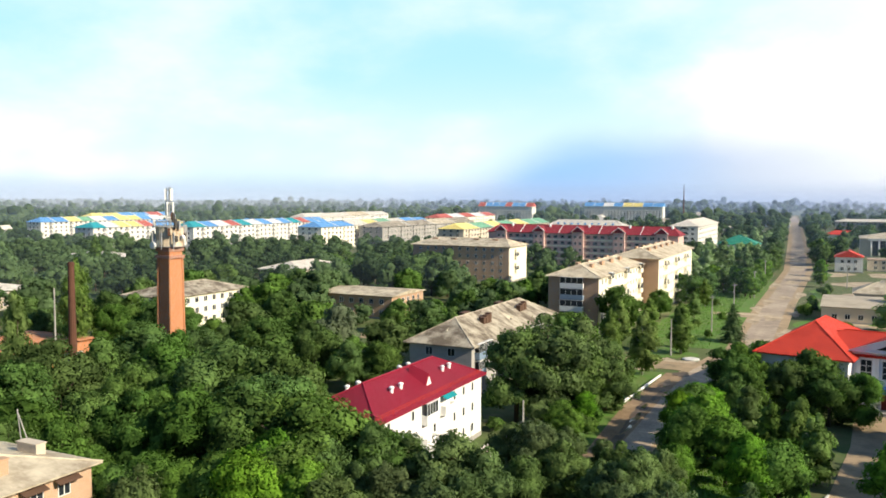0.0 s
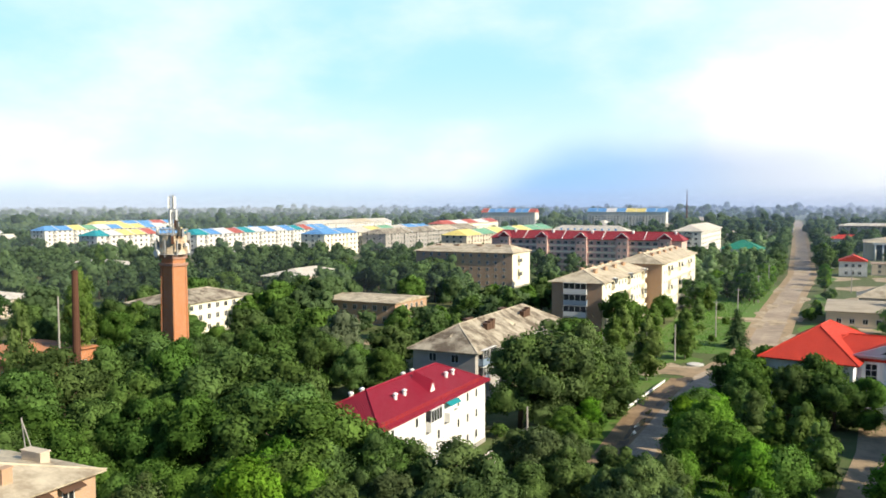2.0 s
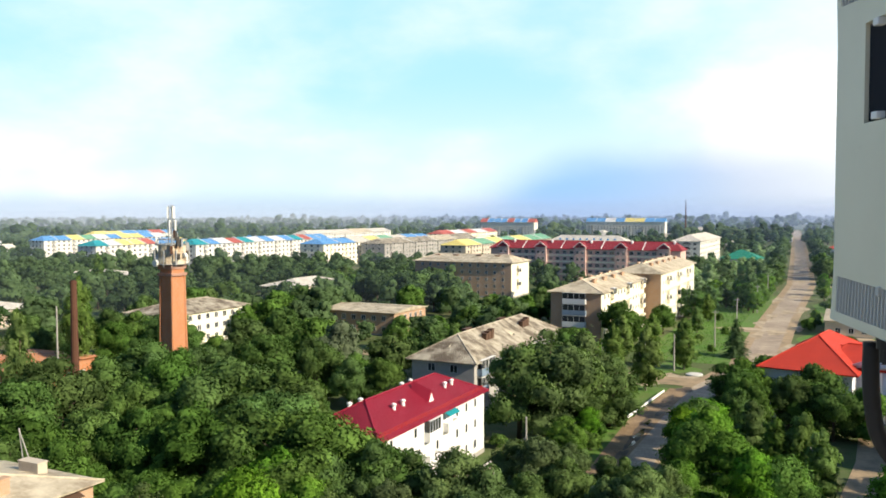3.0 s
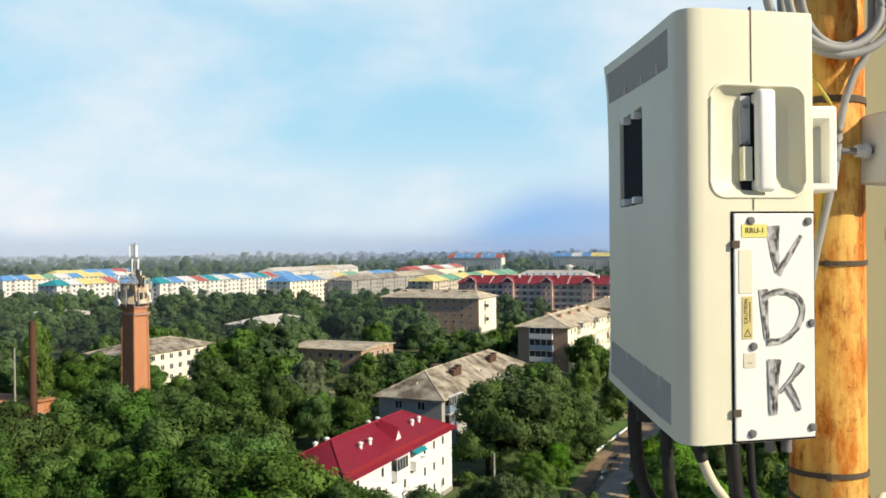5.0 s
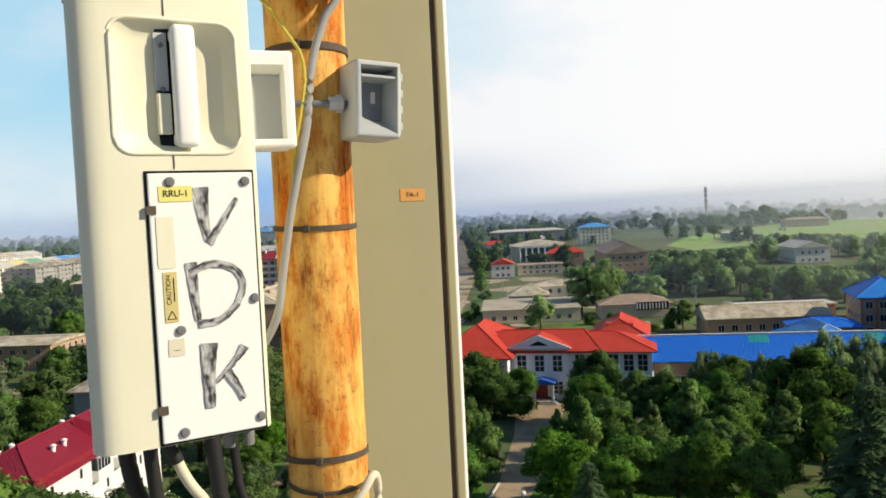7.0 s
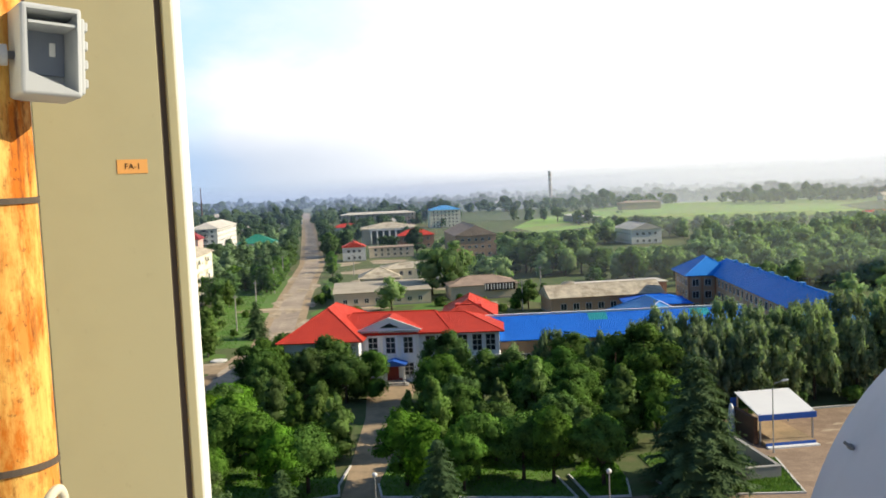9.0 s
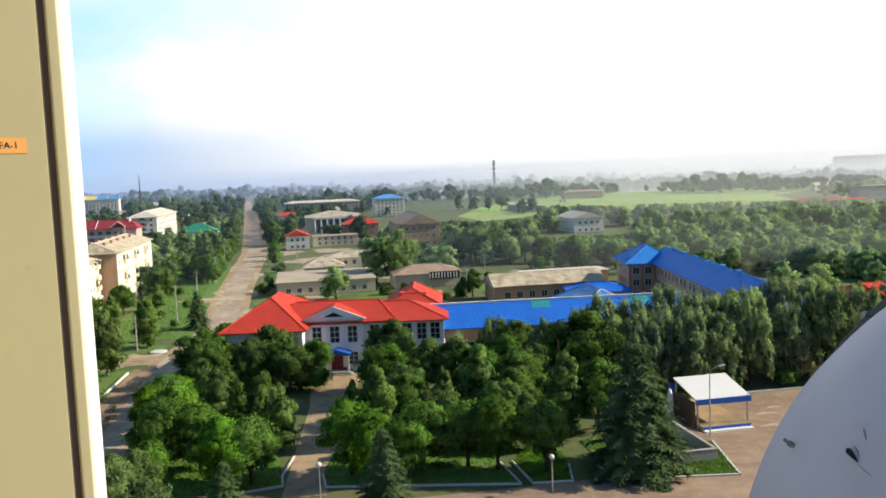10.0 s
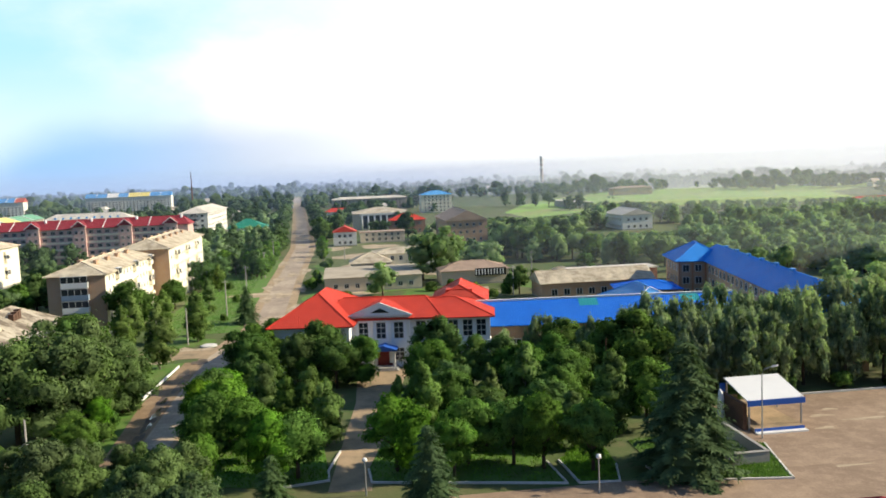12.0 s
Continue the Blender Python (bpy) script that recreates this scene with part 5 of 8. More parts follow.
for k in range(18):
    ang, zz, hh = float(rt.uniform(0, 360)), float(rt.uniform(23.8, 28.6)), float(rt.uniform(0.5, 1.9))
    bm = bmesh.new()
    box(bm, -0.2, 0.2, 2.35, 2.35 + float(rt.uniform(0.25, 0.7)), zz, zz + hh)
    tube(bm, [(0, 2.2, zz + hh * 0.5), (0, 2.5, zz + hh * 0.5)], 0.05, 5)
    part("radio_box", bm, M[("trimwhite", "steel", "rust", "cable_dark")[k % 4]], tw, m=pose(0, 0, 0, 0, 0, ang))
bm = bmesh.new()
tube(bm, [(2.45 * math.cos(k * math.pi / 8), 2.45 * math.sin(k * math.pi / 8), 24.0) for k in range(17)], 0.07, 5)
part("lower_ring", bm, M["steel"], tw)
bm = bmesh.new()
for z in (27.4, 28.3):
    tube(bm, [(2.45 * math.cos(k * math.pi / 8), 2.45 * math.sin(k * math.pi / 8), z) for k in range(17)], 0.07, 5)
for k in range(16):
    tube(bm, [(2.45 * math.cos(k * math.pi / 8), 2.45 * math.sin(k * math.pi / 8), 27.4), (2.45 * math.cos(k * math.pi / 8), 2.45 * math.sin(k * math.pi / 8), 28.3)], 0.04, 4)
part("railing", bm, M["steel"], tw)
bm = bmesh.new()
for x, y in ((-0.4, -0.4), (0.4, -0.4), (0.0, 0.45)):
    tube(bm, [(x, y, 27), (x * 0.7, y * 0.7, 34.2)], 0.08, 6)
for z in np.arange(28, 34, 0.9):
    tube(bm, [(-0.4, -0.4, z), (0.4, -0.4, z + 0.45), (0, 0.45, z + 0.9)], 0.04, 5)
part("mast", bm, M["steel"], tw)
for k, (ang, z, hh) in enumerate(((20, 31.9, 2.0), (140, 31.9, 2.0), (260, 31.9, 2.0), (60, 29.4, 2.2), (180, 29.4, 2.2), (300, 29.4, 2.2))):
    bm = bmesh.new()
    box(bm, -0.22, 0.22, 0.55, 0.75, z, z + hh)
    box(bm, -0.06, 0.06, 0.2, 0.55, z + 0.3, z + 0.4), box(bm, -0.06, 0.06, 0.2, 0.55, z + hh - 0.4, z + hh - 0.3)
    part("panel_aerial", bm, M["trimwhite"], tw, m=pose(0, 0, 0, 0, 0, ang))
for x, y, z, r in ((-1.4, -2.3, 24.2, 0.6), (-2.7, -0.5, 25.0, 0.42), (2.7, 0.4, 25.6, 0.4)):
    bm = bmesh.new()
    tube(bm, [(x, y - 0.35, z), (x, y - 0.3, z), (x, y + 0.2, z), (x, y + 0.4, z)], (r * 0.7, r, r, r * 0.4), 14)
    part("dish_aerial", bm, M["trimwhite"], tw, smooth=False)
for ang in (200, 240, 290, 330, 30):
    bm = bmesh.new()
    x, y = 2.95 * math.cos(radians(ang)), 2.95 * math.sin(radians(ang))
    tube(bm, [(x, y, 23.6), (x, y, 26.6)], 0.06, 6), tube(bm, [(x, y, 24.6), (x * 0.8, y * 0.8, 24.6)], 0.04, 5)
    box(bm, x - 0.14, x + 0.14, y - 0.12, y + 0.12, 24.8, 26.4)
    part("aerial_bracket", bm, M["steel"], tw)
bm = bmesh.new()
tube(bm, [(0, 0, 0), (0, 0, 21.5)], (0.75, 0.5), 12), tube(bm, [(0, 0, 20.9), (0, 0, 21.2)], 0.62, 12)
solid("chimney", town(98, -118), bm, M["rust"], "tall rusty steel boiler chimney", "chimney")
bm = bmesh.new()
tube(bm, [(0, 0, 0), (0, 0, 17)], (0.2, 0.12), 8)
solid("thin_mast", town(97, -121), bm, M["postwood"], "thin grey mast beside the boiler house", "mast")
bm = bmesh.new()
tube(bm, [(0, 0, 0), (0, 0, 52)], (3.2, 2.2), 14)
far_ch = solid("chimney", town(1340, 326), bm, M["brick_red"], "distant tall chimney with pale bands", "chimney")
for z in (34, 42, 50):
    bm = bmesh.new()
    tube(bm, [(0, 0, z), (0, 0, z + 3.5)], 2.9, 14)
    part("band", bm, M["trimwhite"], far_ch)
bm = bmesh.new()
tube(bm, [(0, 0, 0), (0, 0, 48)], (1.4, 0.4), 6)
solid("lattice_mast", town(1120, -195), bm, M["rust"], "distant dark lattice mast", "mast")


# ---- posts and lamps ----
def post(u, v, h, label="grey wooden utility post beside the street", arm=True):
    ob = thing("utility_post", town(u, v), label, "utility post", "utility posts")
    bm = bmesh.new()
    tube(bm, [(0, 0, -0.1), (0, 0, h)], (0.17, 0.11), 8)
    part("pole", bm, M["postwood"], ob)
    if arm:
        bm = bmesh.new()
        box(bm, -0.7, 0.7, -0.05, 0.05, h - 0.6, h - 0.48)
        for x in (-0.6, -0.25, 0.25, 0.6):
            tube(bm, [(x, 0, h - 0.48), (x, 0, h - 0.28)], 0.05, 6)
        part("crossarm", bm, M["postwood"], ob)
    return ob


for u, v, h in ((99.5, -37.3, 6.6), (140, -35.5, 6.4), (173.5, -32.5, 7.6), (208, -29.3, 9), (240, -28, 9), (285, -27, 9), (335, -28, 9), (400, -31, 9), (470, -34, 9), (250, 57, 8), (330, 0, 8.5), (215, 44, 8), (300, 110, 8)):
    post(u, v, h, arm=u > 200)


def lamp(u, v, h, turn):
    ob = thing("street_lamp", town(u, v, 0, turn), "slim grey street lamp with a curved arm", "street lamp", "street lamps")
    bm = bmesh.new()
    tube(bm, [(0, 0, -0.1), (0, 0, 1.2), (0, 0, h - 0.8), (0.25, 0, h - 0.2), (1.1, 0, h + 0.15)], (0.12, 0.08, 0.06, 0.05, 0.045), 8)
    part("pole", bm, M["steel"], ob)
    bm = bmesh.new()
    tube(bm, [(1.0, 0, h + 0.12), (1.2, 0, h + 0.17), (1.7, 0, h + 0.27), (1.8, 0, h + 0.28)], (0.06, 0.14, 0.13, 0.04), 8)
    part("head", bm, M["trimwhite"], ob)
    return ob


lamp(91.9, 48.5, 8.6, 20)
for u, v in ((80.1, 24.8), (84.6, 1.3)):
    ob = thing("plaza_lamp", town(u, v), "low white lamp post at the edge of the plaza", "street lamp", "plaza lamps")
    bm = bmesh.new()
    tube(bm, [(0, 0, 0), (0, 0, 3.6)], (0.09, 0.06), 8)
    part("pole", bm, M["steel"], ob)
    bm = bmesh.new()
    bmesh.ops.create_icosphere(bm, subdivisions=2, radius=0.28, matrix=pose(0, 0, 3.8))
    part("globe", bm, M["trimwhite"], ob, "white lamp globe", smooth=True)
for u, v in ((116, 44), (112, 36)):
    ob = thing("street_lamp", town(u, v), "thin dark lamp post among the poplars", "street lamp")
    bm = bmesh.new()
    tube(bm, [(0, 0, 0), (0, 0, 9)], (0.11, 0.07), 8)
    part("pole", bm, M["rust"], ob)
rail = thing("guard_rail", town(139, -30.7, 0, 3.4), "low white roadside guard rail", "rail")
bm = bmesh.new()
box(bm, -0.09, 0.09, -11.8, 11.8, 0.42, 0.78)
part("beam", bm, M["trimwhite"], rail)
for y in np.linspace(-11.5, 11.5, 9):
    bm = bmesh.new()
    box(bm, -0.05, 0.05, float(y) - 0.05, float(y) + 0.05, 0, 0.45)
    part("post", bm, M["concrete"], rail)
bm = bmesh.new()
tube(bm, [(0, 0, 0), (0, 0, 0.2), (0, 0, 0.35)], (1.7, 1.7, 1.2), 18)
solid("round_flowerbed", town(171, -28), bm, M["kerb"], "round whitewashed flowerbed at the crossing", "flowerbed")
bm = bmesh.new()
tube(bm, [(0, 0, 6.6), (0, 0.2, 6.9), (0, 0.3, 7.1)], (0.3, 1.6, 1.8), 16)
solid("satellite_dish", town(211, 55.5, -0.2), bm, M["trimwhite"], "large white satellite dish on a roof", "satellite dish")


# ---- trees ----
rng = np.random.default_rng(7)


SOFT = {}


def leaf_mesh(name, lobes, count_, size, material, core=0.6, droop=0.0, upright=0.0, seed=0):
    """A crown: shaded inner masses, and count_ small leaf sprays scattered over uneven lobes."""
    r = np.random.default_rng(seed)
    bm = bmesh.new()
    for cx, cy, cz, rx, rz in lobes:
        mtx = Matrix.Translation((cx, cy, cz)) @ Matrix.Diagonal((rx * core, rx * core, rz * core, 1))
        bmesh.ops.create_icosphere(bm, subdivisions=1, radius=1.0, matrix=mtx)
    for q in bm.verts:
        q.co += Vector(r.normal(0, 0.12, 3))
    bm.verts.index_update()
    V = [tuple(q.co) for q in bm.verts]
    F = [tuple(q.index for q in f.verts) for f in bm.faces]
    bm.normal_update()
    N = [tuple(q.normal) for q in bm.verts]
    bm.free()
    base = len(V)
    L = np.array(lobes)
    share = L[:, 3] * L[:, 4]
    pick = r.choice(len(L), count_, p=share / share.sum())
    c0, rx, rz = L[pick, :3], L[pick, 3], L[pick, 4]
    d = r.normal(0, 1, (count_, 3))
    d /= np.linalg.norm(d, axis=1)[:, None]
    low = d[:, 2] < -0.5
    d[low, 2] *= -0.6
    # twiggy bulges and hollows on every lobe
    ph = (pick * 1.7)[:, None] + np.array((0.0, 2.1, 4.2))
    wave = np.sin(d * 5.0 + ph).sum(1) * 0.09 + np.sin(d[:, ::-1] * 11.0 + ph * 2).sum(1) * 0.06
    rad = r.uniform(0.55, 1.12, count_) ** 0.55 + wave
    stray = r.random(count_) < 0.06
    rad[stray] *= r.uniform(1.1, 1.3, int(stray.sum()))
    c = c0 + d * rad[:, None] * np.stack([rx, rx, rz], 1)
    nrm = d + r.normal(0, 0.30, (count_, 3))
    nrm /= np.linalg.norm(nrm, axis=1)[:, None]
    t = np.cross(nrm, r.normal(0, 1, (count_, 3)))
    t /= np.linalg.norm(t, axis=1)[:, None]
    if upright:
        t = t * (1 - upright) + np.array((0, 0, 1.0)) * upright
    b = np.cross(nrm, t)
    s = size * r.uniform(0.55, 1.5, count_)[:, None]
    fall = np.array((0, 0, droop)) * s
    p = np.stack([c - t * s - b * s * 0.25, c + b * s * 0.75 + nrm * s * 0.2, c + t * s - fall], 1).reshape(-1, 3)
    V += [tuple(q) for q in p.tolist()]
    F += [(base + i, base + i + 2, base + i + 1) for i in range(0, len(p), 3)]
    # leaves of one bough catch the light together
    mid = np.array((0, 0, L[:, 2].mean()))
    out = c - mid
    out /= np.linalg.norm(out, axis=1)[:, None] + 1e-6
    soft = d * 0.75 + out * 0.35 + nrm * 0.45
    soft /= np.linalg.norm(soft, axis=1)[:, None]
    N += [tuple(q) for q in np.repeat(soft, 3, axis=0).tolist()]
    me = bpy.data.meshes.new(name)
    me.from_pydata(V, [], F, shade_flat=False)
    me.normals_split_custom_set_from_vertices(N)
    SOFT[me.name] = np.array(N)
    me.materials.append(M[material])
    return me


def trunk_mesh(h, spread, limbs, seed, material="bark", r0=0.028, fork=0.35):
    r = np.random.default_rng(seed)
    bm = bmesh.new()
    lean = r.normal(0, 0.02 * h, 2)
    tube(bm, [(0, 0, -0.15), (lean[0] * 0.3, lean[1] * 0.3, h * fork), (lean[0], lean[1], h * 0.85)], (h * r0, h * r0 * 0.75, h * r0 * 0.15), 8)
    for i in range(limbs):
        a = i * 2.4 + r.uniform(0, 0.6)
        z0 = h * r.uniform(fork * 0.8, 0.6)
        e = spread * r.uniform(0.6, 0.95)
        tube(bm, [(lean[0] * 0.4, lean[1] * 0.4, z0), (math.cos(a) * e * 0.5, math.sin(a) * e * 0.5, z0 + h * 0.1), (math.cos(a) * e, math.sin(a) * e, z0 + h * 0.2)], (h * r0 * 0.5, h * r0 * 0.33, h * r0 * 0.1), 6)
    return finish("trunk", bm, M[material], smooth=True)


def round_lobes(h, rad, n, seed, low=0.12, vase=0.0):
    """An uneven crown of overlapping lobes, large and small; vase narrows it towards the foot."""
    r = np.random.default_rng(seed)
    mid = h * (0.56 + 0.1 * vase)
    out = [(r.normal(0, 0.3), r.normal(0, 0.3), mid, rad * 0.66, h * 0.30)]
    lean = r.normal(0, 0.10, 2) * rad
    for i in range(n):
        a = r.uniform(0, 2 * math.pi)
        t = r.random() ** 0.85
        z = h * (low + 0.10 + (0.84 - low) * t)
        wide = (1 - vase * 0.55 * (1 - t)) * math.sqrt(max(0.06, 1 - (1.75 * abs(t - 0.40)) ** 2.2))
        rr = rad * 0.78 * wide * r.uniform(0.55, 1.12)
        s = rad * r.uniform(0.20, 0.46) * (1.1 - 0.35 * t)
        out.append((math.cos(a) * rr + lean[0] * t, math.sin(a) * rr + lean[1] * t, z, s, s * r.uniform(0.65, 1.05)))
    return out


def column_lobes(h, rad, n, seed, low=0.06):
    r = np.random.default_rng(seed)
    out = []
    for i in range(n):
        t = (i + 0.5) / n
        a = i * 2.399 + r.uniform(-0.5, 0.5)
        w = rad * (0.30 + 0.75 * math.sin(math.pi * min(1, t * 0.80 + 0.20))) * 0.62
        out.append((math.cos(a) * w * 0.6, math.sin(a) * w * 0.6, h * (low + 0.06 + 0.84 * t), w * r.uniform(0.6, 1.0), h / n * r.uniform(1.2, 2.0)))
    return out


def shoot_lobes(h, rad, n, seed):
    """A crown of many slim upright shoots, longest in the middle, that end in a feathery outline."""
    r = np.random.default_rng(seed)
    out = [(0, 0, h * 0.42, rad * 0.55, h * 0.30)]
    for i in range(n):
        a, t = r.uniform(0, 2 * math.pi), r.random() ** 0.8
        reach = rad * 0.85 * math.sqrt(max(0.03, 1 - (1.5 * abs(t - 0.34)) ** 2)) * r.uniform(0.45, 1.05)
        out.append((math.cos(a) * reach, math.sin(a) * reach, h * (0.10 + 0.80 * t), r.uniform(0.30, 0.62), r.uniform(0.8, 1.6)))
    return out


def spruce_crown(h, rad, seed, step=0.42):
    """Whorls of drooping boughs with hanging sprays, long below and short at the tip."""
    r = np.random.default_rng(seed)
    V, F = [], []
    k = 12
    tiers = 9
    for i in range(tiers):
        z0, t = h * (0.05 + 0.86 * i / tiers), i / tiers
        R = rad * (1 - t) ** 0.7 * 0.66
        b = len(V)
        V.append((0, 0, z0 + h * 0.16))
        V += [(R * r.uniform(0.8, 1.15) * math.cos(2 * math.pi * q / k), R * r.uniform(0.8, 1.15) * math.sin(2 * math.pi * q / k), z0 - 0.1) for q in range(k)]
        F += [(b, b + 1 + q, b + 1 + (q + 1) % k) for q in range(k)]
    z = h * 0.05
    while z < h * 0.985:
        t = z / h
        reach = rad * (1 - t) ** 0.66 * (0.86 + 0.14 * min(1, t * 6)) + 0.12
        for i in range(max(6, int(20 * (1 - t) + 4))):
            a = r.uniform(0, 2 * math.pi)
            L = reach * r.uniform(0.72, 1.12)
            ca, sa = math.cos(a), math.sin(a)
            m = max(3, int(L / 0.26))
            for j in range(m):
                f0 = (j + 0.4) / m
                if f0 < 0.35:
                    continue
                for sgn in (-1, 1, -0.3, 0.4):
                    w = (0.20 + 0.26 * (1 - f0)) * r.uniform(0.7, 1.3)
                    x0, y0 = ca * L * f0, sa * L * f0
                    z0 = z - 0.26 * L * f0 ** 1.5 + 0.10 * L * max(0, f0 - 0.7) + r.uniform(-0.08, 0.08)
                    ox, oy = ca * 0.34 * r.uniform(0.5, 1.3) - sa * sgn * w * 1.9, sa * 0.34 * r.uniform(0.5, 1.3) + ca * sgn * w * 1.9
                    b = len(V)
                    V += [(x0 - sa * 0.13, y0 + ca * 0.13, z0), (x0 + sa * 0.13, y0 - ca * 0.13, z0 + 0.04), (x0 + ox, y0 + oy, z0 - r.uniform(0.02, 0.26))]
                    F.append((b, b + 1, b + 2))
        z += step * (0.6 + 0.6 * (1 - t))
    me = bpy.data.meshes.new("crown")
    me.from_pydata(V, [], F)
    me.materials.append(M["spruce"])
    return me


def make_trees():
    """Model trees of each kind, built once, ten metres high; capitals are plainer ones for farther off."""
    kinds = {}
    for i in range(5):
        lb = round_lobes(10, 4.5, 24, 30 + i, 0.04)
        tr = trunk_mesh(10, 3.0, 6, i)
        text = "broad dark green elm with a full rounded crown"
        kinds.setdefault("d", []).append((tr, leaf_mesh("crown", lb, 16000, 0.185, "elm", seed=i), text, "elm"))
        kinds.setdefault("D", []).append((tr, leaf_mesh("crown", lb, 6000, 0.30, "elm", seed=i), text, "elm"))
        lb = round_lobes(10, 4.2, 22, 50 + i, 0.12, 0.7)
        tr = trunk_mesh(10, 2.8, 5, 10 + i)
        text = "bright green maple with a loose leafy crown"
        kinds.setdefault("m", []).append((tr, leaf_mesh("crown", lb, 14500, 0.20, "maple", seed=20 + i), text, "maple"))
        kinds.setdefault("M", []).append((tr, leaf_mesh("crown", lb, 5600, 0.32, "maple", seed=20 + i), text, "maple"))
    for i in range(3):
        kinds.setdefault("b", []).append((trunk_mesh(10, 1.6, 5, 40 + i, "barkwhite", 0.016), leaf_mesh("crown", column_lobes(10, 2.9, 14, 60 + i), 7500, 0.21, "birch", droop=0.7, seed=40 + i), "slender birch with light green hanging leaves", "birch"))
        kinds.setdefault("p", []).append((trunk_mesh(10, 1.7, 6, 45 + i, "bark", 0.02), leaf_mesh("crown", shoot_lobes(10, 3.7, 80, 70 + i), 17000, 0.19, "poplar", core=0.5, upright=0.6, seed=45 + i), "tall grey-green poplar with upright leafy shoots", "poplar"))
    for i in range(2):
        kinds.setdefault("t", []).append((trunk_mesh(10, 1.1, 5, 48 + i, "bark", 0.02), leaf_mesh("crown", column_lobes(10, 2.0, 14, 75 + i), 6500, 0.19, "birch", upright=0.5, seed=48 + i), "tall narrow poplar with a light green crown", "poplar"))
        kinds.setdefault("s", []).append((trunk_mesh(10, 0.3, 0, 80 + i, "bark", 0.018), spruce_crown(10, 4.0, 85 + i, 0.36), "dark green spruce with drooping tiers of branches", "spruce"))
    kinds["w"] = [(trunk_mesh(10, 3.0, 6, 90), leaf_mesh("crown", round_lobes(10, 4.0, 22, 91, 0.05), 9500, 0.24, "willow", droop=0.6, seed=92), "silvery grey-green willow among the elms", "willow")]
    for i in range(3):
        kinds.setdefault("e", []).append((trunk_mesh(10, 3.0, 6, 160 + i), leaf_mesh("crown", round_lobes(10, 3.8, 26, 165 + i, 0.04), 15500, 0.175, "greyelm", droop=0.4, seed=170 + i), "tall grey-green elm with a billowing crown", "elm"))
    for i in range(3):
        lb = [(r_[0], r_[1], r_[2] * 0.85 + 0.3, r_[3] * 1.2, r_[4] * 1.2) for r_ in round_lobes(10, 5.2, 11, 140 + i, 0.0)]
        kinds.setdefault("u", []).append((trunk_mesh(6, 3.0, 7, 145 + i, "bark", 0.016, 0.12), leaf_mesh("crown", lb, 2600, 0.55, "elm" if i else "birch", seed=150 + i), "leafy green shrub growing under the trees", "shrub"))
    for i in range(4):
        kinds.setdefault("f", []).append((trunk_mesh(10, 3.0, 2, 100 + i), leaf_mesh("crown", round_lobes(10, 4.4, 10, 110 + i, 0.04), 720, 0.62, "grove", 0.8, seed=100 + i), "dark green broadleaf tree among the houses", "tree"))
        kinds.setdefault("o", []).append((trunk_mesh(10, 2.6, 2, 280 + i), leaf_mesh("crown", round_lobes(10, 4.7, 13, 285 + i, 0.04), 1100, 0.5, "hedge", 0.8, seed=285 + i), "large light green broadleaf tree between low buildings", "tree"))
        kinds.setdefault("h", []).append((trunk_mesh(10, 3.0, 2, 180 + i), leaf_mesh("crown", round_lobes(10, 4.4, 10, 185 + i, 0.04), 720, 0.62, "hedge", 0.8, seed=185 + i), "light green broadleaf tree beside the meadow", "tree"))
        kinds.setdefault("g", []).append((trunk_mesh(10, 3.0, 2, 130 + i), leaf_mesh("crown", column_lobes(10, 4.8, 10, 120 + i, 0.02), 720, 0.6, "hedge", 0.8, seed=120 + i), "light green bushy tree in a hedge row", "tree"))
    return kinds


TREES = make_trees()


def tree(kind, u, v, h, i):
    if u > 135 and kind in "dm":
        kind = kind.upper()
    tr, cr, label, cat = TREES[kind][i % len(TREES[kind])]
    k = h / 10
    wob = 0.88 + 0.3 * rng.random()
    m = town(u, v, 0, float(rng.uniform(0, 360))) @ Matrix.Diagonal((k * wob, k * wob, k, 1))
    ob = thing(cat if cat in ("tree", "shrub") else cat + "_tree", m, label, "shrub" if cat == "shrub" else "tree", "shrubs" if cat == "shrub" else "trees")
    part("trunk", tr, None, ob)
    part("crown", cr, None, ob)
    return ob


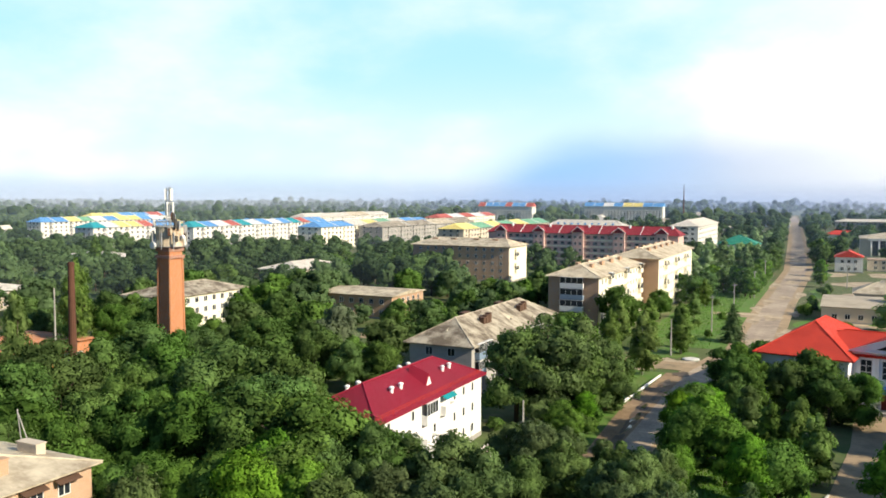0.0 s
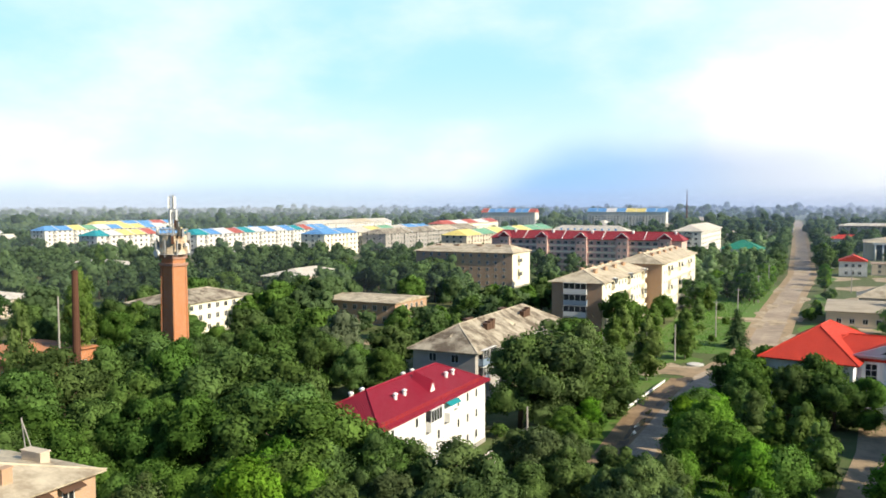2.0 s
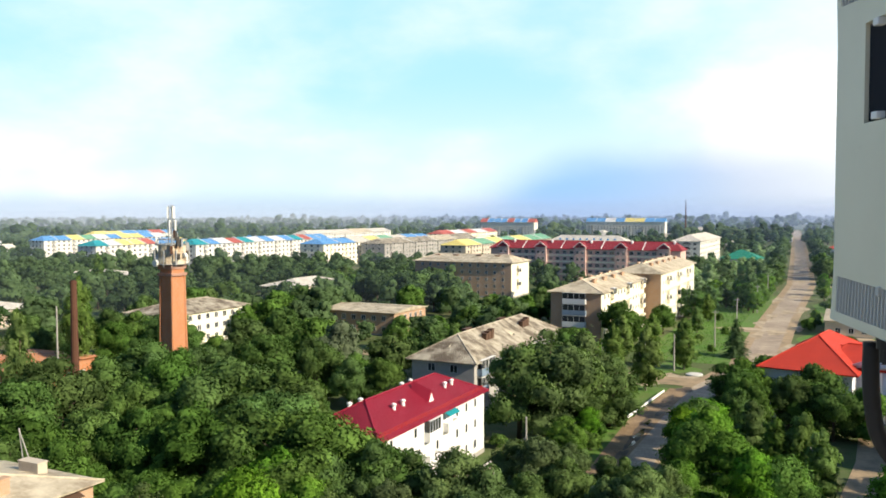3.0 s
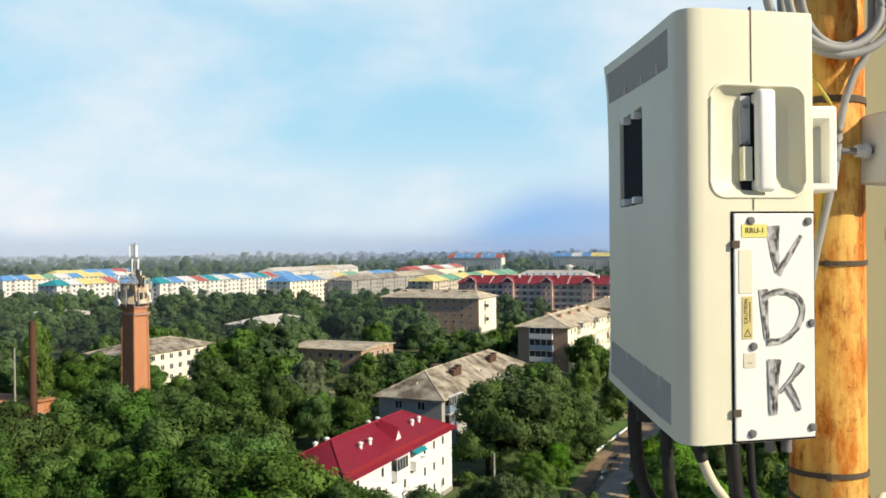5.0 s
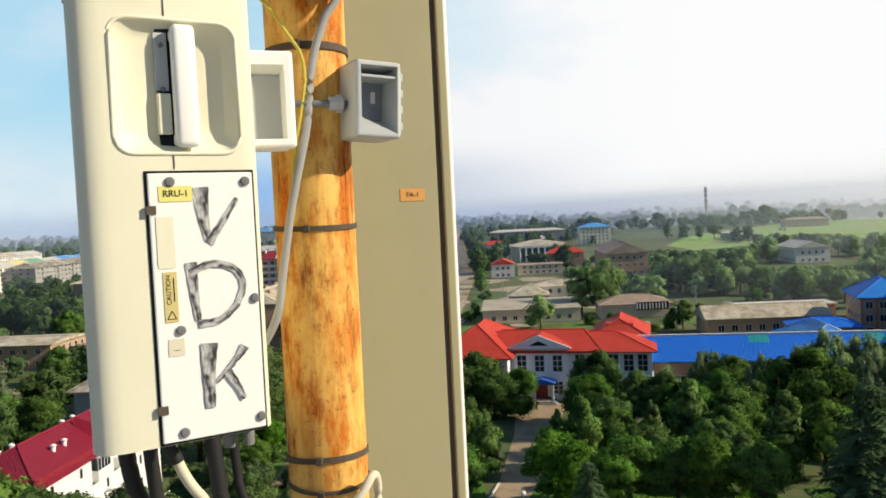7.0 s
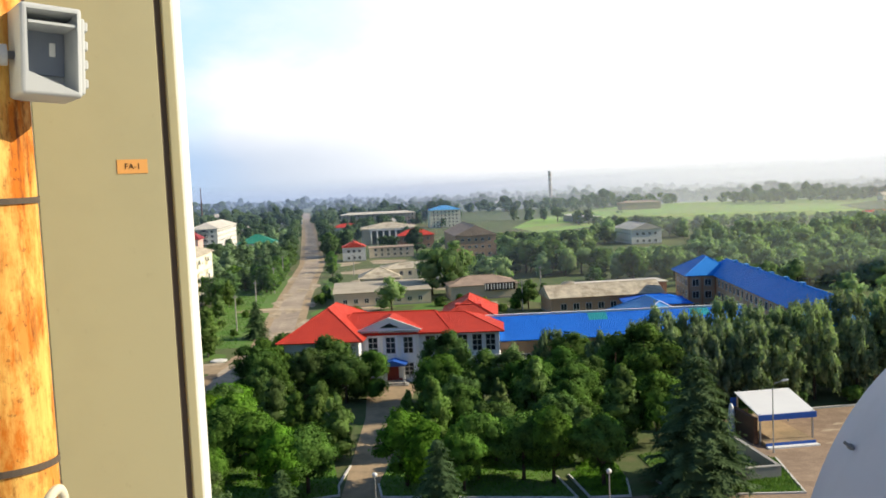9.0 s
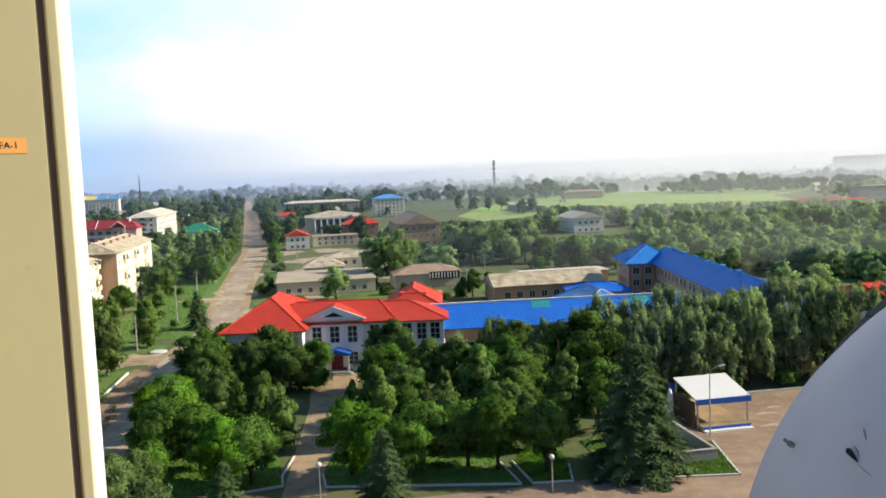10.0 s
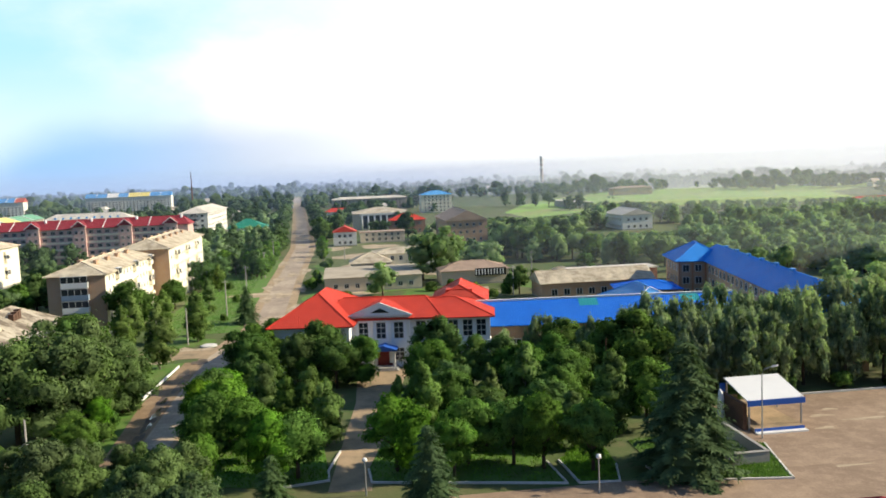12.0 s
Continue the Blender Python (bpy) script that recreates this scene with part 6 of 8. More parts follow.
PLANTED = [
    ("d", [(69, -93, 12), (78, -97, 13), (85, -96, 12), (79, -84, 11), (60, -79, 11), (65, -77, 11), (66, -70, 11), (79, -75, 12), (81, -70, 15), (81, -64, 14), (80, -60, 13), (68, -63, 12), (70, -59, 12), (72, -58.5, 13), (69, -56, 12.5), (76, -59.5, 12.5), (69, -69, 11), (59, -73, 9), (56, -77, 10)]),
    ("m", [(59, -61, 8), (58, -56, 8), (56, -62, 7), (59, -52, 9), (58, -48, 10), (62, -46.5, 10.5), (60, -43.5, 9), (64, -50, 10)]),
    ("e", [(71, -42, 10), (72, -39, 9), (71, -34, 10), (70, -30.5, 9), (66, -34, 8), (66, -38, 8)]),
    ("d", [(147, -111, 12), (137, -114, 11), (137, -97, 12), (177, -137, 12), (114, -73, 9), (136, -78, 10), (118, -70, 9), (197, -94, 13), (174, -78, 11), (150, -77, 10), (219, -119, 11), (117, -122, 9), (121, -133, 11), (121, -115, 11), (118, -105, 10), (132, -140, 11.5), (134, -150, 11.5), (130, -128, 11.5), (137, -134, 11.5), (131, -157, 11), (170, -177, 10), (119, -83, 11), (115, -90, 12), (114, -99, 10), (118, -75, 9)]),
    ("e", [(115, -40, 16), (112, -43, 14), (123, -37, 14), (118, -36, 12), (60, -40.5, 8.5), (66, -41, 7.5), (55, -58, 8.5), (124, -33, 11)]),
    ("d", [(189, -47, 12), (288, -30, 9), (294, -31, 9), (328, -42, 9), (320, -31, 9), (310, -31, 8), (204, -81, 10), (229, -81, 11)]),
    ("e", [(94, -25.4, 4.6), (91.5, -23, 5.2), (81, -26, 8), (83, -30, 9), (92, -28.5, 6.0), (88, -30, 7.5), (77, -29, 7), (86, -33.5, 7.5)]),
    ("e", [(75, -14, 7.5), (79, -18, 8.5), (85, -17, 7), (76, -19, 7.5), (79, -21, 7)]),
    ("m", [(106, -19, 8.5), (112, -18.5, 8), (117.5, -18, 7.5), (114, -33.5, 5), (104, -32.5, 5), (108, -35, 5)]),
    ("d", [(127, -13, 9), (137, -5, 10), (132, -8, 9), (125, 14, 11), (119, 18, 9), (123, -14, 8), (130, -2, 8), (120, 12, 9)]),
    ("b", [(111, -11, 9), (106, -5, 9), (102, -3, 8), (106, -8, 8), (101, 9, 10), (104, 18, 8), (100, 33, 10), (106, 23, 10), (101, 6, 8), (94, 26, 7)]),
    ("m", [(103, -15, 9), (97, -16, 9), (97, -12, 8), (91, -6, 8), (90, -9, 8), (91, 5, 8.5), (88, 7, 8), (91, 13, 8), (90, 18, 8), (88, 21, 8.5), (86, 26, 8), (88, -16, 7), (88, 11, 7)]),
    ("p", [(125, 44, 11.0), (121, 46, 13.9), (120, 50, 13.1), (121, 56, 14.4), (116, 59, 13.9), (116, 63, 13.5), (113, 66, 14.4), (117, 74, 14.4), (112, 78, 14.4), (120, 82, 14.4), (118, 67, 13.9), (113, 84, 13.9), (122, 76, 14.4), (113, 49, 12.3), (114, 53, 11.8), (112, 56, 12.3), (112, 60, 11.8), (112, 72, 11.8), (114, 46, 11.4), (124, 38, 10.1), (134, 32, 9.0), (123, 24, 9.0)]),
    ("d", [(112, 24, 9), (118, 30, 9), (110, 13, 8), (97, 16, 7.5), (98, 24, 7.5), (106, 28, 9), (117, 22, 9), (104, 13, 8)]),
    ("o", [(255, 31, 17), (257, 24, 14), (228, 10, 9.5)]),
    ("d", [(217, 46, 7.5), (130, 35, 9), (266, 92, 13), (288, 88, 11), (297, 71, 13), (314, 58, 13), (305, 66, 12), (300, 80, 12), (258, 76, 6), (270, 82, 7), (322, 70, 11), (330, 95, 9)]),
    ("t", [(115, -137, 20), (89, -120, 17), (234, -267, 16)]),
    ("w", [(127, -83, 13)]),
    ("d", [(120, -152, 9), (112, -162, 9), (126, -168, 10), (104, -160, 8), (118, -178, 10)]),
    ("d", [(93, -97, 13), (90, -88, 13), (101, -93, 12), (89, -92, 12), (97, -99, 11), (72, -58, 11), (70.5, -49.5, 12.5), (69, -52, 12.5), (72, -43, 9.5), (68, -46, 9)]),
    ("m", [(300, -33, 8), (286, -33, 5), (262, -46, 9), (299, -42, 9), (315, -37, 8), (306, -30, 7), (297, -28.5, 7)]),
    ("m", [(249, -10, 3.5), (265, -9, 4), (312, -6, 3), (320, -5, 2.5)]),
    ("d", [(132, 2, 8), (132, -6, 8), (114, 41, 12), (117, 38, 10), (99, 37, 9), (111, 31, 9)]),
    ("m", [(283, -28, 7), (290, -27.5, 7), (308, -28, 8), (340, -29, 9), (330, -8.5, 6), (352, -9, 7), (375, -10, 7)]),
    ("d", [(430, -11.5, 10), (445, -11.5, 11), (456, -12, 10), (438, -9, 10), (470, -13, 11), (490, -14, 10), (372, -30, 9), (388, -31, 10), (404, -31, 9), (420, -32, 10)]),
    ("d", [(140, -15, 9), (147, -13, 9), (134, -16, 9.5), (154, -12, 8)]),
    ("b", [(152, -33.6, 11.5), (176.5, -31, 10.5), (180, -45, 10), (170, -44, 9), (203, -43, 8), (230, -37, 7), (256, -38, 8)]),
    ("d", [(225, -45, 8), (262, -43, 9), (160, -49, 10), (143, -46, 11), (134, -48, 10), (280, -42, 9), (296, -38, 8)]),
    ("s", [(83.4, 35.6, 14.7), (86.0, 37.8, 11.6), (79, 7.5, 9), (79.5, -7.7, 7), (196, -23, 9)]),
]
count = 0


def lower(u, v, h):
    """Trees that stand before open views stay low enough to look over."""
    far, bearing = math.hypot(u, v), math.degrees(math.atan2(v, u))
    if -33.5 < bearing < -25 and 120 < far < 245:
        h = min(h, 33 - 0.1265 * far)
    if 4.5 < bearing < 10.5 and 262 < far < 385:
        h = min(h, 33 - 0.083 * far)
    if -24.2 < bearing < -19.5 and 200 < far < 320:
        h = min(h, 33 - 0.1 * far)
    if -8.5 < bearing < -4.5 and 300 < far < 500:
        h = min(h, 33 - 0.052 * far)
    if v > 40 and far > 190:
        h = min(h, 33 - (0.078 if 16.5 < bearing < 23 and u < 415 else 0.056 if bearing < 16.5 else 0.043) * far)
    return h


for kind, rows in PLANTED:
    for u, v, h in rows:
        h = lower(u, v, h)
        if h > 3:
            tree(kind, u, v, h, count)
        count += 1

SHRUBS = [(104, -31.5, 2.4), (110, -31.8, 2.8), (116, -33, 3.2), (146, -35.5, 3.4), (142, -37, 2.6), (93, -30.5, 2.8), (88, -27, 2.5), (110, -33, 3.0), (117, -34, 2.6), (124, -32, 3.4), (130, -33, 2.6), (128, -36, 3.0),
          (101, -33, 3.0), (95, -34, 3.2), (90, -36, 3.0), (84, -34, 2.8), (107, -37, 2.4), (120, -38, 3.0), (177, -31, 3.0), (184, -32, 2.4), (181, -40, 2.0), (200, -29, 2.0), (214, -34, 2.4), (232, -30, 2.2), (258, -35, 2.6),
          (122, 9, 2.0), (109, -14, 2.6), (114, -12, 2.4), (120, -16, 2.8), (104, 20, 2.0), (108, 34, 2.6), (113, 36, 2.8), (104, 40, 2.4), (97, 33, 1.8), (110, 44, 2.6), (109.5, 54, 2.8), (109.5, 62, 2.4), (109.5, 70, 2.8), (109.5, 78, 2.4),
          (249, -10, 3.4), (253, -11, 2.8), (262, -9, 3.2), (300, -6, 2.6), (306, -7, 3.0), (312, -5, 2.2), (318, -6, 2.6), (225, 0, 2.6), (232, 24, 3.0), (236, 30, 2.8), (228, 36, 2.6), (233, 46, 2.4), (216, 42, 3.4), (212, 38, 2.8), (206, 34, 2.6), (268, 40, 3.0), (262, 52, 3.0), (250, 58, 2.8), (240, 62, 3.2), (246, 70, 2.8),
          (62, -48, 2.6), (66, -52, 2.8), (74, -40, 2.4), (80, -41, 2.2), (64, -58, 3.0), (75, -66, 3.0), (88, -62, 3.2), (96, -64, 2.8), (104, -66, 3.0), (110, -60, 2.8), (108, -48, 2.6), (106, -44, 2.2), (86, -72, 3.2), (95, -78, 3.4), (104, -80, 3.2), (110, -76, 3.0), (84, -104, 3.4), (92, -108, 3.0), (105, -108, 3.2), (108, -118, 3.0), (74, -88, 3.2), (70, -84, 3.0)]
for u, v, h in SHRUBS:
    tree("u", u, v, h, count)
    count += 1

# footprints that scattered trees keep clear of
FOOT = [(75, 104, -55, -45), (121, 163, -66, -54), (188, 289, -65, -47), (292, 311, -156, -115), (370, 386, -158, -66), (508, 590, -97, -79), (462, 476, -160, -112), (338, 412, -402, -386), (388, 500, -509, -493), (372, 510, -361, -343),
        (408, 550, -297, -278), (430, 580, -214, -196), (445, 585, -277, -258), (580, 720, -429, -411), (640, 760, -331, -313), (139, 172, -162, -146), (226, 254, -181, -164), (207, 224, -131, -112)]
FOOT2 = [(150, 166, -251, -214), (250, 270, -311, -279), (243, 300, -8, 36), (396, 426, -8, 32), (513, 547, 4, 42), (468, 486, 24, 50), (383, 434, 46, 70), (410, 442, 140, 160), (240, 256, 26, 50), (200, 226, 46, 86), (120, 207, 62, 102), (154, 176, 121, 144), (130, 180, -20, 70), (645, 725, 180, 205), (560, 1000, 120, 440)]


def clear(u, v, gap=3.0):
    for u0, u1, v0, v1 in FOOT + FOOT2:
        if u0 - gap < u < u1 + gap and v0 - gap < v < v1 + gap:
            return False
    mid = np.interp(u, [p[0] for p in ROAD], [p[1] for p in ROAD])
    return abs(v - mid) > 9


JOINED = {"f": [], "g": [], "h": []}


def grove(u0, u1, v0, v1, n, kinds, lo, hi):
    """Trees scattered over a stretch: the near ones one by one, the rest gathered for one mesh."""
    global count
    for _ in range(n):
        u, v = float(rng.uniform(u0, u1)), float(rng.uniform(v0, v1))
        if clear(u, v):
            kind, h = kinds[count % len(kinds)], float(rng.uniform(lo, hi))
            h = lower(u, v, h)
            if h < 3:
                continue
            if kind in JOINED and u > 150:
                JOINED[kind].append((u, v, h))
            else:
                tree(kind, u, v, h, count)
            count += 1


grove(165, 292, -190, -66, 140, "fDf", 8, 12)
grove(120, 240, -330, -190, 150, "f", 8, 12)
grove(240, 372, -330, -110, 190, "f", 8, 12)
grove(315, 368, -160, -60, 40, "f", 4, 6.5)
grove(240, 340, -420, -330, 70, "f", 8, 12)
grove(386, 460, -330, -70, 80, "f", 7, 10)
grove(300, 700, -78, -36, 70, "fg", 7, 11)
grove(420, 800, -8, 40, 60, "f", 8, 13)
grove(270, 440, 40, 140, 140, "fhgh", 8, 13)
grove(220, 330, 95, 200, 110, "hg", 7, 11)
grove(180, 330, 140, 330, 120, "ghg", 7, 11)
grove(330, 400, 170, 330, 110, "hhg", 8, 13)
grove(100, 185, 104, 190, 50, "gh", 7, 11)
grove(400, 560, 180, 420, 170, "hgh", 6, 12)
grove(440, 560, 80, 190, 90, "fhh", 9, 14)
grove(460, 700, -200, -100, 60, "f", 8, 12)
for k in range(60):
    u = 300 + 12.5 * k + float(rng.uniform(-3, 3))
    mid = float(np.interp(u, [p[0] for p in ROAD], [p[1] for p in ROAD]))
    JOINED["f"].append((u, mid - 10.5 - float(rng.uniform(0, 3)), float(rng.uniform(7, 11))))
    if u > 430:
        JOINED["f"].append((u + 4, mid + 10 + float(rng.uniform(0, 3)), float(rng.uniform(8, 12))))
for k in range(26):
    JOINED["g"].append((330 - k * 6.5, 142 + k * 0.8, float(rng.uniform(7, 9.5))))
    JOINED["g"].append((262 - k * 5.0, 124 + k * 2.6, float(rng.uniform(7, 10))))
    JOINED["g"].append((388 - k * 3.0, 190 + k * 6.0, float(rng.uniform(8, 11))))


for k in range(80):
    JOINED["f"].append((960 + 5 * k + float(rng.uniform(-40, 40)), 240 + 7 * k + float(rng.uniform(-40, 40)), float(rng.uniform(8, 15))))
for k in range(46):
    JOINED["f"].append((1010 + 6 * k + float(rng.uniform(-9, 9)), 330 + 9 * k + float(rng.uniform(-25, 25)), float(rng.uniform(9, 17))))
    JOINED["h"].append((640 + float(rng.uniform(-25, 25)) + 3 * k, 440 + 6 * k + float(rng.uniform(-14, 14)), float(rng.uniform(9, 15))))
for u, v, h in ((640, 186, 12), (655, 180, 10), (632, 176, 11), (700, 176, 13), (716, 168, 12), (740, 160, 14), (760, 150, 12), (590, 178, 8), (600, 190, 7), (560, 196, 7), (575, 186, 8), (800, 262, 3.5), (806, 268, 3.0), (470, 150, 10), (478, 156, 9), (486, 150, 11), (462, 166, 9)):
    JOINED["f"].append((u, v, h))


rw = np.random.default_rng(19)
for k in range(620):
    az, dist = radians(float(rw.uniform(-36, 34))), 540 + 420 * float(rw.random())
    u, v = dist * math.cos(az - radians(GRID)), dist * math.sin(az - radians(GRID))
    if clear(u, v, 6) and not (u < 700 and -70 < v < 130):
        JOINED["f"].append((u, v, float(rw.uniform(7, 13))))


def join_groves():
    """The scattered trees as one mesh a kind, trunks and crowns."""
    for kind, rows in JOINED.items():
        V, F, NS, mat, base = [], [], [], [], 0
        models = []
        for tr, cr, *_ in TREES[kind]:
            models.append([(np.array([q.co for q in me.vertices]), [tuple(p.vertices) for p in me.polygons], i, SOFT[me.name] if me.name in SOFT else np.array([q.normal for q in me.vertices])) for i, me in enumerate((cr, tr))])
        for k, (u, v, h) in enumerate(rows):
            s, wob = h / 10, (0.9 + 0.3 * rng.random()) * h / 10
            mt = np.array(town(u, v, 0, float(rng.uniform(0, 360))) @ Matrix.Diagonal((wob, wob, s, 1)))
            for co, faces, slot_, nm in models[k % len(models)]:
                V.append(co @ mt[:3, :3].T + mt[:3, 3])
                NS.append(nm @ mt[:3, :3].T / s)
                F += [tuple(i + base for i in f) for f in faces]
                mat += [slot_] * len(faces)
                base += len(co)
        me = bpy.data.meshes.new("grove")
        me.from_pydata(np.concatenate(V).tolist(), [], F, shade_flat=False)
        NS = np.concatenate(NS)
        me.normals_split_custom_set_from_vertices((NS / np.linalg.norm(NS, axis=1)[:, None]).tolist())
        me.materials.append(TREES[kind][0][1].materials[0])
        me.materials.append(M["bark"])
        me.polygons.foreach_set("material_index", mat)
        tagged(new("grove", me), "broadleaf trees standing thickly between the houses", "trees", kind="stuff")


join_groves()


# ---- grass standing in the planted beds ----
def grass(pts, n, seed):
    """Uneven tufts over a bed given by its (u, v) corners."""
    r = np.random.default_rng(seed)
    P = np.array(pts)
    V, F = [], []
    lo, hi = P.min(0), P.max(0)
    while len(F) < n:
        u, v = r.uniform(lo, hi)
        inside = False
        for (u0, v0), (u1, v1) in zip(pts, pts[1:] + pts[:1]):
            if (v0 > v) != (v1 > v) and u < (u1 - u0) * (v - v0) / (v1 - v0) + u0:
                inside = not inside
        if not inside:
            continue
        a, w, t = r.uniform(0, 2 * math.pi), r.uniform(0.04, 0.12), r.uniform(0.08, 0.34)
        b = len(V)
        V += [(v - w * math.cos(a), u - w * math.sin(a), 0.05), (v + w * math.cos(a), u + w * math.sin(a), 0.05), (v + r.normal(0, 0.12), u + r.normal(0, 0.12), 0.06 + t)]
        F.append((b, b + 1, b + 2))
    me = bpy.data.meshes.new("grass")
    me.from_pydata(V, [], F)
    me.materials.append(M["grassblade"])
    ob = new("grass", me)
    ob.matrix_basis = town(0, 0)
    return tagged(ob, "uneven tufts of green grass in a planted bed", "grass", kind="stuff")


for k, pts in enumerate(BEDS):
    grass(pts, 5200, 200 + k)
grass([(95, 40), (80.2, 41), (79.8, 45), (90, 47.5)], 4200, 210)
grass([(185, -27), (185, -43), (300, -43), (300, -29)], 9000, 211)


# ---- woods and roofs towards the horizon ----
def far_woods():
    V, F = [], []
    bm = bmesh.new()
    bmesh.ops.create_icosphere(bm, subdivisions=1, radius=1.0)
    bm.verts.index_update()
    SV = np.array([q.co for q in bm.verts])
    SF = [tuple(q.index for q in f.verts) for f in bm.faces]
    bm.free()
    r = np.random.default_rng(5)
    n = 0
    while n < 5600:
        az = r.uniform(-38, 75) if n < 4600 else r.uniform(38, 64)
        dist = 900 + 2400 * r.random() ** 1.7
        x, y = dist * math.sin(radians(az)), dist * math.cos(radians(az))
        u, v = x * SG + y * CG, x * CG - y * SG
        bearing = math.degrees(math.atan2(v, u))
        if not clear(u, v, 8) or (u < 700 and v > -70 and v < 130) or (13 < bearing < 40 and dist < 980) or (bearing > 13 and dist < 700) or ((-24 < bearing < -19.3 or -16.8 < bearing < -10.6) and dist < 1130):
            continue
        n += 1
        h = r.uniform(7, 14) * (1 + 0.15 * dist / 1000) * (1.5 if r.random() < 0.06 else 1)
        for k in range(3):
            s = np.array((h * 0.34, h * 0.34, h * 0.30)) * r.uniform(0.7, 1.1)
            c = np.array((x, y, h * (0.4 + 0.17 * k))) + r.normal(0, h * 0.14, 3) * (1, 1, 0.2)
            b = len(V)
            V += (SV * s * r.uniform(0.75, 1.2, (len(SV), 1)) + c).tolist()
            F += [tuple(i + b for i in f) for f in SF]
    me = bpy.data.meshes.new("far_trees")
    me.from_pydata(V, [], F)
    me.materials.append(M["farleaf"])
    tagged(new("far_trees", me), "distant woods and gardens fading into morning mist", "trees", kind="stuff")


far_woods()
r = np.random.default_rng(12)
for i in range(90):
    az, dist = r.uniform(-32, 62), 620 + 1000 * r.random()
    x, y = dist * math.sin(radians(az)), dist * math.cos(radians(az))
    u, v = x * SG + y * CG, x * CG - y * SG
    if not clear(u, v, 12):
        continue
    hs = thing("cottage", town(u, v, 0, float(r.uniform(-12, 12))), "small distant house with a pitched roof among trees", "house", "distant houses")
    w, d = float(r.uniform(9, 15)), float(r.uniform(8, 12))
    walls(hs, w, d, 5.2, ("white", "creamwall", "stonewall", "paleblock")[i % 4])
    hip_roof(hs, w, d, 5.2, 3.6, ("slate_light", "slate", "red", "slate_light", "green", "lightblue", "slate", "whiteroof")[i % 8], 0.5, gable=i % 3 > 0)

# ---- the roof the camera stands on, and the radio equipment at its edge ----
def streaked(name, base, rust, deep, rough=0.55):
    """Old yellow paint on steel with rust that blooms in patches and runs down in streaks."""
    m = bpy.data.materials.new(name)
    m.use_nodes = True
    n = Nodes(m.node_tree)
    p = n.add("ShaderNodeTexCoord").outputs["Object"]
    long = n.add("ShaderNodeMapping", {"Vector": p, "Scale": (1.0, 1.0, 0.14)}).outputs[0]
    a, b, c = n.noise(long, 34.0, 6.0, 0.65), n.noise(long, 120.0, 5.0, 0.7), n.noise(n.add("ShaderNodeMapping", {"Vector": p, "Scale": (1.0, 1.0, 0.45)}).outputs[0], 17.0, 6.0, 0.68)
    d = n.noise(p, 170.0, 3.0, 0.6)
    bloom = n.span(c, 0.43, 0.60)
    run = n.span(a, 0.46, 0.62)
    f = n.math("ADD", n.math("MULTIPLY", bloom, 0.7), n.math("MULTIPLY", run, 0.5), clamp=True)
    col = n.mix(f, (*base, 1), (*rust, 1))
    col = n.mix(n.math("MULTIPLY", n.math("MULTIPLY", bloom, n.span(b, 0.48, 0.68)), 0.85), col, (*deep, 1))
    col = n.mix(n.math("MULTIPLY", n.span(d, 0.60, 0.70), n.madd(f, 0.6, 0.15)), col, (*deep, 1))
    s = n.add("ShaderNodeBsdfPrincipled", {"Base Color": col, "Roughness": n.madd(f, 0.25, rough), "Specular IOR Level": 0.3})
    bp = n.add("ShaderNodeBump", {"Strength": 0.4, "Distance": 0.002, "Height": b})
    n.tree.links.new(bp.outputs[0], s.inputs["Normal"])
    n.add("ShaderNodeOutputMaterial", (s.outputs[0],))
    return m


def cased(name, base, rough=0.45, dirt=0.25, grain=400.0, tone=None):
    """Moulded or powder-coated casing at hand's distance: faint grain, grime and dust."""
    m = bpy.data.materials.new(name)
    m.use_nodes = True
    n = Nodes(m.node_tree)
    p = n.add("ShaderNodeTexCoord").outputs["Object"]
    a, b, g = n.noise(p, 5.0, 5.0, 0.6), n.noise(p, 60.0, 5.0, 0.7), n.noise(p, grain, 2.0)
    col = n.mix(n.math("MULTIPLY", n.span(a, 0.4, 0.75), dirt), (*base, 1), (*(tone or tuple(x * 0.7 for x in base)), 1))
    col = n.mix(n.math("MULTIPLY", n.span(b, 0.62, 0.78), dirt * 0.7), col, tuple(x * 0.5 for x in base) + (1,))
    s = n.add("ShaderNodeBsdfPrincipled", {"Base Color": col, "Roughness": n.madd(a, 0.15, rough), "Specular IOR Level": 0.4})
    bp = n.add("ShaderNodeBump", {"Strength": 0.08, "Distance": 0.0006, "Height": g})
    n.tree.links.new(bp.outputs[0], s.inputs["Normal"])
    n.add("ShaderNodeOutputMaterial", (s.outputs[0],))
    return m


def marker(name):
    """Dry black marker: dense in places, streaked and thin in others."""
    m = bpy.data.materials.new(name)
    m.use_nodes = True
    n = Nodes(m.node_tree)
    p = n.add("ShaderNodeTexCoord").outputs["UV"]
    st = n.add("ShaderNodeMapping", {"Vector": p, "Scale": (1.0, 14.0, 1.0)}).outputs[0]
    a, b = n.noise(st, 1.6, 5.0, 0.7), n.noise(p, 1.1, 2.0)
    f = n.math("MULTIPLY", n.span(b, 0.34, 0.62, -0.1, 1.0), n.span(a, 0.30, 0.62, 0.30, 1.15), clamp=True)
    col = n.mix(f, (0.018, 0.018, 0.022, 1), (0.66, 0.66, 0.65, 1))
    s = n.add("ShaderNodeBsdfPrincipled", {"Base Color": col, "Roughness": 0.6})
    n.add("ShaderNodeOutputMaterial", (s.outputs[0],))
    return m


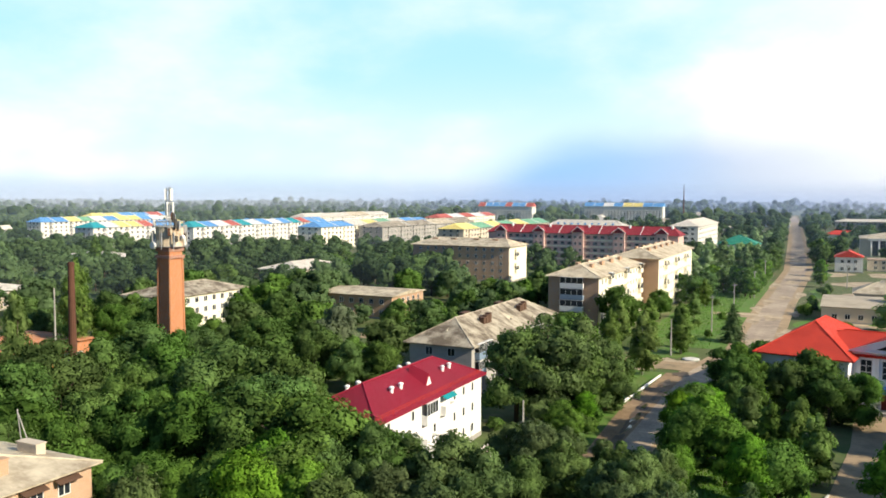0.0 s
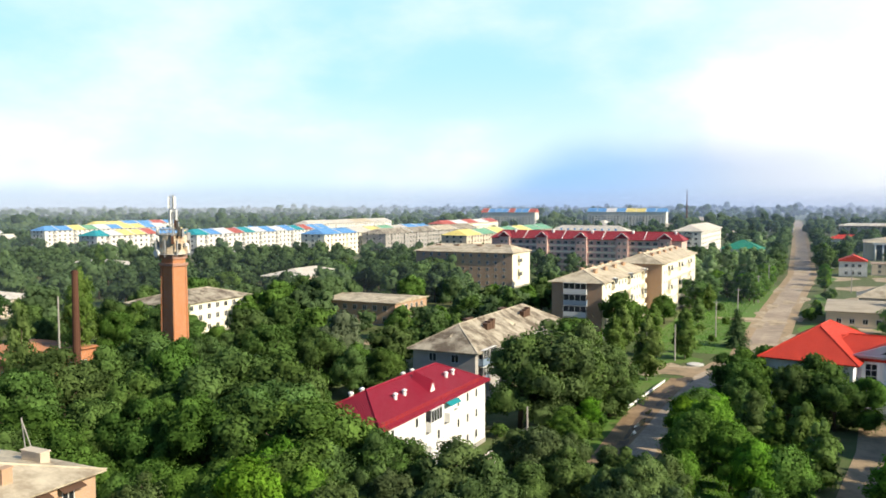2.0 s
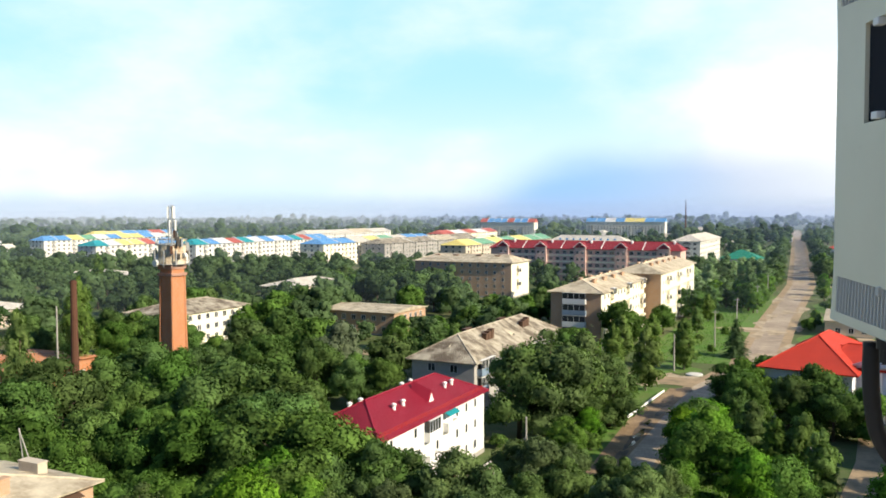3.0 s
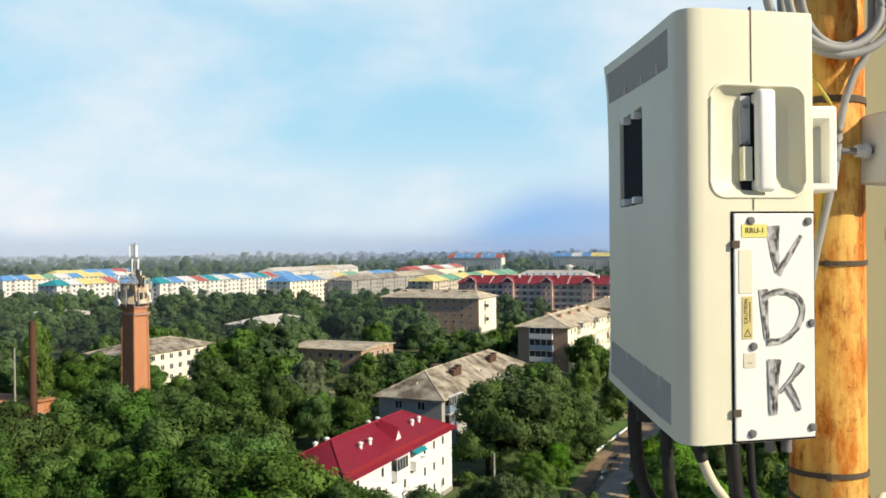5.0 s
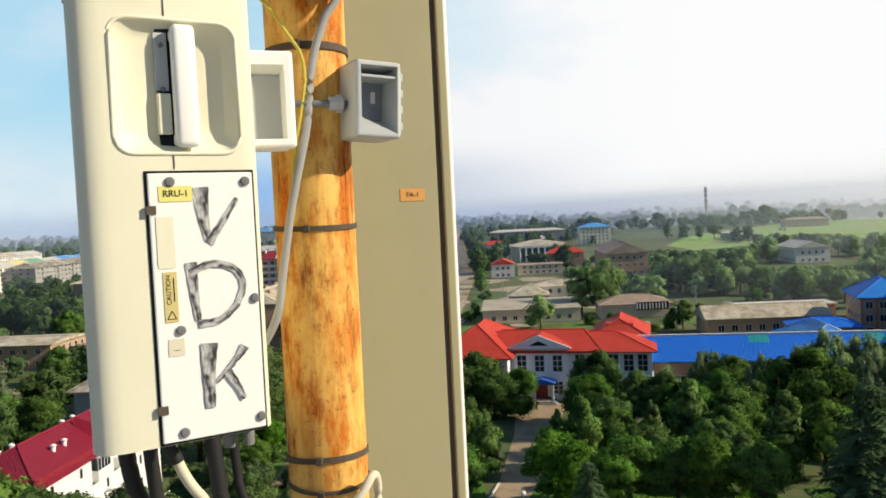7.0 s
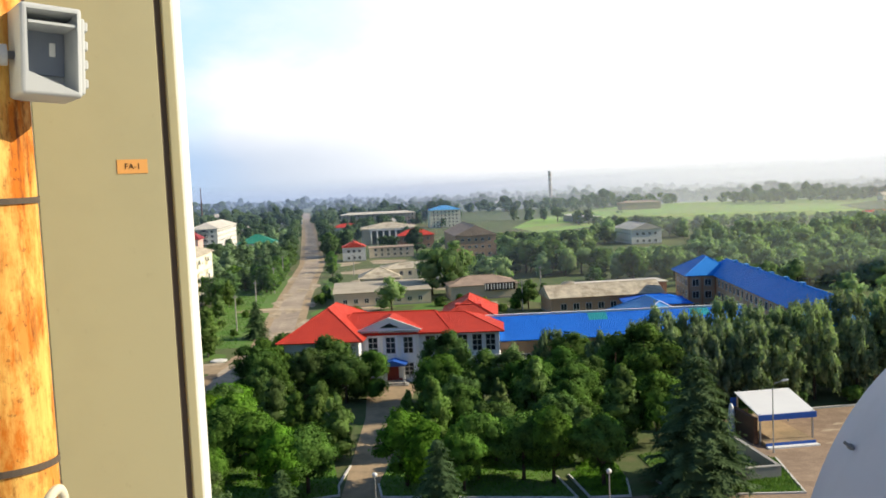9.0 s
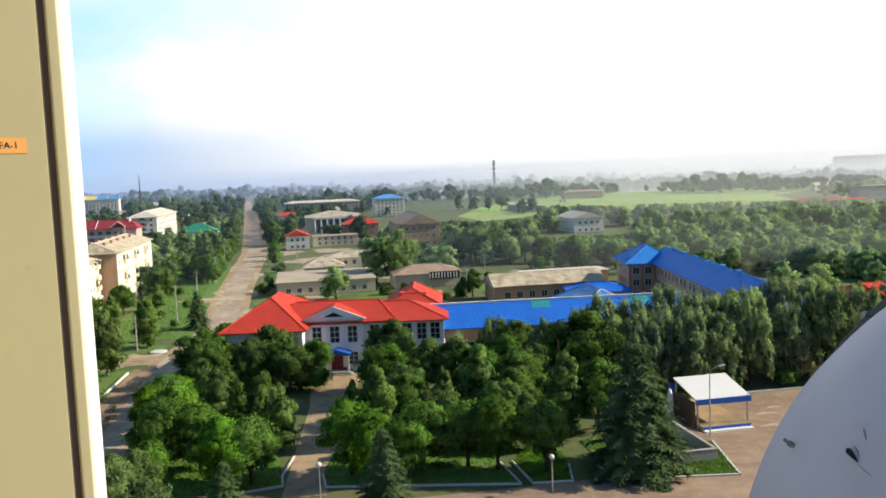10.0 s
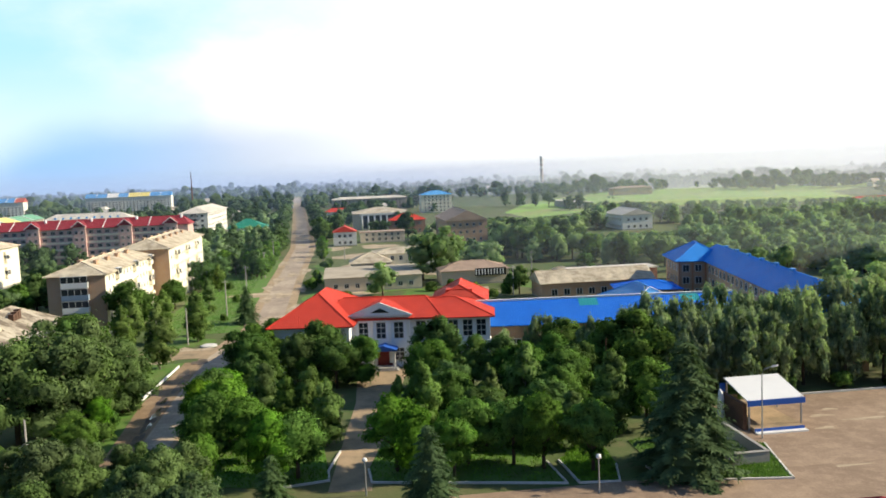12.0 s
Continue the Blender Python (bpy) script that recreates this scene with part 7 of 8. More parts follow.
M.update({
    "case": cased("cream_case", (0.81, 0.785, 0.60), 0.42, 0.18),
    "grille": cased("grey_grille", (0.60, 0.60, 0.55), 0.6, 0.3),
    # blue-grey that paints shade inside the bracket and behind the louvres
    "inner_shade": cased("blue_grey_shade", (0.24, 0.27, 0.32), 0.5, 0.4),
    "case_white": cased("white_cover_plate", (0.90, 0.90, 0.86), 0.42, 0.12),
    "cast": cased("cast_aluminium_paint", (0.50, 0.52, 0.52), 0.5, 0.3),
    "pole": streaked("rusty_yellow_paint", (0.84, 0.52, 0.13), (0.58, 0.16, 0.010), (0.12, 0.032, 0.008)),
    "plate": cased("beige_aerial_back", (0.40, 0.372, 0.22), 0.55, 0.25, 200.0),
    "radome": cased("white_radome", (0.80, 0.79, 0.75), 0.5, 0.2),
    "groove": cased("brown_seal", (0.10, 0.075, 0.055), 0.7, 0.4),
    # near-black that paints the shade inside the radio unit's slots
    "dark": cased("recess_shade", (0.012, 0.015, 0.022), 0.95, 0.2),
    "cable_grey": cased("grey_cable", (0.34, 0.34, 0.33), 0.5, 0.25),
    "cable_black": cased("black_cable", (0.018, 0.018, 0.018), 0.5, 0.25),
    "cable_cream": cased("cream_cable", (0.72, 0.66, 0.50), 0.5, 0.2),
    "cable_yellow": cased("yellow_green_wire", (0.55, 0.45, 0.06), 0.5, 0.2),
    "screw": cased("zinc_screw", (0.20, 0.20, 0.20), 0.35, 0.5),
    "label_yellow": cased("yellow_label", (0.80, 0.74, 0.22), 0.5, 0.1),
    "label_orange": cased("orange_label", (0.72, 0.36, 0.10), 0.5, 0.1),
    "label_tan": cased("tan_caution_label", (0.66, 0.55, 0.22), 0.5, 0.1),
    "label_pale": cased("pale_label", (0.72, 0.68, 0.52), 0.5, 0.1),
    "ink": cased("black_ink", (0.015, 0.015, 0.015), 0.9, 0.0),
    "marker": marker("dry_marker"),
    "dish": cased("grey_blue_dish", (0.42, 0.42, 0.49), 0.45, 0.25, 120.0),
})

EZ = 33.0
bm = bmesh.new()
box(bm, -11, 7, -17, 2.3, -0.05, 31.3)
solid("roof_building", Matrix(), bm, M["concrete"], "tall plain building whose roof carries the aerials", "building", kind="structure")


def cut(me, cutters):
    """Carve cutter meshes out of a mesh."""
    host = bpy.data.objects.new("carved", me)
    scene.collection.objects.link(host)
    tools = []
    for c in cutters:
        t = bpy.data.objects.new("tool", c)
        scene.collection.objects.link(t)
        md = host.modifiers.new("carve", "BOOLEAN")
        md.operation, md.object, md.solver = "DIFFERENCE", t, "EXACT"
        tools.append(t)
    dg = bpy.context.evaluated_depsgraph_get()
    out = bpy.data.meshes.new_from_object(host.evaluated_get(dg))
    for o in [host] + tools:
        bpy.data.objects.remove(o)
    return out


def prism(pts, z0, z1):
    bm = bmesh.new()
    lo = [bm.verts.new((x, y, z0)) for x, y in pts]
    hi = [bm.verts.new((x, y, z1)) for x, y in pts]
    bm.faces.new(lo[::-1]), bm.faces.new(hi)
    for i in range(len(pts)):
        j = (i + 1) % len(pts)
        bm.faces.new((lo[i], lo[j], hi[j], hi[i]))
    return bm


def rounded(bm, off, seg=3, pick=None):
    es = [e for e in bm.edges if pick is None or pick(e)]
    bmesh.ops.bevel(bm, geom=es, offset=off, segments=seg, profile=0.5, affect="EDGES")
    return bm


def block(x0, x1, y0, y1, z0, z1, off=0.0, seg=2):
    bm = bmesh.new()
    box(bm, x0, x1, y0, y1, z0, z1)
    return rounded(bm, off, seg) if off else bm


def curve_pts(pts, n=8):
    """A smooth line through points."""
    P = [Vector(p) for p in pts]
    P = [P[0] * 2 - P[1]] + P + [P[-1] * 2 - P[-2]]
    out = []
    for i in range(1, len(P) - 2):
        for k in range(n):
            t = k / n
            a, b, c, d = P[i - 1], P[i], P[i + 1], P[i + 2]
            out.append(0.5 * ((2 * b) + (c - a) * t + (2 * a - 5 * b + 4 * c - d) * t * t + (3 * b - a - 3 * c + d) * t * t * t))
    return out + [P[-2]]


def cable(name, pts, r, material, label, category="cable"):
    bm = bmesh.new()
    tube(bm, curve_pts(pts), r, 10)
    return solid(name, pose(0, 0, EZ), bm, M[material], label, category, smooth=True)


# the remote radio unit
unit = thing("radio_unit", pose(0, 0, EZ), "cream remote radio unit with a carry handle, hand-lettered in black marker", "radio unit")
FRONT = [(0.2255, 0.8738), (0.389, 0.903), (0.389, 1.252), (0.2375, 1.252)]


def side_x(y):
    """Where the casing's flank stands at a depth y."""
    return 0.2255 + 0.012 * (y - 0.876) / 0.376


def swept(v):
    """The casing's ends rise towards the back and flare out at the back corner."""
    k = min(max((v.y - 0.88) / 0.37, 0.0), 1.0)
    out = 0.0
    if v.z > 0.15:
        out = ((v.z - 0.15) / 0.12) ** 2 * 0.007
    elif v.z < -0.13:
        out = ((-0.13 - v.z) / 0.09) ** 2 * 0.004
    if v.x < 0.30:
        v.x -= out * k
    if v.z > 0.19 or v.z < -0.14:
        v.z += 0.015 * k ** 1.4


def layered(pts, zs):
    """An upright casing of the given outline in several courses."""
    bm = bmesh.new()
    rings = [[bm.verts.new((x, y, z)) for x, y in pts] for z in zs]
    bm.faces.new(rings[0][::-1]), bm.faces.new(rings[-1])
    for lo_, hi_ in zip(rings, rings[1:]):
        for i in range(len(pts)):
            j = (i + 1) % len(pts)
            bm.faces.new((lo_[i], lo_[j], hi_[j], hi_[i]))
    return bm


def corner(p, q, r, rad, n=7):
    """Points of the rounded corner at q."""
    q = Vector(q)
    a_, b_ = q + (Vector(p) - q).normalized() * rad, q + (Vector(r) - q).normalized() * rad
    return [tuple(a_ * (1 - t) ** 2 + q * 2 * t * (1 - t) + b_ * t * t) for t in np.linspace(0, 1, n).tolist()]


F0, F1, F2, F3 = FRONT
outline = corner(F3, F0, F1, 0.030) + corner(F0, F1, F2, 0.007, 4) + [F2, F3] + [(side_x(y), y) for y in (1.16, 1.07, 0.98)]
bm = layered(outline, (-0.219, -0.2, -0.18, -0.16, -0.14, -0.05, 0.06, 0.15, 0.17, 0.19, 0.21, 0.23, 0.25, 0.262))
for q_ in bm.verts:
    swept(q_.co)
rounded(bm, 0.007, 3, lambda e: e.calc_face_angle(0.0) > 1.0 and abs(e.verts[0].co.z - e.verts[1].co.z) < 0.01)
body = finish("body", bm, M["case"])
rec = bmesh.new()
FRONT_TURN = pose(0.2255, 0.8738, 0, 0, 0, math.degrees(math.atan2(0.027, 0.151)))
levels = ((-0.012, 0.0300, 0.1600, 0.0475, 0.1855), (0.0, 0.0365, 0.1540, 0.0545, 0.1790), (0.004, 0.0395, 0.1520, 0.0580, 0.1750), (0.010, 0.0440, 0.1440, 0.0640, 0.1690), (0.0125, 0.0500, 0.1320, 0.0720, 0.1610))
rows = []
rim = []
for y, x0, x1, z0, z1 in levels:
    c = 0.017
    ring = []
    for cx, cz, a0 in ((x1 - c, z1 - c, 0), (x0 + c, z1 - c, 90), (x0 + c, z0 + c, 180), (x1 - c, z0 + c, 270)):
        ring += [(cx + c * math.cos(radians(a0 + 18 * k)), cz + c * math.sin(radians(a0 + 18 * k))) for k in range(6)]
    rows.append([rec.verts.new(FRONT_TURN @ Vector((x, y * (0.75 + 0.8 * (x - x0) / (x1 - x0)) if y > 0 else y, z))) for x, z in ring])
    if y == 0.0:
        rim = [FRONT_TURN @ Vector((x, 0.0004, z)) for x, z in ring]
rec.faces.new(rows[0]), rec.faces.new(rows[-1][::-1])
for p_, q_ in zip(rows, rows[1:]):
    for k in range(len(p_)):
        rec.faces.new((p_[k], p_[(k + 1) % len(p_)], q_[(k + 1) % len(p_)], q_[k]))
bmesh.ops.recalc_face_normals(rec, faces=rec.faces)
slot = block(0.2, 0.262, 1.040, 1.172, 0.056, 0.182)


def louvre_cut(z0, z1):
    """A recess for a louvred strip that follows the swept end of the casing."""
    bm = bmesh.new()
    ys = np.linspace(0.918, 1.240, 9).tolist()
    rings = []
    for y in ys:
        pts = [Vector((side_x(y) + 0.004, y, z0)), Vector((side_x(y) + 0.004, y, z1)), Vector((0.19, y, z1)), Vector((0.19, y, z0))]
        for p_ in pts:
            swept(p_)
        rings.append([bm.verts.new(p_) for p_ in pts])
    bm.faces.new(rings[0]), bm.faces.new(rings[-1][::-1])
    for p_, q_ in zip(rings, rings[1:]):
        for k in range(4):
            bm.faces.new((p_[k], p_[(k + 1) % 4], q_[(k + 1) % 4], q_[k]))
    bmesh.ops.recalc_face_normals(bm, faces=bm.faces)
    return bm


gr1, gr2 = louvre_cut(0.204, 0.249), louvre_cut(-0.206, -0.158)
me = cut(body, [finish("tool", c, M["case"]) for c in (rec, slot, gr1, gr2)])
me.polygons.foreach_set("use_smooth", [True] * len(me.polygons))
me.set_sharp_from_angle(angle=radians(28))
part("body", me, None, unit)
bm = bmesh.new()
tube(bm, rim + rim[:2], 0.0022, 8, caps=False)
part("recess_bead", bm, M["case"], unit, "raised bead round the handle recess", smooth=True)
def louvre_gap_shade(z0, z1):
    """The dark sheet behind a louvred strip; it paints the shade between the slats."""
    bm = bmesh.new()
    rings = []
    for y in np.linspace(0.919, 1.239, 9).tolist():
        pts = [Vector((side_x(y) + e, y, z)) for e, z in ((0.0030, z0), (0.0030, z1), (0.0039, z1), (0.0039, z0))]
        for p_ in pts:
            swept(p_)
        rings.append([bm.verts.new(p_) for p_ in pts])
    bm.faces.new(rings[0]), bm.faces.new(rings[-1][::-1])
    for p_, q_ in zip(rings, rings[1:]):
        for k in range(4):
            bm.faces.new((p_[k], p_[(k + 1) % 4], q_[(k + 1) % 4], q_[k]))
    return bm


# shade in the slat gaps is put in as a dark sheet
for z0, z1 in ((0.2045, 0.2485), (-0.2055, -0.1585)):
    part("gap_shade_sheet", louvre_gap_shade(z0, z1), M["inner_shade"], unit)
slat = finish("slat", block(-0.0006, 0.0042, -0.0011, 0.0011, 0, 0.045), M["grille"])
for k in range(37):
    y = 0.922 + k * 0.0087
    for z in (0.204, -0.206):
        foot, head = Vector((side_x(y), y, z)), Vector((side_x(y), y, z + 0.045))
        swept(foot), swept(head)
        lean = math.degrees(math.atan2(head.x - foot.x, 0.045))
        part("slat", slat, None, unit, m=pose(foot.x, y, foot.z, 0, lean, 0) @ Matrix.Diagonal((1, 1, 1 if z > 0 else 1.06, 1)))
for z in (0.206, -0.204):
    for y in (0.955, 1.03, 1.12):
        lug = Vector((side_x(y) - 0.001, y, z + (0.004 if z > 0 else 0.042)))
        swept(lug)
        part("louvre_lug", block(-0.003, 0.004, -0.003, 0.003, -0.006, 0.006, 0.001), M["grille"], unit, m=pose(*lug))
# the slot's inner shade is put in as a near-black plate
part("slot_shade_plate", block(0.240, 0.260, 1.042, 1.170, 0.058, 0.180), M["dark"], unit, "blue-black plate painting the shade inside the side slot")
for y in (1.075, 1.130):
    for z in (0.058, 0.172):
        part("slot_lug", block(0.229, 0.241, y, y + 0.014, z, z + 0.009, 0.001), M["case_white"], unit)
FT = math.degrees(math.atan2(0.027, 0.151))


def on_front(x, z, out=0.0):
    """A pose on the sloping front: x to the right along it, y into the unit, z up."""
    return pose(x, 0.876 + (x - 0.238) * 0.1795, z, 0, 0, FT) @ pose(0, -out, 0)


part("seam", block(-0.0007, 0.0007, -0.0006, 0.004, 0.182, 0.266), M["groove"], unit, m=on_front(0.311, 0))
part("seam", block(-0.0007, 0.0007, -0.0006, 0.004, 0.040, 0.056), M["groove"], unit, m=on_front(0.3125, 0))
# near-black plate paints the shade round and behind the handle
part("handle_shade_plate", block(-0.0060, 0.024, 0.0085, 0.030, 0.0595, 0.1755, 0.001), M["dark"], unit, m=on_front(0.310, 0))
part("handle", block(-0.0112, 0.0112, -0.009, 0.005, 0.060, 0.1745, 0.0055, 4), M["case_white"], unit, "white vertical carry handle", m=on_front(0.3262, 0), smooth=True)
for z in (0.062, 0.159):
    part("handle_root", block(-0.009, 0.009, -0.004, 0.016, z, z + 0.012, 0.003), M["case_white"], unit, m=on_front(0.3250, 0))
part("handle_label", block(-0.006, 0.006, 0.008, 0.012, 0.114, 0.168), M["cast"], unit, m=on_front(0.3085, 0))
part("handle_latch", block(-0.006, 0.006, 0.003, 0.012, 0.073, 0.111, 0.001), M["case"], unit, m=on_front(0.3085, 0))
for z in (0.156, 0.115):
    bm = bmesh.new()
    tube(bm, [(0, 0.0045, z), (0, 0.010, z)], 0.0024, 8)
    part("screw", bm, M["screw"], unit, m=on_front(0.3085, 0))

# the white cover plate with its lettering
PX, PZ, PW, PH = 0.287, 0.036, 0.098, 0.252
gas = part("gasket", block(-0.0024, PW / math.cos(radians(FT)) + 0.0024, -0.0014, 0.004, PZ - PH - 0.0024, PZ + 0.0024, 0.001), M["ink"], unit, "black gasket round the plate", m=on_front(PX, 0))
plate_ = part("cover_plate", block(0, PW / math.cos(radians(FT)), -0.0035, 0.002, PZ - PH, PZ, 0.0012), M["case_white"], unit, "white screwed cover plate", m=on_front(PX, 0))


def at_plate(s, t, lift=0.0038):
    return pose(s * PW / math.cos(radians(FT)), -lift, PZ - t * PH)


for s, t in ((0.20, 0.032), (0.92, 0.035), (0.22, 0.585), (0.955, 0.49), (0.20, 0.968), (0.955, 0.955)):
    bm = bmesh.new()
    tube(bm, [(0, 0.001, 0), (0, -0.002, 0), (0, -0.003, 0)], (0.0046, 0.0046, 0.0036), 14)
    tube(bm, [(0, -0.0031, 0), (0, -0.0034, 0)], 0.0018, 6)
    part("screw", bm, M["screw"], plate_, m=at_plate(s, t, 0.0035))
for t in (0.135, 0.875):
    part("clip", block(-0.003, 0.006, -0.001, 0.002, -0.004, 0.004), M["groove"], plate_, m=at_plate(0.0, t))
part("sticker", block(0, 0.016, -0.0004, 0, -0.048, 0, 0), M["case"], plate_, m=at_plate(0.05, 0.16))
lab = part("unit_label", block(0, 0.031, -0.0004, 0, -0.0145, 0), M["label_yellow"], plate_, "yellow label", m=at_plate(0.09, 0.048))
words("RRU-1", 0.0088, "lettering", "ink", lab, pose(0.0155, -0.0006, -0.0072, 90, 0, 0))
lab = part("caution_label", block(0, 0.0125, -0.0004, 0, -0.047, 0), M["label_tan"], plate_, "tan caution label", m=at_plate(0.085, 0.365))
words("CAUTION", 0.0062, "lettering", "ink", lab, pose(0.0045, -0.0006, -0.0165, 90, -90, 0))
part("text_bar", block(0.0088, 0.0098, -0.0006, -0.0004, -0.028, -0.006), M["ink"], lab)
bm = bmesh.new()
for (x0, z0), (x1, z1) in zip(((0.002, -0.044), (0.0105, -0.044), (0.0062, -0.0365)), ((0.0105, -0.044), (0.0062, -0.0365), (0.002, -0.044))):
    tube(bm, [(x0, -0.0005, z0), (x1, -0.0005, z1)], 0.0004, 4)
part("warning_sign", bm, M["ink"], lab)
lab = part("small_label", block(0, 0.0145, -0.0004, 0, -0.016, 0), M["label_pale"], plate_, "pale square label", m=at_plate(0.10, 0.615))
part("text_bar", block(0.004, 0.0105, -0.0006, -0.0004, -0.011, -0.0105), M["ink"], lab)


def stroke(pts, w0, w1):
    """One pull of a broad marker over the plate: (s, t) points, with the widths at both ends."""
    bm = bmesh.new()
    lay = bm.loops.layers.uv.new("uv")
    line = curve_pts([((s - 0.045) * PW, 0, -t * PH) for s, t in pts], 6)
    rows, run = [], 0.0
    for i, p in enumerate(line):
        d = (line[min(i + 1, len(line) - 1)] - line[max(i - 1, 0)]).normalized()
        n_ = Vector((-d.z, 0, d.x))
        w = w0 + (w1 - w0) * i / (len(line) - 1) + 0.0006 * math.sin(i * 1.9)
        run += (p - line[i - 1]).length if i else 0
        rows.append((bm.verts.new(p + n_ * w / 2), bm.verts.new(p - n_ * w / 2), run))
    for (a0, b0, r0), (a1, b1, r1) in zip(rows, rows[1:]):
        f = bm.faces.new((a0, b0, b1, a1))
        for lp, uv in zip(f.loops, ((r0 * 40, 0), (r0 * 40, 1), (r1 * 40, 1), (r1 * 40, 0))):
            lp[lay].uv = uv
    ex = bmesh.ops.extrude_face_region(bm, geom=bm.faces[:])
    bmesh.ops.translate(bm, verts=[g for g in ex["geom"] if isinstance(g, bmesh.types.BMVert)], vec=(0, -0.0003, 0))
    return bm


for i, (pts, w0, w1) in enumerate((
        ([(0.53, 0.055), (0.545, 0.16), (0.585, 0.262)], 0.0165, 0.007),
        ([(0.585, 0.268), (0.72, 0.195), (0.89, 0.100)], 0.0085, 0.0045),
        ([(0.40, 0.335), (0.415, 0.44), (0.44, 0.555)], 0.0115, 0.006),
        ([(0.38, 0.375), (0.60, 0.345), (0.82, 0.370), (0.90, 0.435), (0.83, 0.510)], 0.0075, 0.0065),
        ([(0.84, 0.505), (0.66, 0.560), (0.44, 0.568)], 0.0060, 0.0075),
        ([(0.53, 0.645), (0.515, 0.74), (0.51, 0.890)], 0.0165, 0.009),
        ([(0.88, 0.672), (0.82, 0.705), (0.74, 0.735)], 0.0095, 0.004),
        ([(0.76, 0.730), (0.66, 0.770), (0.58, 0.795)], 0.0055, 0.004),
        ([(0.69, 0.760), (0.78, 0.815), (0.85, 0.875)], 0.0085, 0.005))):
    part("marker_stroke", stroke(pts, w0, w1), M["marker"], plate_, m=pose(0, -0.0038 - 0.0002 * i, PZ))
part("side_flange", block(0.384, 0.393, 0.912, 0.99, -0.221, 0.262, 0.003), M["case"], unit)
for x, y, r in ((0.262, 1.14, 0.016), (0.300, 1.05, 0.011), (0.345, 1.05, 0.013), (0.370, 1.05, 0.009), (0.355, 0.95, 0.006), (0.375, 0.95, 0.006)):
    bm = bmesh.new()
    tube(bm, [(x, y, -0.216), (x, y, -0.228), (x, y, -0.229), (x, y, -0.245)], (r * 1.25, r * 1.25, r, r), 14)
    part("cable_gland", bm, M["screw"] if r < 0.01 else M["cable_black"], unit)

# cables out of its foot
cable("power_cable", [(0.255, 1.18, -0.225), (0.256, 1.18, -0.29), (0.272, 1.18, -0.36), (0.33, 1.16, -0.44), (0.42, 1.12, -0.60), (0.45, 1.10, -1.2)], 0.0105, "cable_black", "thick black cable hanging from the radio unit")
cable("power_cable", [(0.283, 1.12, -0.225), (0.284, 1.12, -0.30), (0.296, 1.12, -0.37), (0.35, 1.11, -0.48), (0.43, 1.09, -0.7), (0.45, 1.08, -1.2)], 0.0085, "cable_black", "thick black cable hanging from the radio unit")
cable("cream_cable", [(0.300, 1.05, -0.245), (0.312, 1.05, -0.288), (0.331, 1.05, -0.322), (0.362, 1.05, -0.352), (0.42, 1.04, -0.40), (0.44, 1.03, -0.6), (0.45, 1.03, -1.2)], 0.0065, "cable_cream", "cream insulated cable with a black sleeve")
cable("cable_sleeve", [(0.298, 1.05, -0.243), (0.302, 1.05, -0.260), (0.309, 1.05, -0.280)], 0.0078, "cable_black", "black sleeve on the cream cable")
cable("feeder_cable", [(0.347, 1.05, -0.245), (0.352, 1.05, -0.304), (0.359, 1.05, -0.349), (0.40, 1.05, -0.5), (0.44, 1.05, -1.2)], 0.0095, "cable_black", "black feeder cable hanging from the radio unit")
cable("signal_cable", [(0.371, 1.05, -0.24), (0.375, 1.05, -0.314), (0.384, 1.05, -0.352), (0.41, 1.05, -0.5), (0.44, 1.06, -1.2)], 0.0055, "cable_black", "thin dark cable hanging from the radio unit")

# the pole
PCX, PCY, PR = 0.4875, 1.074, 0.0485
bm = bmesh.new()
tube(bm, [(PCX, PCY, z) for z in (-1.72, -1.0, -0.3, 0.3, 1.2)], PR, 40)
solid("mast_pole", pose(0, 0, EZ), bm, M["pole"], "steel mast pole with rusty yellow paint", "pole", smooth=True)


def strap(z, tilt, w, material, label):
    ob = thing("cable_tie", pose(PCX, PCY, EZ + z, tilt, 0, 0), label, "cable tie", "ties round the pole")
    bm = bmesh.new()
    n = 36
    rows = []
    for k in range(n):
        a_ = 2 * math.pi * k / n
        rows.append([bm.verts.new((math.cos(a_) * r, math.sin(a_) * r, zz)) for r, zz in ((PR + 0.0003, -w / 2), (PR + 0.0022, -w / 2), (PR + 0.0022, w / 2), (PR + 0.0003, w / 2))])
    for k in range(n):
        p_, q_ = rows[k], rows[(k + 1) % n]
        for i in range(4):
            bm.faces.new((p_[i], p_[(i + 1) % 4], q_[(i + 1) % 4], q_[i]))
    part("band", bm, M[material], ob, smooth=False)
    part("lock", block(-0.004, 0.004, -PR - 0.0065, -PR - 0.001, -w * 0.7, w * 0.7, 0.001), M[material], ob, m=pose(0, 0, 0, 0, 0, -25))
    return ob


strap(-0.0225, 2, 0.0062, "groove", "brown-black cable tie round the rusty pole")
strap(0.186, -3, 0.0085, "groove", "wide dark cable tie holding cables to the pole")
strap(-0.302, -4, 0.0068, "groove", "dark cable tie low on the rusty pole")
strap(-0.334, 5, 0.0050, "groove", "thin dark cable tie low on the rusty pole")

# clamp that carries the unit: two cast brackets and the bolts between them
clamp = thing("pole_clamp", pose(0, 0, EZ), "cast grey pole clamp with two brackets and long bolts", "clamp")


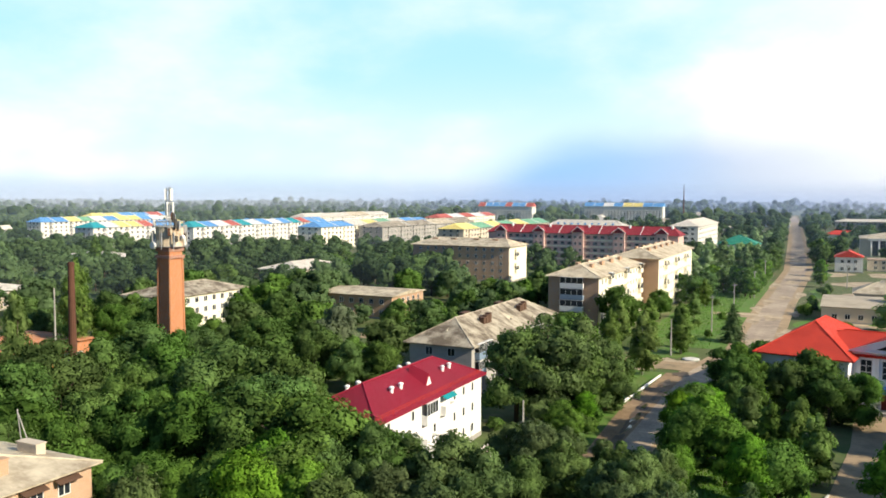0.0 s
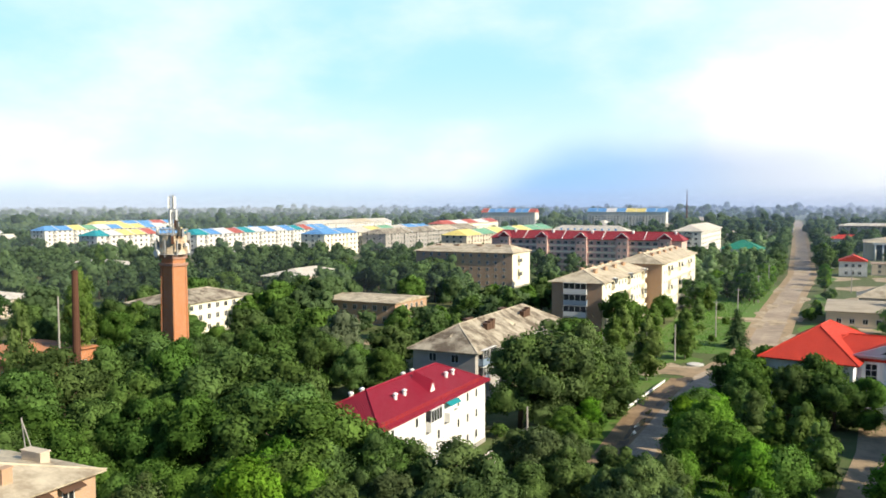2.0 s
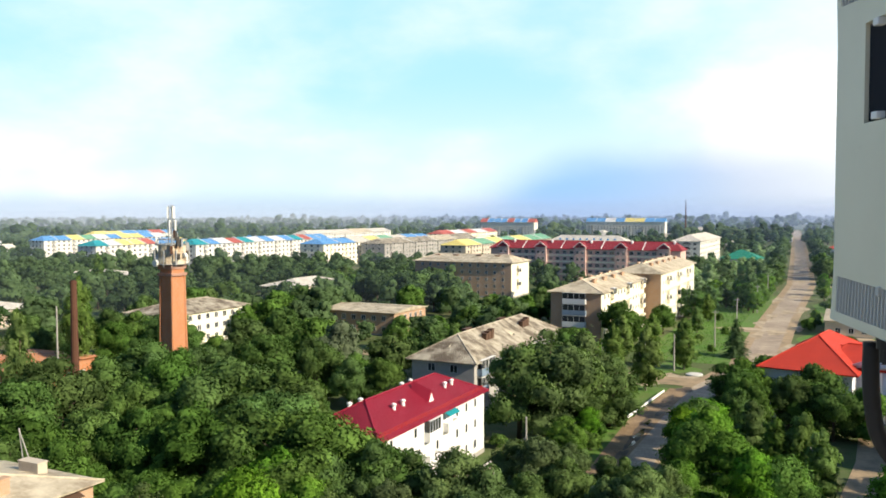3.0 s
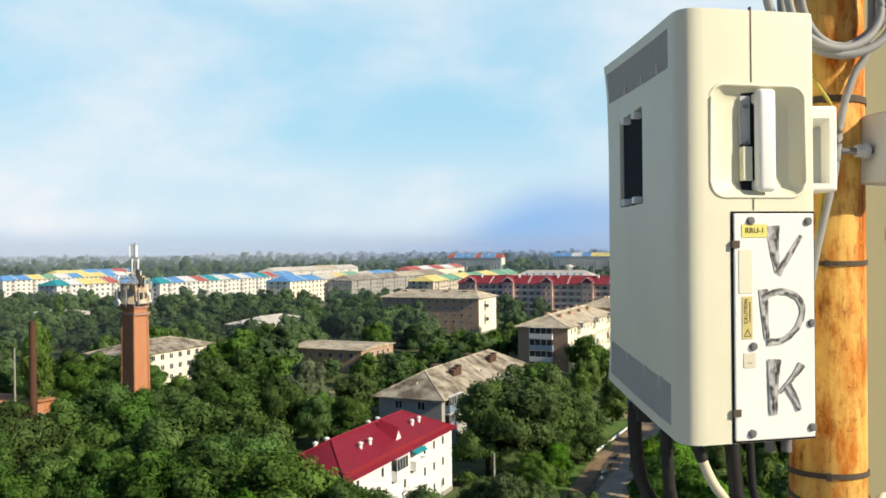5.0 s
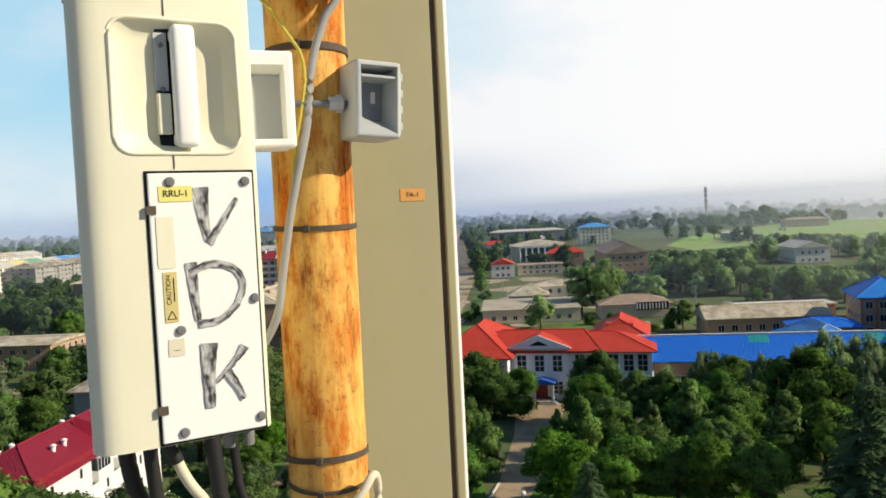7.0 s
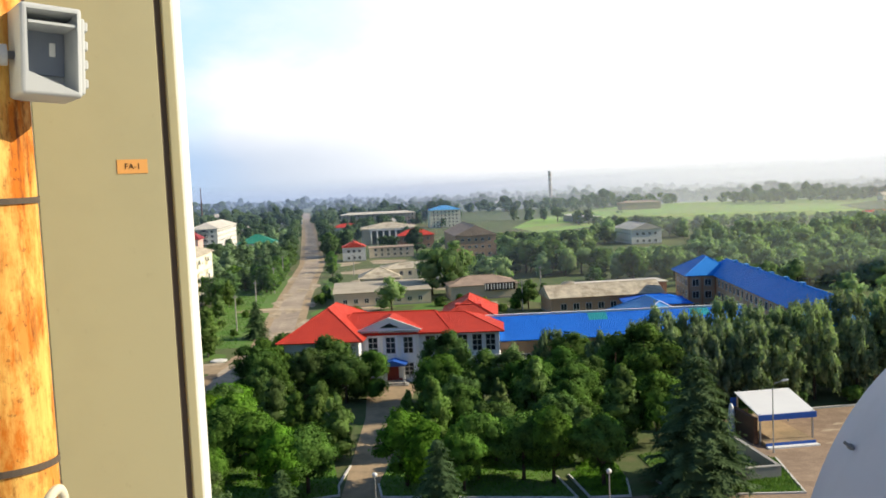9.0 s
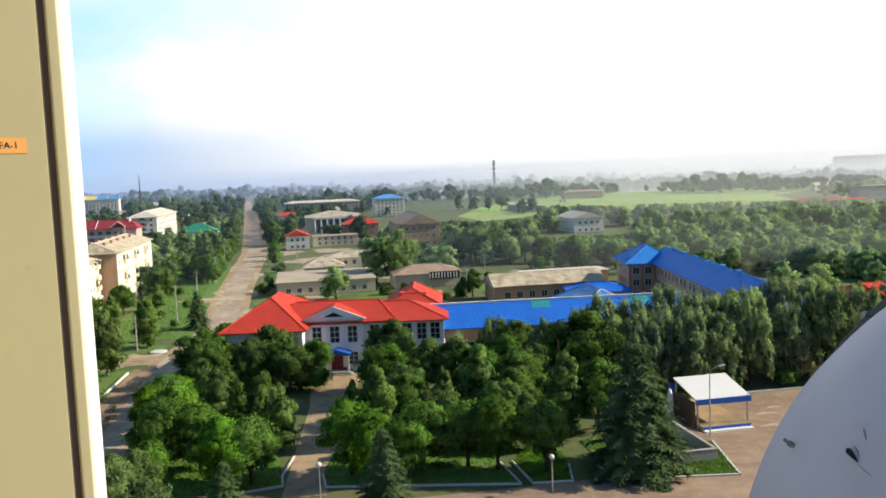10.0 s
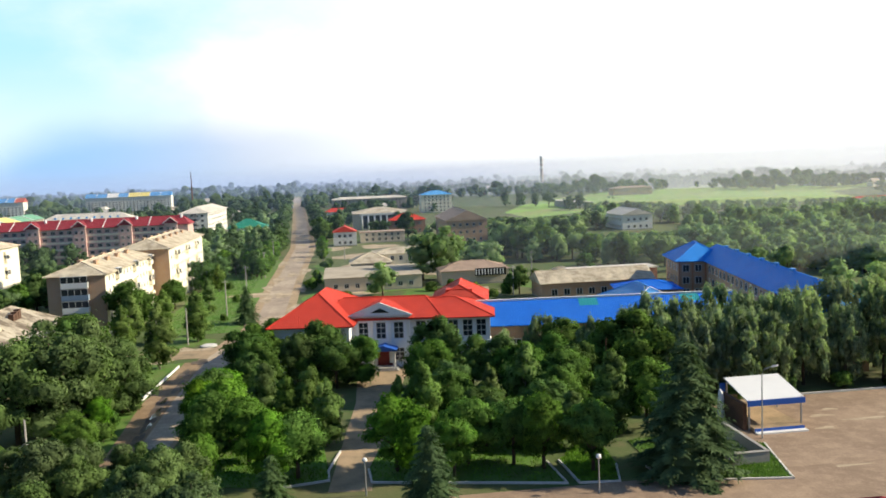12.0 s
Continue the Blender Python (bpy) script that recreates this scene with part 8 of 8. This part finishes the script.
outer = finish("bracket", block(0, 0.0585, 0, 0.055, 0, 0.106, 0.004, 3), M["case_white"])
inner = bmesh.new()
lo_ = [inner.verts.new((x, -0.02, z)) for x, z in ((-0.02, 0.009), (0.050, 0.009), (0.050, 0.098), (-0.02, 0.098))]
hi_ = [inner.verts.new((x, 0.022, z)) for x, z in ((-0.02, 0.010), (0.046, 0.011), (0.046, 0.082), (-0.02, 0.082))]
inner.faces.new(lo_), inner.faces.new(hi_[::-1])
for i in range(4):
    j = (i + 1) % 4
    inner.faces.new((lo_[i], hi_[i], hi_[j], lo_[j]))
bmesh.ops.recalc_face_normals(inner, faces=inner.faces)
part("bracket", cut(outer, [finish("tool", inner, M["case_white"])]), None, clamp, "white cast bracket with a sunk panel", m=pose(0.3885, 0.960, 0.0645) @ Matrix.Diagonal((0.985, 1, 0.975, 1)))
# the sunk panel's shade is put in as a grey plate
part("panel_shade_plate", block(0.3905, 0.4345, 0.978, 0.9815, 0.0765, 0.143), M["cast"], clamp, "grey plate painting the shade of the sunk panel")
AT = pose(0.5195, 0.986, 0.0785, 0, 3, 7) @ Matrix.Diagonal((1, 1, 0.87, 1))
outer = finish("bracket", block(0, 0.057, 0, 0.060, 0, 0.102, 0.004, 3), M["cast"])
inner = bmesh.new()
lo_ = [inner.verts.new((x, -0.02, z)) for x, z in ((0.006, 0.024), (0.0530, 0.004), (0.0530, 0.098), (0.005, 0.097))]
hi_ = [inner.verts.new((x, 0.046, z)) for x, z in ((0.009, 0.030), (0.0510, 0.012), (0.0510, 0.091), (0.008, 0.091))]
inner.faces.new(lo_), inner.faces.new(hi_[::-1])
for i in range(4):
    j = (i + 1) % 4
    inner.faces.new((lo_[i], hi_[i], hi_[j], lo_[j]))
bmesh.ops.recalc_face_normals(inner, faces=inner.faces)
part("bracket", cut(outer, [finish("tool", inner, M["cast"])]), None, clamp, "open cast bracket on the far side of the pole", m=AT)
# added plate whose colour paints the bracket's shaded inside
part("bracket_shade_plate", block(0.0095, 0.0505, 0.042, 0.0455, 0.030, 0.090), M["inner_shade"], clamp, "blue-grey plate painting the shade inside the bracket", m=AT)
# white block paints the brightness of a small hole
part("bright_hole_block", block(0.036, 0.042, 0.0405, 0.042, 0.052, 0.068, 0.001), M["case_white"], clamp, m=AT)
part("bracket_rib", block(0.008, 0.0515, 0.002, 0.044, 0.080, 0.083), M["cast"], clamp, m=AT)
part("bracket_back", block(0.055, 0.0625, 0.010, 0.060, 0.006, 0.094, 0.002), M["cast"], clamp, m=AT)
for z in (0.014, 0.036, 0.058, 0.080):
    part("tooth", block(0.061, 0.0665, 0.014, 0.056, z, z + 0.011, 0.0015), M["cast"], clamp, m=AT)
for z in (0.119,):
    bm = bmesh.new()
    tube(bm, [(0.44, 1.014, z), (0.53, 1.014, z)], 0.0042, 12)
    part("bolt", bm, M["screw"], clamp, smooth=True)
    bm = bmesh.new()
    tube(bm, [(0.497, 1.014, z), (0.506, 1.014, z)], 0.0085, 6), tube(bm, [(0.506, 1.014, z), (0.512, 1.014, z)], 0.0105, 14)
    part("nut", bm, M["cast"], clamp)

# cables on the pole
cable("jumper_cable", [(0.522, 1.020, 0.42), (0.520, 1.018, 0.266), (0.497, 1.016, 0.216), (0.482, 1.015, 0.174), (0.475, 1.014, 0.133), (0.469, 1.013, 0.091), (0.455, 1.012, 0.036), (0.444, 1.013, -0.012), (0.432, 1.015, -0.081), (0.424, 1.016, -0.122), (0.405, 1.03, -0.160), (0.385, 1.06, -0.195)], 0.0048, "cable_grey", "grey cable tied down the rusty pole")
cable("earth_wire", [(0.400, 1.02, 0.26), (0.432, 1.017, 0.229), (0.453, 1.015, 0.198), (0.467, 1.014, 0.175), (0.470, 1.013, 0.147), (0.464, 1.012, 0.112), (0.455, 1.016, 0.064), (0.449, 1.022, 0.01), (0.446, 1.030, -0.03), (0.440, 1.06, -0.07)], 0.0020, "cable_yellow", "thin yellow-green earth wire along the pole")
for k, (cz, rx, rz, off, y) in enumerate(((0.300, 0.072, 0.064, 0.470, 1.003), (0.305, 0.064, 0.062, 0.462, 0.994), (0.318, 0.082, 0.072, 0.455, 1.000), (0.325, 0.060, 0.075, 0.478, 0.996))):
    pts = [(off + rx * math.cos(t), y + 0.012 * math.sin(t + k), cz + rz * math.sin(t)) for t in np.linspace(0.3, 0.3 + 2 * math.pi, 15)]
    cable("cable_coil", pts, 0.0055, "cable_grey", "loop of grey cable coiled at the pole", "cable")
cable("white_conduit", [(0.532, 1.025, -0.50), (0.533, 1.020, -0.36), (0.530, 1.012, -0.324), (0.522, 1.006, -0.320), (0.510, 1.000, -0.333), (0.490, 0.998, -0.355), (0.470, 1.0, -0.39), (0.46, 1.0, -0.6), (0.455, 1.0, -1.2)], 0.0052, "cable_cream", "white cable looping round the pole")

# the panel aerial behind the pole
aer = thing("panel_aerial", pose(0.0065, 0.006, EZ), "tall panel aerial with a beige back and white radome edge", "aerial")
Z0, Z1 = -1.25, 0.95
part("back_plate", block(0.545, 0.6955, 1.195, 1.202, Z0, Z1, 0.001), M["plate"], aer, "beige metal back plate")
part("seal", block(0.6955, 0.7045, 1.199, 1.210, Z0, Z1), M["groove"], aer, "brown seal along the edge")
part("flange", block(0.7045, 0.7175, 1.194, 1.212, Z0, Z1, 0.002), M["plate"], aer)
bm = prism([(0.547, 1.206), (0.7225, 1.204), (0.733, 1.222), (0.740, 1.238), (0.745, 1.254), (0.745, 1.280), (0.733, 1.305), (0.71, 1.318), (0.58, 1.325), (0.555, 1.305), (0.545, 1.27), (0.543, 1.23)], Z0, Z1)
part("radome", bm, M["radome"], aer, "white radome with a rough edge")
rr = np.random.default_rng(3)
for z in np.arange(Z0 + 0.4, Z1 - 0.2, 0.033):
    zz = float(z + rr.uniform(-0.01, 0.01))
    part("burr", block(0.7165, 0.7185 + float(rr.uniform(0, 0.0012)), 1.2035, 1.2075, zz, zz + float(rr.uniform(0.006, 0.018))), M["radome"], aer)
LX0, LX1 = 0.6370, 0.6745
lab = part("aerial_label", block(LX0, LX1, 1.1942, 1.195, 0.0062, 0.0240), M["label_orange"], aer, "orange label")
words("FA-1", 0.0102, "lettering", "ink", lab, pose((LX0 + LX1) / 2, 1.1940, 0.0150, 90, 0, 0))
for z in (-0.95, 0.75):
    bm = bmesh.new()
    box(bm, 0.455, 0.56, 1.10, 1.196, z, z + 0.06), box(bm, 0.45, 0.545, 1.02, 1.10, z + 0.01, z + 0.05)
    part("mount", bm, M["cast"], aer)

# the microwave dish: seen from behind, a shallow bowl with a rim
dish = thing("microwave_dish", pose(1.613, 0.620, EZ - 0.587) @ Matrix.Rotation(radians(-124.2), 4, "Z") @ Matrix.Rotation(radians(-22.2), 4, "X") @ Matrix.Diagonal((0.818, 0.818, 0.818, 1)), "grey-blue microwave dish seen from behind, with bolts on its rim", "dish aerial")
bm = bmesh.new()
prof = [(0.02, -0.22), (0.15, -0.215), (0.30, -0.177), (0.42, -0.118), (0.51, -0.052), (0.548, -0.018), (0.552, 0.0), (0.54, 0.004), (0.40, -0.09), (0.2, -0.17), (0.02, -0.19)]
rings = [[bm.verts.new((r * math.cos(k * math.pi / 32), y, r * math.sin(k * math.pi / 32))) for k in range(64)] for r, y in prof]
for p_, q_ in zip(rings, rings[1:]):
    for k in range(64):
        bm.faces.new((p_[k], p_[(k + 1) % 64], q_[(k + 1) % 64], q_[k]))
bm.faces.new(rings[0]), bm.faces.new(rings[-1][::-1])
part("bowl", bm, M["dish"], dish, smooth=True)
for nm, r0, r1, y0, y1, mt in (("gasket", 0.545, 0.590, -0.004, 0.014, "cable_black"), ("shroud", 0.580, 0.604, 0.014, 0.075, "dish")):
    bm = bmesh.new()
    rings = [[bm.verts.new((r * math.cos(k * math.pi / 36), y, r * math.sin(k * math.pi / 36))) for k in range(72)] for r, y in ((r0, y0), (r1, y0), (r1, y1), (r0, y1))]
    for p_, q_ in zip(rings, rings[1:] + rings[:1]):
        for k in range(72):
            bm.faces.new((p_[k], p_[(k + 1) % 72], q_[(k + 1) % 72], q_[k]))
    part(nm, bm, M[mt], dish)
for k in range(12):
    bm = bmesh.new()
    tube(bm, [(0.572, -0.018, 0), (0.572, 0.03, 0)], 0.004, 8), tube(bm, [(0.572, -0.022, 0), (0.572, -0.014, 0)], 0.008, 6)
    part("bolt", bm, M["screw"], dish, m=Matrix.Rotation(radians(30 * k + 10), 4, "Y"))
bm = bmesh.new()
tube(bm, [(0, -0.20, -0.22), (0, -0.26, -0.22)], 0.06, 16)
part("hub", bm, M["cast"], dish)
bm = bmesh.new()
tube(bm, [(-0.006, -0.2165, 0.151), (0.004, -0.2180, 0.1485), (0.018, -0.2182, 0.1455), (0.034, -0.2170, 0.142)], (0.0005, 0.0050, 0.0034, 0.0004), 8)
part("gouge", bm, M["ink"], dish, "dark gouge in the grey paint", smooth=True)
for p_ in ([(-0.004, -0.2062, 0.190), (0.008, -0.2085, 0.183), (0.022, -0.2100, 0.176)], [(0.030, -0.2172, 0.139), (0.05, -0.2168, 0.137), (0.072, -0.2145, 0.135)], [(0.000, -0.2155, 0.160), (0.016, -0.2150, 0.156), (0.03, -0.2160, 0.148)]):
    bm = bmesh.new()
    tube(bm, p_, (0.0004, 0.0013, 0.0004), 6)
    part("scratch", bm, M["cable_grey"], dish, smooth=True)
bm = bmesh.new()
tube(bm, [(-0.175, -0.198, 0.0976), (-0.186, -0.219, 0.104)], 0.0032, 10), tube(bm, [(-0.178, -0.204, 0.0995), (-0.182, -0.211, 0.102)], 0.0062, 6)
part("bolt", bm, M["screw"], dish)
bm = bmesh.new()
tube(bm, [(0, 0, 31.25), (0, 0, 32.25)], 0.045, 16)
solid("dish_post", pose(1.66, 0.585, 0), bm, M["steel"], "steel post carrying the microwave dish", "post", smooth=True)


# ---- morning haze painted on thin curved sheets far out, thicker towards the horizon ----
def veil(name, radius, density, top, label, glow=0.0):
    """A sheet of painted haze, denser and whiter towards the sun's side; with glow it emits as bright distance."""
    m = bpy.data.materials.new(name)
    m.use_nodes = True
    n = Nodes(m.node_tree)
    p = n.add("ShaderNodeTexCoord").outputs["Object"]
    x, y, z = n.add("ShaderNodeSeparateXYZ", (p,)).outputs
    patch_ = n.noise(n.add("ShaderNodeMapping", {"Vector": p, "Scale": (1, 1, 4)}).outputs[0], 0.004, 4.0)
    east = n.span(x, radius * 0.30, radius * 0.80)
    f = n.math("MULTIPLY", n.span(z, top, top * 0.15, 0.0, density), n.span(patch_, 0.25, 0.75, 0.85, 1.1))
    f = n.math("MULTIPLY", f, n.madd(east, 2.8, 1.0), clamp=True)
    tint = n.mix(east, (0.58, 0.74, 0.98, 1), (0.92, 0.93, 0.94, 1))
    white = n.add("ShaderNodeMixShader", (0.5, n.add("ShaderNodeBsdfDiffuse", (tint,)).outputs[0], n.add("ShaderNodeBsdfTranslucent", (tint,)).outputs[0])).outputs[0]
    # the far sheets emit, painting the brightness of distant haze
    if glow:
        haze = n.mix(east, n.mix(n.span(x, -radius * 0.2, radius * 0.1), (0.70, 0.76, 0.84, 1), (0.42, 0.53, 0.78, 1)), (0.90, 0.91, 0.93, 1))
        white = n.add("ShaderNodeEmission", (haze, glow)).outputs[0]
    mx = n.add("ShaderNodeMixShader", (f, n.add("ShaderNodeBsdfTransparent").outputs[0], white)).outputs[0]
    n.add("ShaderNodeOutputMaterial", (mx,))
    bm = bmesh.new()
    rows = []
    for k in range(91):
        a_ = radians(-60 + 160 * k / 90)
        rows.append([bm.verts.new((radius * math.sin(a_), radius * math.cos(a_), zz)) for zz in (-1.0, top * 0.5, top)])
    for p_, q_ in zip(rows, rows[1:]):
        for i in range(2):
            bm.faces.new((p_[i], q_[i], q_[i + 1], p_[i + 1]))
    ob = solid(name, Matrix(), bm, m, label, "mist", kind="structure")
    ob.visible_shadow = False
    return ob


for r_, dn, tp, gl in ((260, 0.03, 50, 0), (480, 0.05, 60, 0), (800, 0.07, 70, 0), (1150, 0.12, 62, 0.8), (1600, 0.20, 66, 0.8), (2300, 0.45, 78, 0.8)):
    veil("mist_backdrop", r_, dn, tp, "thin curved sheet painted as morning haze over the far town", gl)
